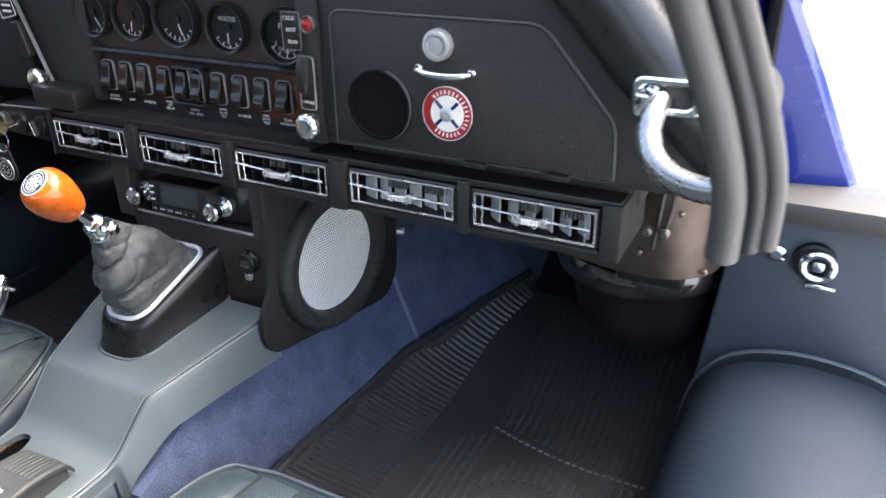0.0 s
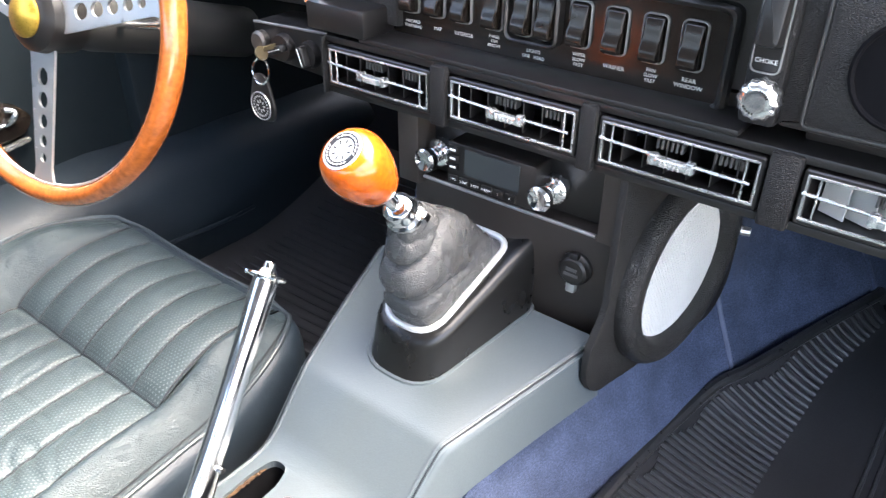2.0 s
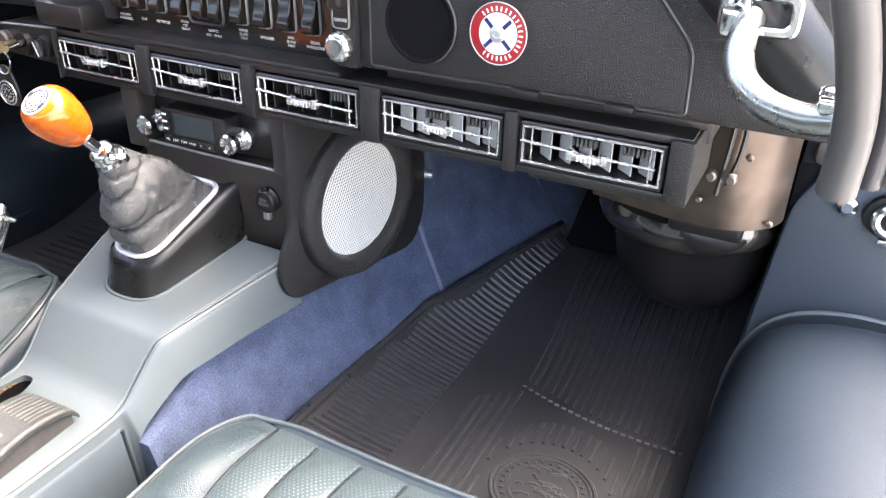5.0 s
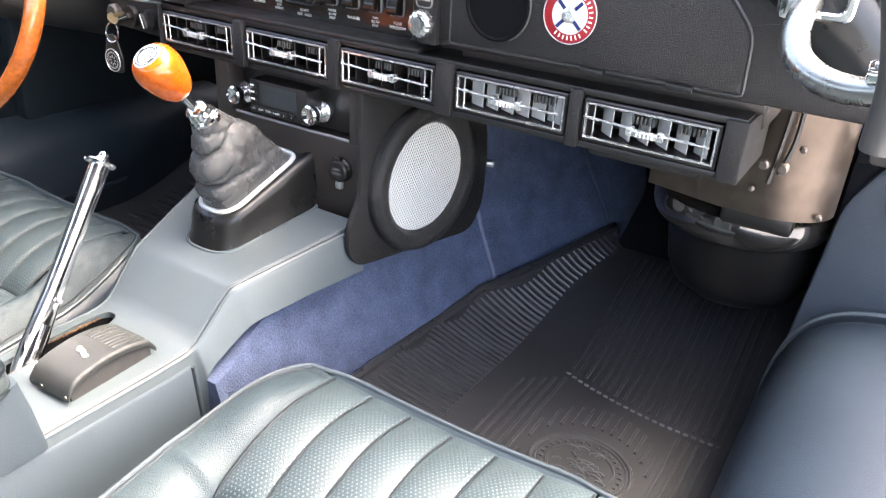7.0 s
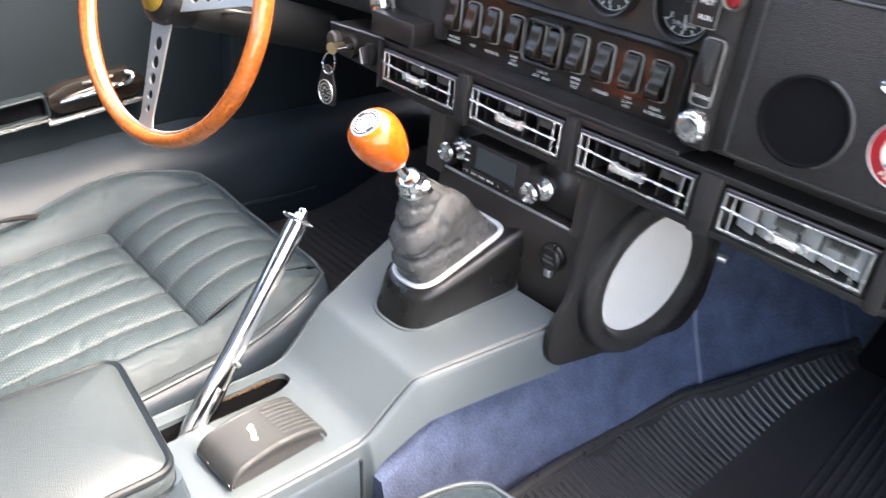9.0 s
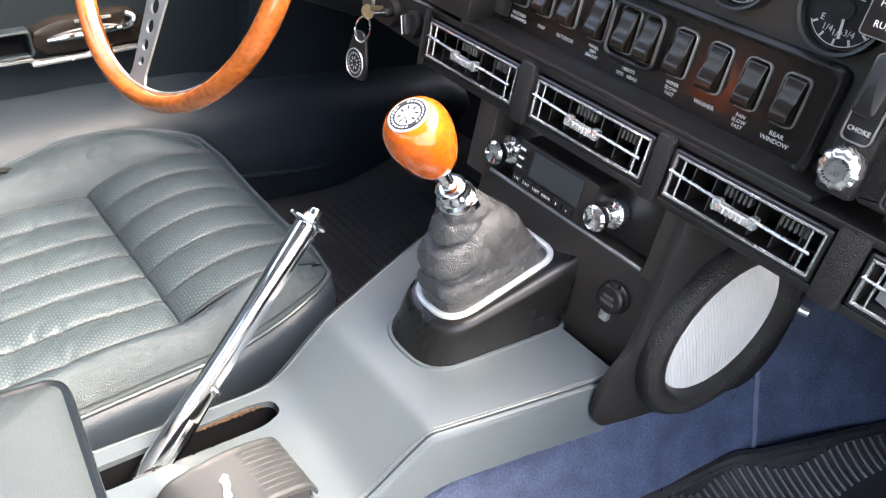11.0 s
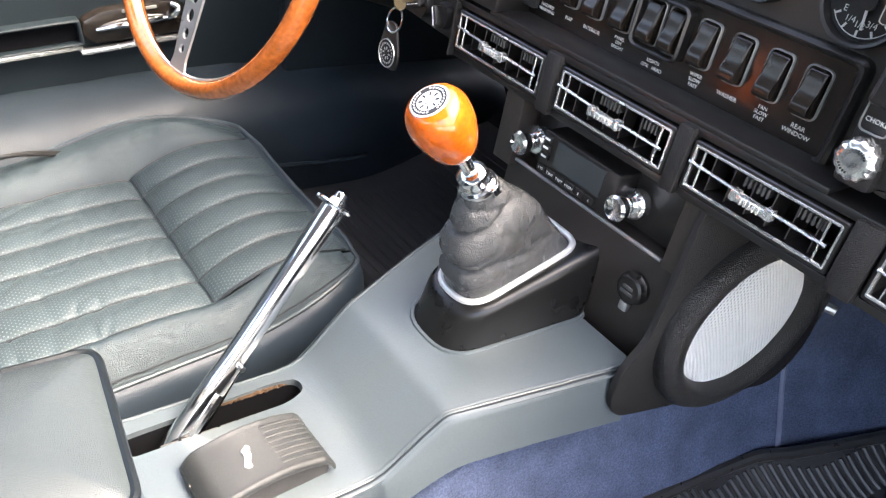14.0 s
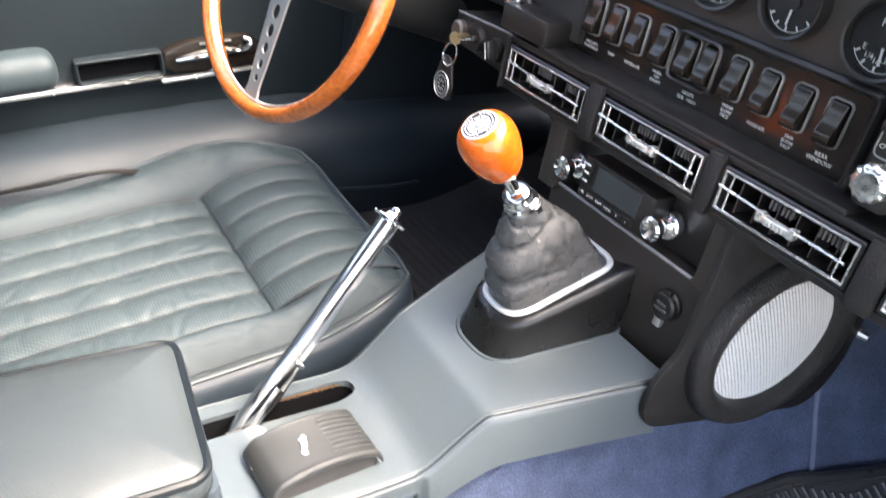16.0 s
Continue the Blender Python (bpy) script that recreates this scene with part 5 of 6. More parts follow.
for i in range(65):
    t = i / 64
    ring = []
    for k, p in enumerate(R0):
        base = Vector((p.x, p.y, ring_z(p.y) + 0.001))
        ang = math.atan2(p.y - cx0.y, p.x - cx0.x)
        tip = COL - AX * 0.004 + 0.0175 * (Vector((math.cos(ang), 0, 0)) + math.sin(ang) * (Vector((0, 1, 0)) - AX * AX.y).normalized())
        s = t ** 0.85
        q = base.lerp(tip, s)
        c = Vector((cx0.x, cx0.y, ring_z(cx0.y))).lerp(COL, s)
        out = (q - c)
        out.z *= 0.3
        out = out.normalized()
        q += out * (0.009 * sstep(0.0, 0.2, t) * math.sin(math.pi * min(1, t * 1.02)) * (1 - 0.3 * t))
        env = math.sin(math.pi * t) ** 0.6
        slack = 0.25 + 0.75 * (0.5 + 0.5 * math.cos(ang + 1.9))      # the hide hangs loose on the side towards the seats
        sway = 0.022 * math.sin(2 * ang + 0.6) + 0.05 * math.cos(ang - 0.9) + 0.03 * noise.noise(Vector((2 * math.cos(ang), 2 * math.sin(ang), 3)))
        d = 0.0
        d -= 0.0080 * max(0, 1 - abs(t - 0.70 - sway) / 0.06) ** 2 * (0.35 + 0.65 * slack)                      # upper crease
        d += 0.0050 * bell(t - 0.52 - sway, 0.13)                                               # belly
        d -= 0.0130 * max(0, 1 - abs(t - 0.27 + 0.8 * sway) / 0.075) ** 2 * slack ** 1.5                          # pinch above the ring
        d += 0.0065 * bell(t - 0.14, 0.07) * slack
        d -= 0.0025 * bell(t - 0.86 + sway, 0.03)
        d3 = Vector((math.cos(ang) * 1.5, math.sin(ang) * 1.5, t * 2.2))
        d += 0.0034 * noise.noise(d3 * 0.9 + Vector((1, 5, 2))) + 0.0006 * noise.noise(Vector((math.cos(ang) * 3.2 + 2 * t, math.sin(ang) * 3.2, t * 7)))
        d -= 0.0036 * max(0, 1 - 6 * abs(noise.noise(d3 * 0.8 + Vector((4, 1, 7.3))))) ** 2
        q += out * d * env + Vector((0, 0, -0.006 * env * slack * bell(t - 0.45, 0.2)))
        ring.append(q)
    rings.append(ring)
loft(bm, rings)
skin = part("leather", bm, BOOT, gaiter, "", 80)
skin.matrix_parent_inverse = gaiter.matrix_world.inverted()
bm = B()
revolve(bm, [(0.0165, -0.020), (0.0188, -0.018), (0.0192, -0.012), (0.0186, -0.007), (0.0165, -0.006)], Matrix.Translation(COL) @ QC.to_4x4(), 32)
o = part("cuff", bm, BOOT, gaiter, "gathered leather cuff")
o.matrix_parent_inverse = gaiter.matrix_world.inverted()

lever = thing("gear_lever", (0, 0.6, 0.42), "chrome gear lever with glossy orange wooden knob", "gear lever")
GI = lever.matrix_world.inverted()
MG = Matrix.Translation(COL) @ QC.to_4x4()
bm = B()
revolve(bm, [(0.0175, -0.014), (0.0182, -0.010), (0.0182, -0.002), (0.0155, 0.0), (0.0155, 0.004), (0.0142, 0.006), (0.0142, 0.012), (0.0115, 0.0145), (0.0065, 0.0155)], MG, 36)
box(bm, (0.0185, 0.006, -0.006), (0.006, 0.008, 0.010), 0.0015, m=MG)
o = part("collar", bm, CHROME, lever, "chrome clamp collar")
o.matrix_parent_inverse = GI
bm = B()
revolve(bm, [(0.0064, 0.006), (0.0060, 0.046)], MG, 18)
o = part("shaft", bm, CHROME, lever)
o.matrix_parent_inverse = GI
bm = B()
L = 0.0655
egg = [(0.0085, 0, 0.0), (0.0155, 0, 0.05), (0.0205, 0, 0.16), (0.0248, 0, 0.34), (0.0276, 0, 0.54), (0.0283, 0, 0.70), (0.0268, 0, 0.84), (0.0228, 0, 0.945), (0.0175, 0, 1.0)]
prof = [(p.x, 0.0395 + L * p.z) for p in smooth_path(egg, 4)]
revolve(bm, prof, MG, 40)
knob = part("knob", bm, KNOBWOOD, lever, "glossy orange burr wood knob", 60)
knob.matrix_parent_inverse = GI
MT = MG @ Matrix.Translation((0, 0, 0.0395 + L))
bm = B()
revolve(bm, [(0.0172, -0.002), (0.0172, 0.0006), (0.0160, 0.0012), (0.0150, 0.0010), (0.0, 0.0010)], MT, 36)
o = part("badge", bm, SILVER, knob, "round silver and black badge")
o.matrix_parent_inverse = Matrix.Identity(4)
bm = B()
ring_plate(bm, [Vector((0.0152 * math.cos(k / 36 * 6.2832), 0.0152 * math.sin(k / 36 * 6.2832))) for k in range(36)], [Vector((0.0108 * math.cos(k / 36 * 6.2832), 0.0108 * math.sin(k / 36 * 6.2832))) for k in range(36)], MT, 0.0006, 0.0013)
o = part("badge_band", bm, PLASTIC, knob)
o.matrix_parent_inverse = Matrix.Identity(4)
bm = B()
for k in range(26):
    a = k / 26 * 6.2832
    if k % 13 > 10:
        continue
    box(bm, (0, 0, 0), (0.0012, 0.0022, 0.0004), m=MT @ Matrix.Rotation(a, 4, "Z") @ Matrix.Translation((0.0130, 0, 0.0015)) @ Matrix.Rotation(0.4, 4, "Z"))
o = part("badge_lettering_bars", bm, SILVER, knob)
o.matrix_parent_inverse = Matrix.Identity(4)
bm = B()
for k in range(8):
    a = k / 8 * 6.2832
    box(bm, (0, 0, 0), (0.0035, 0.0014, 0.0004), m=MT @ Matrix.Rotation(a, 4, "Z") @ Matrix.Translation((0.0075, 0, 0.0012)))
o = part("badge_print", bm, PLASTIC, knob)
o.matrix_parent_inverse = Matrix.Identity(4)
bm = B()
revolve(bm, [(0.0045, 0.0010), (0.0038, 0.0022), (0, 0.0026)], MT, 14)
o = part("badge_boss", bm, ALU, knob)
o.matrix_parent_inverse = Matrix.Identity(4)

# ==== radio panel ====
rpanel = thing("radio_panel", (0.03, 0.75, 0.35), "black vinyl centre panel holding radio and power socket", "panel")
RI = rpanel.matrix_world.inverted()


def rp(name, bm, mt, label=""):
    o = part(name, bm, mt, rpanel, label)
    o.matrix_parent_inverse = RI
    return o


bm = B()
plate(bm, [(-0.100, 0.25), (0.152, 0.25), (0.152, 0.372), (-0.100, 0.372)], Matrix.Translation((0, 0.758, 0)) @ DASH, -0.09, 0.0, 0.003)
rp("lower_face", bm, PLASTIC_MATT)
bm = B()
plate(bm, [(0.131, 0.372), (0.152, 0.372), (0.152, 0.447), (0.131, 0.447)], Matrix.Translation((0, 0.758, 0)) @ DASH, -0.09, 0.012, 0.003)
rp("side_strip", bm, PLASTIC_MATT)
bm = B()
plate(bm, [(-0.113, 0.366), (-0.084, 0.366), (-0.084, 0.447), (-0.113, 0.447)], Matrix.Translation((0, 0.758, 0)) @ DASH, -0.09, 0.014, 0.003)
rp("side_strip", bm, PLASTIC_MATT)
bm = B()
tube(bm, [(-0.082, 0.752, 0.374), (0.128, 0.752, 0.374)], 0.0022, 6)
rp("edge_bead", bm, GREYLINE)
bm = B()
tube(bm, [(0.1535, 0.753, 0.252), (0.1535, 0.753, 0.443)], 0.0018, 6)
rp("edge_bead", bm, GREYLINE)

radio = thing("car_radio", (0.0, 0.765, 0.40), "black retro car radio with chrome knobs and grey display", "radio")
WI = radio.matrix_world.inverted()


def wp(name, bm, mt, label="", parent=None):
    o = part(name, bm, mt, parent or radio, label)
    o.matrix_parent_inverse = WI if parent is None else Matrix.Identity(4)
    return o


bm = B()
plate(bm, [(-0.082, 0.376), (0.128, 0.376), (0.128, 0.446), (-0.082, 0.446)], Matrix.Translation((0, 0.772, 0)) @ DASH, -0.05, 0.0)
wp("face_plate", bm, PLASTIC)
NX0, NX1, NZ0, NZ1 = -0.042, 0.064, 0.382, 0.430
bm = B()
plate(bm, fillet([(NX0, NZ0), (NX1, NZ0), (NX1, NZ1), (NX0, NZ1)], 0.003, 3), Matrix.Translation((0, 0.772, 0)) @ DASH, 0, 0.030, 0.0015)
nose = wp("nose", bm, PLASTIC)
bm = B()
plate(bm, [(-0.020, 0.398), (0.046, 0.398), (0.046, 0.426), (-0.020, 0.426)], Matrix.Translation((0, 0.742, 0)) @ DASH, 0, 0.0012)
wp("display", bm, SCREEN, "grey unlit display", nose)
for k in range(6):
    bm = B()
    x = -0.034 + 0.0142 * k
    plate(bm, rrect(0.0125, 0.0085, 0.0015), on_dash(x, 0.3895, 0.742), 0, 0.0022, 0.0006)
    b_ = wp("preset_button", bm, PLASTIC, "", nose)
    t_ = text("lettering", ("1 PS", "2 INT", "3 RPT", "4 RDM", "5", "6")[k], 0.0042, (0, 0, 0), radio)
    t_.matrix_parent_inverse = WI
    t_.matrix_basis = on_dash(x, 0.3895, 0.742) @ Matrix.Translation((0, 0, 0.0026))
for k in range(3):
    bm = B()
    plate(bm, rrect(0.012, 0.0072, 0.0015), on_dash(-0.034, 0.4035 + 0.0095 * k, 0.742), 0, 0.0022, 0.0006)
    wp("side_button", bm, PLASTIC, "", nose)
    bm = B()
    box(bm, (-0.034, 0.7392, 0.4035 + 0.0095 * k), (0.007, 0.0006, 0.0022))
    wp("lettering_bar", bm, WHITE, "", nose)
for x in (-0.0685, 0.0725):
    bm = B()
    M1 = on_dash(x, 0.402, 0.772)
    fluted(bm, [(0.0135, 0.0, 0), (0.0154, 0.003, 1), (0.0154, 0.012, 1), (0.0135, 0.014, 0), (0.009, 0.0145, 0), (0.0085, 0.022, 0)], M1, 24, 0.022, 144)
    ring = wp("outer_knob", bm, CHROME, "fluted chrome outer ring")
    bm = B()
    revolve(bm, [(0.0092, 0.014), (0.0085, 0.022), (0.0118, 0.028), (0.0130, 0.034), (0.0130, 0.037), (0.0105, 0.0395), (0.006, 0.0375), (0.0, 0.0365)], M1, 28)
    wp("inner_knob", bm, CHROME, "dished chrome knob", ring)

socket = thing("power_socket", label="round black covered power socket with chrome catch", category="socket", m=on_dash(0.1095, 0.329, 0.758))
bm = B()
revolve(bm, [(0.0175, 0), (0.0175, 0.004), (0.016, 0.006), (0.0155, 0.010), (0.013, 0.012), (0.0, 0.0125)], Matrix.Identity(4), 28)
box(bm, (0.0, 0.016, 0.007), (0.010, 0.008, 0.008), 0.002)
part("cap", bm, PLASTIC, socket)
bm = B()
for k, w in enumerate((0.012, 0.016)):
    box(bm, (0, 0.003 - 0.006 * k, 0.0126), (w, 0.0035, 0.0006))
part("lettering_bars", bm, GREYPRINT, socket)
bm = B()
box(bm, (-0.002, -0.022, 0.004), (0.011, 0.012, 0.008), 0.0025)
part("catch", bm, ALU, socket, "bright metal catch")

# ==== speaker ====
pod = thing("door_speaker_pod", (0.155, 0.86, 0.30), "black crackle-finish speaker pod with white mesh grille", "speaker")
PI2 = pod.matrix_world.inverted()
SP = Matrix(((0, 0, 1, 0.1565), (1, 0, 0, 0), (0, 1, 0, 0), (0, 0, 0, 1)))  # local x -> y, y -> z, height -> +x
SP = Matrix.Translation((0.1565, 0.735, 0)) @ Matrix.Rotation(radians(-7.5), 4, "Z") @ Matrix.Translation((-0.1565, -0.735, 0)) @ SP


def sp(name, bm, mt, label=""):
    o = part(name, bm, mt, pod, label)
    o.matrix_parent_inverse = PI2
    return o


bm = B()
plate(bm, fillet([(0.742, 0.446), (0.738, 0.30), (0.718, 0.272), (0.716, 0.228), (0.735, 0.203), (0.985, 0.176), (1.015, 0.215), (1.018, 0.30), (1.0, 0.446)], [0.004, 0.03, 0.02, 0.02, 0.02, 0.03, 0.03, 0.03, 0.004], 5), SP, -0.008, 0.0, 0.002)
sp("back_plate", bm, BLACK)
bm = B()
MS = SP @ Matrix.Translation((0.862, 0.304, 0)) @ Matrix.Scale(0.945, 4)
RINGP = [(0.117, 0.0), (0.117, 0.008), (0.1148, 0.014), (0.110, 0.0185), (0.1025, 0.0200), (0.094, 0.0185), (0.0885, 0.0140), (0.0852, 0.007), (0.0848, 0.001)]
rings = []
for i, p in enumerate(smooth_path([(r, 0, h) for r, h in RINGP], 3)):
    env = min(1, i / 4) * min(1, (24 - i) / 5)
    rings.append([MS @ Vector(((p.x + w) * math.cos(a), (p.x + w) * math.sin(a), p.z + 0.7 * w)) for a, w in [(k / 150 * 6.2832, env * (0.0005 * noise.noise(Vector((22 * math.cos(k / 150 * 6.2832), 22 * math.sin(k / 150 * 6.2832), p.x * 160))) + 0.0003 * noise.noise(Vector((60 * math.cos(k / 150 * 6.2832), 60 * math.sin(k / 150 * 6.2832), p.x * 300)))) ) for k in range(150)]])
loft(bm, rings, True, False)
sp("ring", bm, CRACKLE)
bm = B()
revolve(bm, [(0.0845, 0.0008), (0.0, 0.001)], MS, 32, caps=False)
sp("backing", bm, VELVET)
bm = B()
R, P = 0.0842, 0.0050
for i in range(-26, 27):        # hexagonal cells, each with a round hole
    for j in range(-24, 25):
        cx, cy = P * (i + 0.5 * (j % 2)), P * 0.866 * j
        rr = math.hypot(cx, cy)
        if rr > R + 0.002:
            continue
        ring_a, ring_b, ring_c = [], [], []
        for k in range(6):
            a = math.pi / 6 + k * math.pi / 3
            for r, acc, dh in ((P / 1.732, ring_a, 0), (0.00195, ring_b, 0), (0.0019, ring_c, -0.0012)):
                x, y = cx + r * math.cos(a), cy + r * math.sin(a)
                far = math.hypot(x, y)
                if far > R + 0.0006:
                    x, y = x * (R + 0.0006) / far, y * (R + 0.0006) / far
                acc.append(bm.verts.new(MS @ Vector((x, y, 0.0055 + dh + 0.004 * (1 - (x * x + y * y) / (R * R))))))
        for k in range(6):
            bm.faces.new((ring_a[k], ring_a[(k + 1) % 6], ring_b[(k + 1) % 6], ring_b[k]))
            bm.faces.new((ring_b[k], ring_b[(k + 1) % 6], ring_c[(k + 1) % 6], ring_c[k]))
sp("mesh_grille", bm, MESHW, "white painted perforated metal grille")
bm = B()
cyl(bm, (0.160, 1.012, 0.285), (0.197, 1.022, 0.283), 0.004, 0.004, 12)
cyl(bm, (0.19, 1.020, 0.283), (0.202, 1.0235, 0.2825), 0.0062, 0.0055, 10)
sp("fixing_bolt", bm, ALU, "bright fixing bolt")
bm = B()
box(bm, (0.19, 0.96, 0.425), (0.07, 0.05, 0.012), 0.004)
sp("top_bracket", bm, TANRUST)
# ==== seats ====
def make_seat(label, out, YS=0.0, worn=1.0, CX=0.0, lift=0.0):
    """A seat whose outboard side points to out (+1 right, -1 left)."""
    root = thing("bucket_seat", label=label, category="seat")
    SE = 0.168                     # half width of the fluted middle
    YF, YB = 0.192, -0.46          # front edge, rear; YS is the cross seam

    def se(side):                  # where the flutes end on either side
        return SE + side * CX

    def half_width(y, side):
        k = max(0, (y - (YF - 0.11)) / 0.11)
        wide = 0.255 if side > 0 else 0.226
        return wide - (0.058 if side > 0 else 0.046) * (1 - (1 - min(1, k) ** 2.2) ** 0.6)

    def crest(y):     # cushion rake
        return 0.145 * y if y < 0 else 0.0

    def base(y):
        if y >= YS:
            return 0.046 * math.sin(math.pi * min(1, (y - YS) / (YF - YS) * 0.78 + 0.02)) ** 0.9
        return 0.008 * math.sin(min(1, (YS - y) / 0.1) * math.pi / 2)

    def rail(y, side):    # height of the outer piping
        if side > 0:
            return crest(y) + 0.012 + 0.030 * sstep(-0.35, 0.12, y) + 0.013 * math.exp(-((y - 0.045) / 0.09) ** 2)
        return crest(y) * 0.9 - 0.022 + lift + (0.056 - lift) * sstep(0.0, YF, y)

    def z_mid(x, y):
        f = abs(math.sin(math.pi * (x - CX + SE) / (2 * SE) * 6))
        fade = min(1, abs(y - YS) / 0.02 + 0.25) * (1 - 0.8 * sstep(YF - 0.03, YF, y))
        fl = 0.0085 * (f ** 0.5 - 0.65) * fade
        seam = -0.007 * math.exp(-(abs(y - YS) / 0.009) ** 1.3)
        wr = 0.0
        if y < YS:
            wr = 0.0020 * noise.noise(Vector((x * 12 + y * 9, y * 14, 2))) - 0.0024 * max(0, 1 - 9 * abs(noise.noise(Vector((x * 13 - y * 16, y * 20 + x * 5, 9))))) * sstep(0, 0.03, YS - y)
        return crest(y) + base(y) + fl + seam + wr + (front(x) - base(YF)) * sstep(0.10, YF, y) ** 2

    def front(x):     # height of the front piping
        side = 1 if x > 0 else -1
        return base(YF) + (rail(YF, side) - base(YF)) * (x / half_width(YF, side)) ** 2

    def z_bol(x, y, side):
        hw = half_width(y, side)
        d = min(max((abs(x) - se(side)) / max(0.02, hw - se(side)), 0), 1)
        inner = z_mid(se(side) * side, y) if y > YF - 0.02 else crest(y) + base(y) * (0.4 + 0.6 * sstep(0, 0.08, y) if y > 0 else 1) + (front(se(side) * side) - base(YF)) * sstep(0.10, YF, y) ** 2
        roll = (0.020 if side > 0 else 0.016) * math.sin(math.pi * d ** 0.8) * (1 - 0.9 * sstep(0.06, YF, y))
        wr = (0.0036 * noise.noise(Vector((x * 12, y * 20, 7))) + 0.0020 * noise.noise(Vector((x * 50, y * 42, 1))) - 0.0018 * max(0, 1 - 10 * abs(noise.noise(Vector((x * 30 + y * 16, y * 22 - x * 12, 4)))))) * worn * math.sin(math.pi * d)
        return inner + (rail(y, side) - inner) * d ** 1.3 + roll + wr - 0.004 * math.exp(-(d / 0.08) ** 2)

    for nm, ya, yb, ny in (("rear_panel", YB, YS, 110), ("front_panel", YS, YF - 0.004, 44)):
        bm = B()

        def top(u, v, ya=ya, yb=yb):
            y = ya + (yb - ya) * v
            x = CX - SE + 2 * SE * u
            return Vector((out * x, y, z_mid(x, y) + 0.001))
        sheet(bm, top, 96, ny)
        part(nm, bm, PERF, root, "fluted perforated leather panel", 180)
    for k in range(7):     # sewn lines between the flutes, dark to stand in for valley shade
        bm = B()
        x = CX + max(-SE + 0.001, min(SE - 0.001, -SE + 2 * SE * k / 6))
        tube(bm, [(out * x, y, z_mid(x, y) + 0.0019) for y in [YB + (YF - 0.01 - YB) * i / 80 for i in range(81)]], 0.0019, 5)
        part("flute_seam", bm, DARKPIPE, root)
    bm = B()
    tube(bm, [(out * x, YS, z_mid(x, YS) + 0.0015) for x in [CX - SE + 2 * SE * i / 72 for i in range(73)]], 0.0016, 5)
    part("cross_seam", bm, DARKPIPE, root)
    for side in (-1, 1):
        bm = B()

        def strip(u, v, side=side):
            y = YB + (YF - 0.004 - YB) * v
            hw = max(half_width(y, side), se(side) + 0.012)
            x = se(side) - 0.002 + (hw - se(side) + 0.002) * u
            return Vector((out * side * x, y, z_bol(x, y, side) if u > 0 else z_mid(se(side) * side, y) - 0.004))
        sheet(bm, strip, 30, 150)
        part("side_bolster", bm, LEATHER_W, root, "", 180)
    ys = [YB + (YF - 0.004 - YB) * (1 - (1 - i / 64) ** 1.6) for i in range(65)]
    right = [(half_width(y, 1), y, rail(y, 1)) for y in ys]
    left = [(-half_width(y, -1), y, rail(y, -1)) for y in reversed(ys)]
    wa, wb = half_width(YF, 1), half_width(YF, -1)
    nose = []
    for i in range(1, 28):
        x = wa - (wa + wb) * i / 28
        e = min(1, (wa - x) / 0.06, (x + wb) / 0.06)
        nose.append((x, YF - 0.004 + 0.012 * math.sin(e * math.pi / 2), front(x)))
    loop = right + nose + left
    bm = B()
    rows = []
    for off, dz in ((0.0, 0.0), (0.007, -0.004), (0.014, -0.014), (0.019, -0.032), (0.020, -0.06), (0.012, -0.10), (-0.012, -0.15)):
        row = []
        for i, (x, y, z) in enumerate(loop):
            nx, ny = (1, 0) if i < len(right) - 12 else ((-1, 0) if i >= len(right) + len(nose) + 12 else (0.9 * x / 0.2, max(0.3, 1 - abs(x / 0.2) ** 3)))
            row.append(Vector((out * (x + nx * off), y + ny * off, max(z + dz, -0.115))))
        rows.append(row)
    vs = [[bm.verts.new(p) for p in r] for r in rows]
    for a, b in zip(vs, vs[1:]):
        for k in range(len(a) - 1):
            bm.faces.new((a[k], a[k + 1], b[k + 1], b[k]))
    st = [bm.verts.new((out * max(-se(-1), min(se(1), x)), YF - 0.0045, z_mid(max(-se(-1), min(se(1), x)), YF - 0.0045))) for x, y, z in nose]
    fr = vs[0][len(right):len(right) + len(nose)]
    for k in range(len(st) - 1):
        if (st[k].co - st[k + 1].co).length > 1e-6:
            bm.faces.new((st[k], st[k + 1], fr[k + 1], fr[k]))
        else:
            bm.faces.new((st[k], fr[k + 1], fr[k]))
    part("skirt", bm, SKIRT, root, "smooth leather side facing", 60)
    bm = B()
    tube(bm, [Vector((out * x, y + 0.001, z + 0.001)) for x, y, z in loop], 0.0032, 8)
    part("piping", bm, SEATPIPE, root)
    for side in (-1, 1):   # stitched groove beside the piping
        bm = B()
        pts = [(half_width(y, side) - 0.0055, y) for y in ys if half_width(y, side) > se(side) + 0.02]
        tube(bm, [(out * side * x, y, z_bol(x, y, side) + 0.0003) for x, y in pts], 0.0014, 5)
        part("piping_seam", bm, DARKPIPE, root)
    bm = B()
    box(bm, (0, -0.13, -0.095), (0.36, 0.54, 0.03), 0.01)
    part("base_frame", bm, PLASTIC, root)
    # backrest
    bm = B()
    rings = []
    for i in range(13):
        t = i / 12
        z = -0.06 + 0.62 * t
        yb = YB - 0.01 - 0.18 * t
        w = 0.235 - 0.06 * max(0, t - 0.7)
        rings.append([Vector((x, yb + d, z)) for x, d in ((-w, -0.05), (w, -0.05), (w, 0.03), (w * 0.8, 0.05), (w * 0.65, 0.02), (-w * 0.65, 0.02), (-w * 0.8, 0.05), (-w, 0.03))])
    loft(bm, rings)
    part("backrest", bm, LEATHER_W, root, "", 60)
    return root


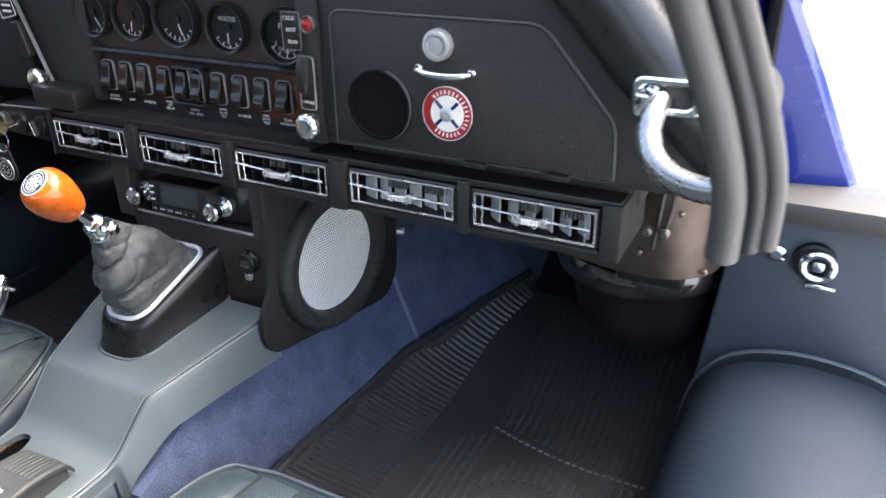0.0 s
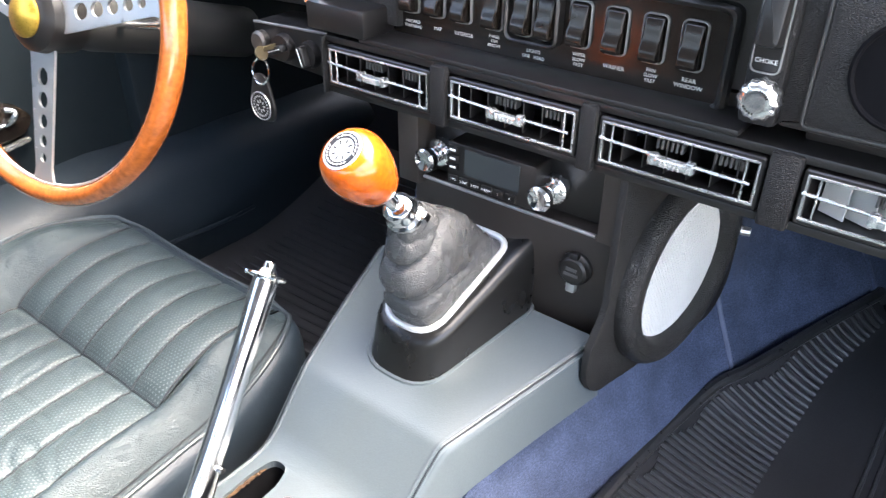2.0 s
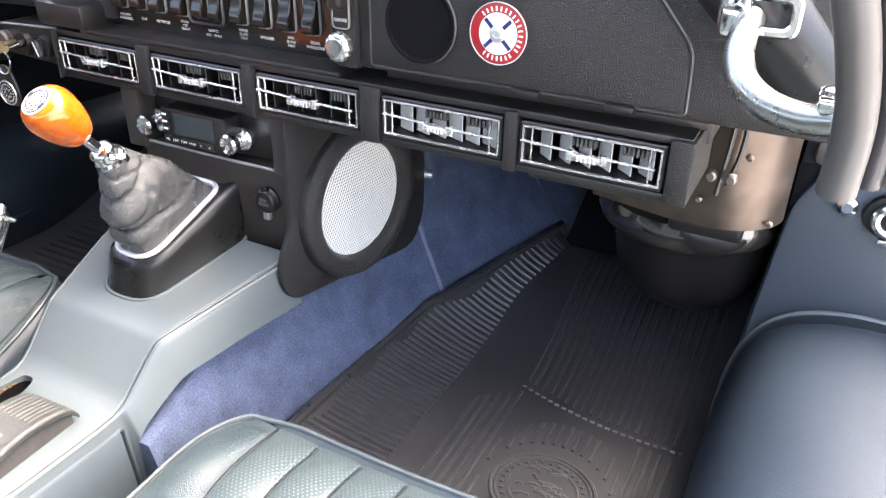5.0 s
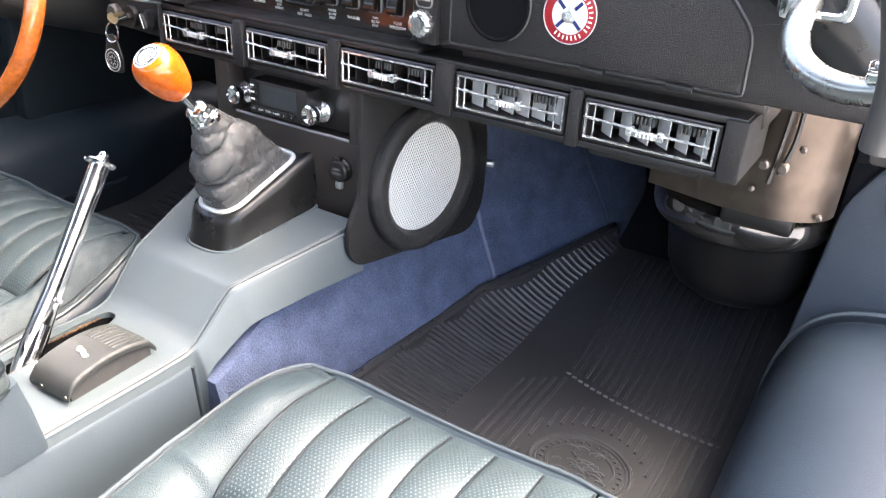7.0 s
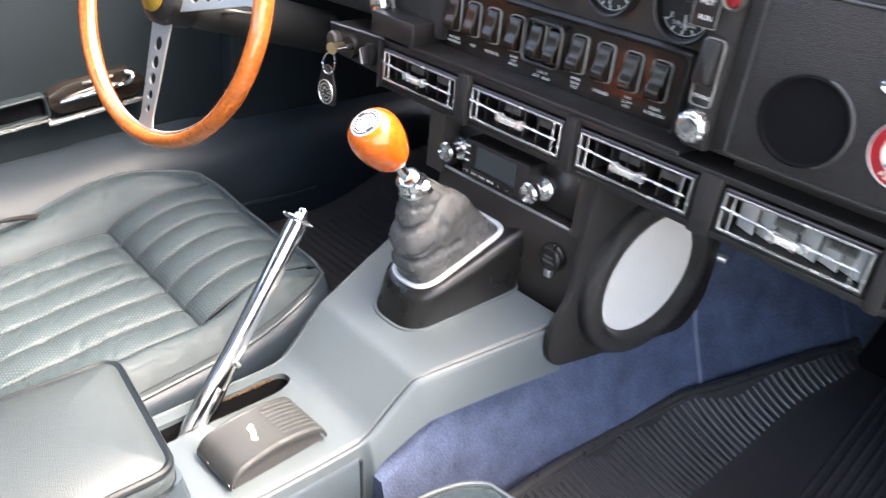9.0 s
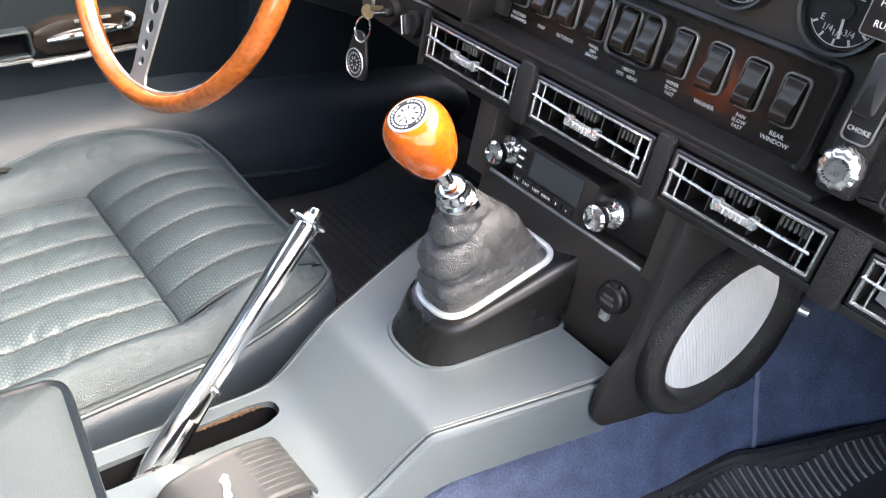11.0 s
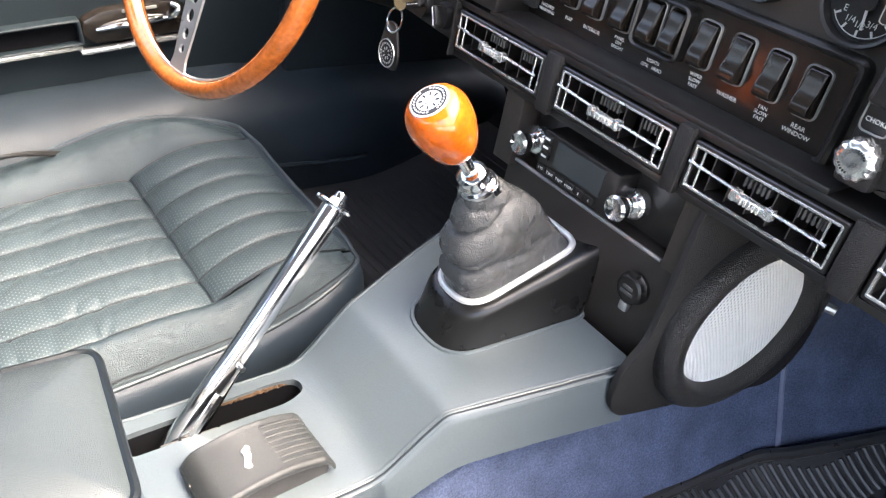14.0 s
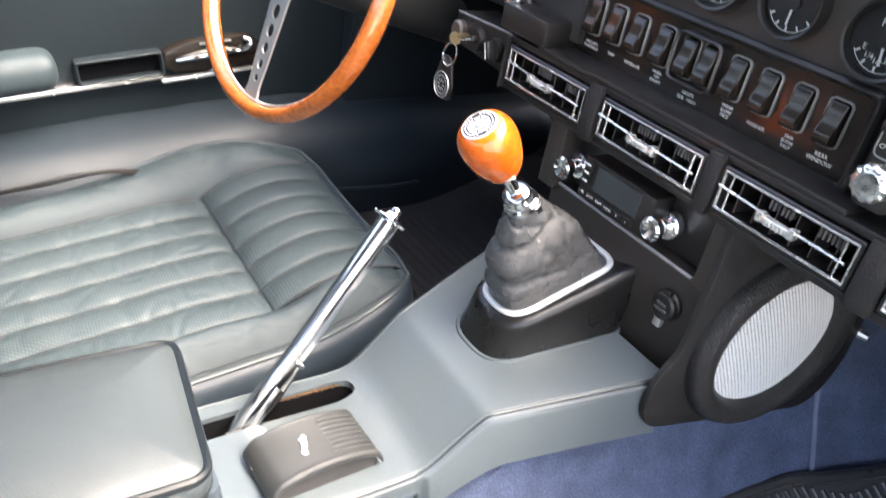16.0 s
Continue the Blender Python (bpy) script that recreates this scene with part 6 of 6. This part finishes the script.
seat_d = make_seat("blue-grey leather driver seat with fluted perforated cushion", -1)
seat_d.matrix_world = pose(-0.4425, 0.49, 0.112)
seat_p = make_seat("blue-grey leather passenger seat with fluted perforated cushion, brightly lit", 1, -0.012, 0.3, 0.018, 0.046)
seat_p.matrix_world = pose(0.397, 0.392, 0.112)

# seat belt webbing and buckle beside the driver seat
belt = thing("seat_belt_buckle", (-0.70, 0.17, 0.1), "dark seat belt buckle with black straps beside the driver seat", "seat belt")
bm = B()
box(bm, (0, 0, 0), (0.03, 0.07, 0.035), 0.008)
part("buckle", bm, PLASTIC, belt)
bm = B()
pts = smooth_path([(0.01, 0.02, 0.01), (0.03, 0.10, 0.03), (0.035, 0.18, 0.045), (0.02, 0.25, 0.03)], 6)
tube(bm, pts, 0.0035, 8)
tube(bm, [p + Vector((0.012, -0.02, 0.006)) for p in pts], 0.003, 8)
part("strap", bm, PLASTIC, belt)

# ==== steering wheel ====
WT, WA = 0.284, 0.15
e1 = Vector((math.cos(WA), math.sin(WA), 0))
fw = Vector((-math.sin(WA), math.cos(WA), 0))
e2 = Vector((0, 0, math.cos(WT))) + fw * math.sin(WT)
e3 = e1.cross(e2)
wheel = thing("steering_wheel", label="wood-rimmed steering wheel with drilled aluminium spokes", category="steering wheel",
              m=Matrix.Translation((-0.432, 0.549, 0.529)) @ Matrix((e1, e2, e3)).transposed().to_4x4())
RW = 0.1905
bm = B()
tube(bm, [(RW * math.cos(a), RW * math.sin(a), 0) for a in [k / 72 * 6.2832 for k in range(72)]], 0.0135, 14, closed=True, flat=0.85)
part("rim", bm, WOOD, wheel, "varnished wooden rim")
bm = B()
tube(bm, [((RW - 0.0112) * math.cos(a), (RW - 0.0112) * math.sin(a), 0) for a in [k / 72 * 6.2832 for k in range(72)]], 0.0028, 6, closed=True)
part("rim_core", bm, ALU, wheel)


def spoke(ang):
    pts = [(0.030, 0.020), (0.10, 0.0165), (0.165, 0.013), (0.179, 0.017)]
    M = Matrix.Rotation(ang, 4, "Z")
    bm = B()
    N = 24
    holes = [(0.062, 0.0085), (0.087, 0.0078), (0.110, 0.0070), (0.132, 0.0060), (0.151, 0.0048)]

    def w(x):
        for (a, wa), (b, wb) in zip(pts, pts[1:]):
            if x <= b:
                return wa + (wb - wa) * (x - a) / (b - a)
        return pts[-1][1]
    xs = [0.030] + [0.5 * (a[0] + b[0]) for a, b in zip(holes, holes[1:])] + [0.166]
    xs = [0.030, 0.048] + xs[1:-1] + [0.163, 0.179]
    for z in (0.0015, -0.0015):
        rows = {}
        for i, (hx, hr) in enumerate(holes):
            a, b = xs[i + 1], xs[i + 2]
            outer = []
            for k in range(N):
                q = 2 * math.pi * k / N
                c, s = math.cos(q), math.sin(q)
                tx = ((b - hx) if c > 0 else (hx - a)) / max(1e-6, abs(c))
                ty = w(hx) / max(1e-6, abs(s))
                t = min(tx, ty)
                x = hx + c * t
                y = s * t
                if ty <= tx:
                    y = math.copysign(w(x), s)
                outer.append(bm.verts.new(M @ Vector((x, y, z))))
            inner = [bm.verts.new(M @ Vector((hx + hr * math.cos(2 * math.pi * k / N) * 1.15, hr * math.sin(2 * math.pi * k / N), z))) for k in range(N)]
            for k in range(N):
                bm.faces.new((outer[k], outer[(k + 1) % N], inner[(k + 1) % N], inner[k]))
            rows[i] = inner
        for a, b in ((xs[0], xs[1]), (xs[-2], xs[-1])):
            bm.faces.new([bm.verts.new(M @ Vector(p)) for p in ((a, -w(a), z), (b, -w(b), z), (b, w(b), z), (a, w(a), z))])
        if z > 0:
            up = rows
        else:
            for i in rows:
                for k in range(N):
                    bm.faces.new((up[i][k], up[i][(k + 1) % N], rows[i][(k + 1) % N], rows[i][k]))
    edge = [0.030, 0.05, 0.08, 0.10, 0.12, 0.14, 0.165, 0.172, 0.179]
    for s in (-1, 1):
        for a, b in zip(edge, edge[1:]):
            bm.faces.new([bm.verts.new(M @ Vector(p)) for p in ((a, s * w(a), 0.0015), (b, s * w(b), 0.0015), (b, s * w(b), -0.0015), (a, s * w(a), -0.0015))])
    return bm


for a in (-90, 12, 168):
    part("spoke", spoke(radians(a)), ALU, wheel, "drilled aluminium spoke")
bm = B()
revolve(bm, [(0.036, -0.03), (0.038, 0.0), (0.036, 0.012), (0.030, 0.018), (0.022, 0.020)], Matrix.Identity(4), 32)
hub = part("hub", bm, PLASTIC, wheel)
bm = B()
revolve(bm, [(0.0225, 0.018), (0.0225, 0.0225), (0.018, 0.026), (0.0, 0.029)], Matrix.Identity(4), 28)
part("horn_button", bm, GOLD, hub, "gold and black horn button")
bm = B()
revolve(bm, [(0.034, -0.30), (0.034, -0.06), (0.030, -0.02)], Matrix.Identity(4), 28)
part("column_shroud", bm, COLUMN, wheel, "dark grey steering column shroud")
bm = B()
cyl(bm, (0.03, 0.0, -0.07), (0.135, 0.012, -0.045), 0.0042, 0.005, 12)
cyl(bm, (0.125, 0.011, -0.047), (0.155, 0.0145, -0.040), 0.0085, 0.0075, 14)
part("indicator_stalk", bm, CHROME, wheel)
# ==== ignition panel, keys ====
ign = thing("ignition_panel", label="black bracket with rotary knobs and key switch beside the vents", category="control panel", m=on_dash(-0.272, 0.481, 0.748))
bm = B()
plate(bm, fillet([(-0.065, -0.020), (0.060, -0.026), (0.060, 0.026), (-0.068, 0.020)], 0.004), Matrix.Identity(4), -0.06, 0.0, 0.0015)
part("bracket", bm, PLASTIC, ign)
bm = B()
tube(bm, [(-0.066, 0.0195, 0), (0.060, 0.0255, 0)], 0.0016, 6)
part("bright_edge", bm, GREYLINE, ign)
for x, r, tilt in ((-0.013, 0.0165, 20), (0.030, 0.0155, -70)):
    bm = B()
    M1 = Matrix.Translation((x, -0.002, 0))
    revolve(bm, [(r, 0), (r, 0.004), (r * 0.92, 0.007), (r * 0.9, 0.009)], M1, 26)
    box(bm, (0, 0, 0.012), (r * 1.5, r * 0.55, 0.014), 0.003, m=M1 @ Matrix.Rotation(radians(tilt), 4, "Z"))
    kb = part("rotary_knob", bm, PLASTIC, ign)
    bm = B()
    box(bm, (0, 0, 0.0195), (r * 1.3, 0.001, 0.0008), m=M1 @ Matrix.Rotation(radians(tilt), 4, "Z"))
    part("pointer_line", bm, WHITE, kb)
bm = B()
revolve(bm, [(0.0125, 0), (0.0125, 0.008), (0.010, 0.011), (0.0, 0.0115)], Matrix.Translation((-0.052, -0.001, 0)), 24)
part("key_barrel", bm, SCREWMETAL, ign, "worn steel key barrel")
keys = thing("car_keys", (-0.286, 0.728, 0.474), "ignition key with ring and black leather badge fob hanging below", "keys")
bm = B()
revolve(bm, [(0.0080, -0.0012), (0.0086, 0.0), (0.0080, 0.0012)], Matrix.Translation((0, -0.016, 0.006)) @ Matrix.Rotation(radians(65), 4, "Y"), 20)
box(bm, (0.0, -0.004, 0.010), (0.0022, 0.018, 0.006), 0.0006)
part("key", bm, BRASS, keys, "dull brass key")
bm = B()
tube(bm, [(0.014 * math.cos(a), -0.020 + 0.003 * math.sin(a), -0.014 + 0.014 * math.sin(a)) for a in [k / 24 * 6.2832 for k in range(24)]], 0.0014, 6, closed=True)
part("ring", bm, CHROME, keys)
FB = Matrix.Translation((-0.003, -0.020, -0.055)) @ DASH
bm = B()
plate(bm, fillet([(-0.010, 0.038), (0.010, 0.038), (0.022, 0.0), (0.018, -0.018), (-0.018, -0.018), (-0.022, 0.0)], 0.009), FB, -0.002, 0.0015, 0.0008)
fob = part("fob", bm, PLASTIC, keys, "black leather fob")
bm = B()
revolve(bm, [(0.0175, 0.001), (0.0175, 0.0028), (0.016, 0.0035), (0.0, 0.0034)], FB, 28)
part("medallion", bm, PLASTIC, fob, "round black and silver medallion")
bm = B()
for k in range(20):
    box(bm, (0, 0, 0), (0.0022, 0.0022, 0.0005), m=FB @ Matrix.Rotation(k / 20 * 6.2832, 4, "Z") @ Matrix.Translation((0.0118, 0, 0.0036)))
for k in range(8):
    box(bm, (0, 0, 0), (0.0036, 0.0018, 0.0005), m=FB @ Matrix.Rotation(k / 8 * 6.2832, 4, "Z") @ Matrix.Translation((0.006, 0, 0.0036)))
tube(bm, [FB @ Vector((0.0165 * math.cos(a), 0.0165 * math.sin(a), 0.0034)) for a in [k / 32 * 6.2832 for k in range(32)]], 0.0009, 5, closed=True)
part("medallion_print", bm, SILVER, fob)
dk = thing("dash_knob", label="small chrome knob on the driver side of the dash", category="knob", m=on_dash(-0.232, 0.548, 0.765))
bm = B()
revolve(bm, [(0.006, 0), (0.006, 0.008), (0.014, 0.011), (0.015, 0.018), (0.012, 0.023), (0, 0.024)], Matrix.Identity(4), 24)
for k in range(8):
    box(bm, (0, 0, 0), (0.005, 0.006, 0.008), 0.001, m=Matrix.Rotation(k / 8 * 6.2832, 4, "Z") @ Matrix.Translation((0.014, 0, 0.0155)))
part("knob", bm, CHROME, dk)
ds = thing("choke_control", label="black slider control on the driver side of the dash", category="control", m=on_dash(-0.262, 0.60, 0.768))
bm = B()
plate(bm, rrect(0.020, 0.05, 0.005), Matrix.Rotation(radians(12), 4, "Z"), 0, 0.012, 0.003)
part("slider", bm, PLASTIC, ds)
tg = thing("switch_label_plate", label="small black plate with white lettering on the driver side", category="label", m=on_dash(-0.285, 0.645, 0.768))
bm = B()
plate(bm, rrect(0.034, 0.034, 0.003), Matrix.Rotation(radians(12), 4, "Z"), 0, 0.004, 0.001)
part("plate", bm, PLASTIC, tg)
bm = B()
ring_plate(bm, rrect(0.033, 0.033, 0.003), rrect(0.031, 0.031, 0.003), Matrix.Rotation(radians(12), 4, "Z"), 0.003, 0.0046)
for k in range(3):
    box(bm, (0.002, 0.008 - 0.008 * k, 0.0043), (0.018, 0.003, 0.0005))
part("lettering_bars", bm, WHITE, tg)
bm = B()
box(bm, (-0.19, 0.76, 0.528), (0.085, 0.05, 0.030), 0.004)
tagged(part("parcel_tray", bm, PLASTIC), "small black open tray beside the switch panel", "tray")

# ==== grab handle ====
grab = thing("grab_handle", (0.62, 0.72, 0.6), "silver grey curved grab handle on chrome brackets", "grab handle")
GH = grab.matrix_world.inverted()
grab.location += Vector((0.030, 0, 0.020))


def gp(name, bm, mt, label=""):
    o = part(name, bm, mt, grab, label)
    o.matrix_parent_inverse = GH
    return o


path = smooth_path([(0.611, 0.720, 0.600), (0.609, 0.703, 0.590), (0.6105, 0.690, 0.575), (0.620, 0.674, 0.561), (0.640, 0.658, 0.5525), (0.665, 0.645, 0.551), (0.687, 0.634, 0.5555)], 6)
bm = B()
tube(bm, path, [0.0105 + 0.001 * math.sin(math.pi * i / (len(path) - 1)) for i in range(len(path))], 16)
gp("tube", bm, HANDLE, "worn silver grey grip")
bm = B()
ring_plate(bm, rrect(0.060, 0.034, 0.010), rrect(0.044, 0.019, 0.006), Matrix.Translation((0.616, 0.722, 0.603)) @ DASH, -0.012, 0.004, 0.002)
box(bm, (0.600, 0.722, 0.597), (0.024, 0.020, 0.026), 0.006)
gp("upper_bracket", bm, CHROME)
bm = B()
box(bm, (0.686, 0.642, 0.566), (0.030, 0.030, 0.010), 0.003)
box(bm, (0.697, 0.640, 0.556), (0.008, 0.024, 0.026), 0.003)
revolve(bm, [(0.008, 0), (0.0075, 0.004), (0.004, 0.006), (0, 0.0065)], Matrix.Translation((0.678, 0.645, 0.570)), 16)
gp("lower_bracket", bm, CHROME)
bm = B()
revolve(bm, [(0.007, 0), (0.0065, 0.004), (0, 0.006)], on_dash(0.6045, 0.607, 0.717), 16)
gp("screw", bm, CHROME)
bm = B()
tube(bm, [path[0] + Vector((0, 0.03, 0.004)), path[0]], 0.009, 12)
gp("stub", bm, CHROME)

# ==== heater blower under the dash ====
blower = thing("heater_blower", (0.6, 1.0, 0.35), "brownish metal heater blower box with black motor bowl below", "heater")
HB = blower.matrix_world.inverted()
blower.location += Vector((0.016, 0, 0.0))


def bp(name, bm, mt, label=""):
    o = part(name, bm, mt, blower, label)
    o.matrix_parent_inverse = HB
    return o


bm = B()
rings = []
for z in (0.362, 0.366, 0.478, 0.486):
    pts = [(0.47, 0.90), (0.565, 0.872)]
    for k in range(15):
        a = radians(-100 + 150 * k / 14)
        pts.append((0.605 + 0.075 * math.cos(a), 0.955 + 0.085 * math.sin(a)))
    pts += [(0.63, 1.2), (0.47, 1.2)]
    rings.append([Vector((x, y, z - 0.10 * (y - 0.93))) for x, y in pts])
loft(bm, rings)
bp("case", bm, TAN, "brownish bare metal case", )
for x, y, z in ((0.636, 0.875, 0.452), (0.595, 0.865, 0.40), (0.668, 0.90, 0.372)):
    bm = B()
    revolve(bm, [(0.0036, -0.003), (0.0034, 0.001), (0.002, 0.002), (0, 0.002)], Matrix.Translation((x, y, z)) @ DASH, 12)
    bp("screw", bm, SCREWMETAL)
bm = B()
for s in (0, 1):
    tube(bm, smooth_path([(0.618 + 0.010 * s, 0.860, 0.515), (0.616 + 0.012 * s, 0.856, 0.465), (0.612 + 0.008 * s, 0.852, 0.415 + 0.012 * s)], 4), 0.0028, 6)
bp("cable", bm, PLASTIC)
for x in (0.604, 0.624):
    bm = B()
    revolve(bm, [(0.006, -0.002), (0.006, 0.006), (0.004, 0.008), (0, 0.008)], Matrix.Translation((x, 0.852, 0.436)) @ DASH, 10)
    bp("cable_nut", bm, SCREWMETAL)
bm = B()
MBL = Matrix.Translation((0.56, 1.07, -0.005))
revolve(bm, [(0.09, 0.336), (0.110, 0.334), (0.119, 0.327), (0.122, 0.316), (0.1215, 0.304), (0.118, 0.293), (0.111, 0.286), (0.09, 0.280)], MBL, 48)
bp("motor_ring", bm, RINGGLOSS, "glossy black motor ring")
bm = B()
revolve(bm, [(0.108, 0.285), (0.108, 0.262), (0.106, 0.225), (0.100, 0.190), (0.088, 0.164), (0.070, 0.152), (0.0, 0.148)], Matrix.Translation((0.568, 1.095, 0.012)), 48)
bp("motor_bowl", bm, BOWLBLACK)
bm = B()
box(bm, (0.600, 0.94, 0.340), (0.085, 0.03, 0.026), 0.006)
bp("terminal_block", bm, PLASTIC)

# ==== outdoors ====
bm = B()
sheet(bm, lambda u, v: Vector((-300 + 600 * u, -300 + 600 * v, -0.42)), 30, 30)
tagged(part("ground", bm, CONCRETE), "pale sunlit concrete ground outside the car", "ground", kind="structure")


def bush(x, y, s, seed):
    random.seed(seed)
    root = thing("bush", (x, y, -0.42), "leafy green bush beyond the pale ground", "bush")
    bm = B()
    for k in range(7):
        a = random.uniform(0, 6.28)
        tip = Vector((math.cos(a) * 0.5, math.sin(a) * 0.5, 1.2)) * s
        tube(bm, smooth_path([(0, 0, 0), tip * 0.5 + Vector((0, 0, 0.1)), tip], 4), [0.05 * s * (1 - i / 9) + 0.008 for i in range(9)], 6)
    part("stems", bm, BARK, root)
    vs, fs = [], []
    for k in range(3200):
        d = Vector((random.gauss(0, 1), random.gauss(0, 1), random.gauss(0, 0.9))).normalized() * (random.random() ** 0.4)
        c = Vector((d.x * 0.9, d.y * 0.9, 1.0 + d.z * 0.95)) * s * (1 + 0.25 * noise.noise(d * 2.3 + Vector((seed, 0, 0))))
        e = Euler((random.uniform(0, 6.3), random.uniform(0, 6.3), random.uniform(0, 6.3))).to_matrix()
        l = random.uniform(0.035, 0.075) * s
        i = len(vs)
        vs += [c + e @ Vector(p) for p in ((-l, 0, 0), (0, -l * 0.45, 0.01), (l, 0, 0), (0, l * 0.45, 0.01))]
        fs.append((i, i + 1, i + 2, i + 3))
    me = bpy.data.meshes.new("leaves")
    me.from_pydata(vs, [], fs)
    me.materials.append(LEAF)
    o = new("leaves", me)
    o.parent = root
    tagged(o, kind="stuff")


for x, y, s, seed in ((2.6, 8.0, 1.0, 1), (4.4, 9.5, 1.3, 2), (6.4, 9.0, 1.1, 3), (3.6, 11.5, 1.5, 4)):
    bush(x, y, s, seed)
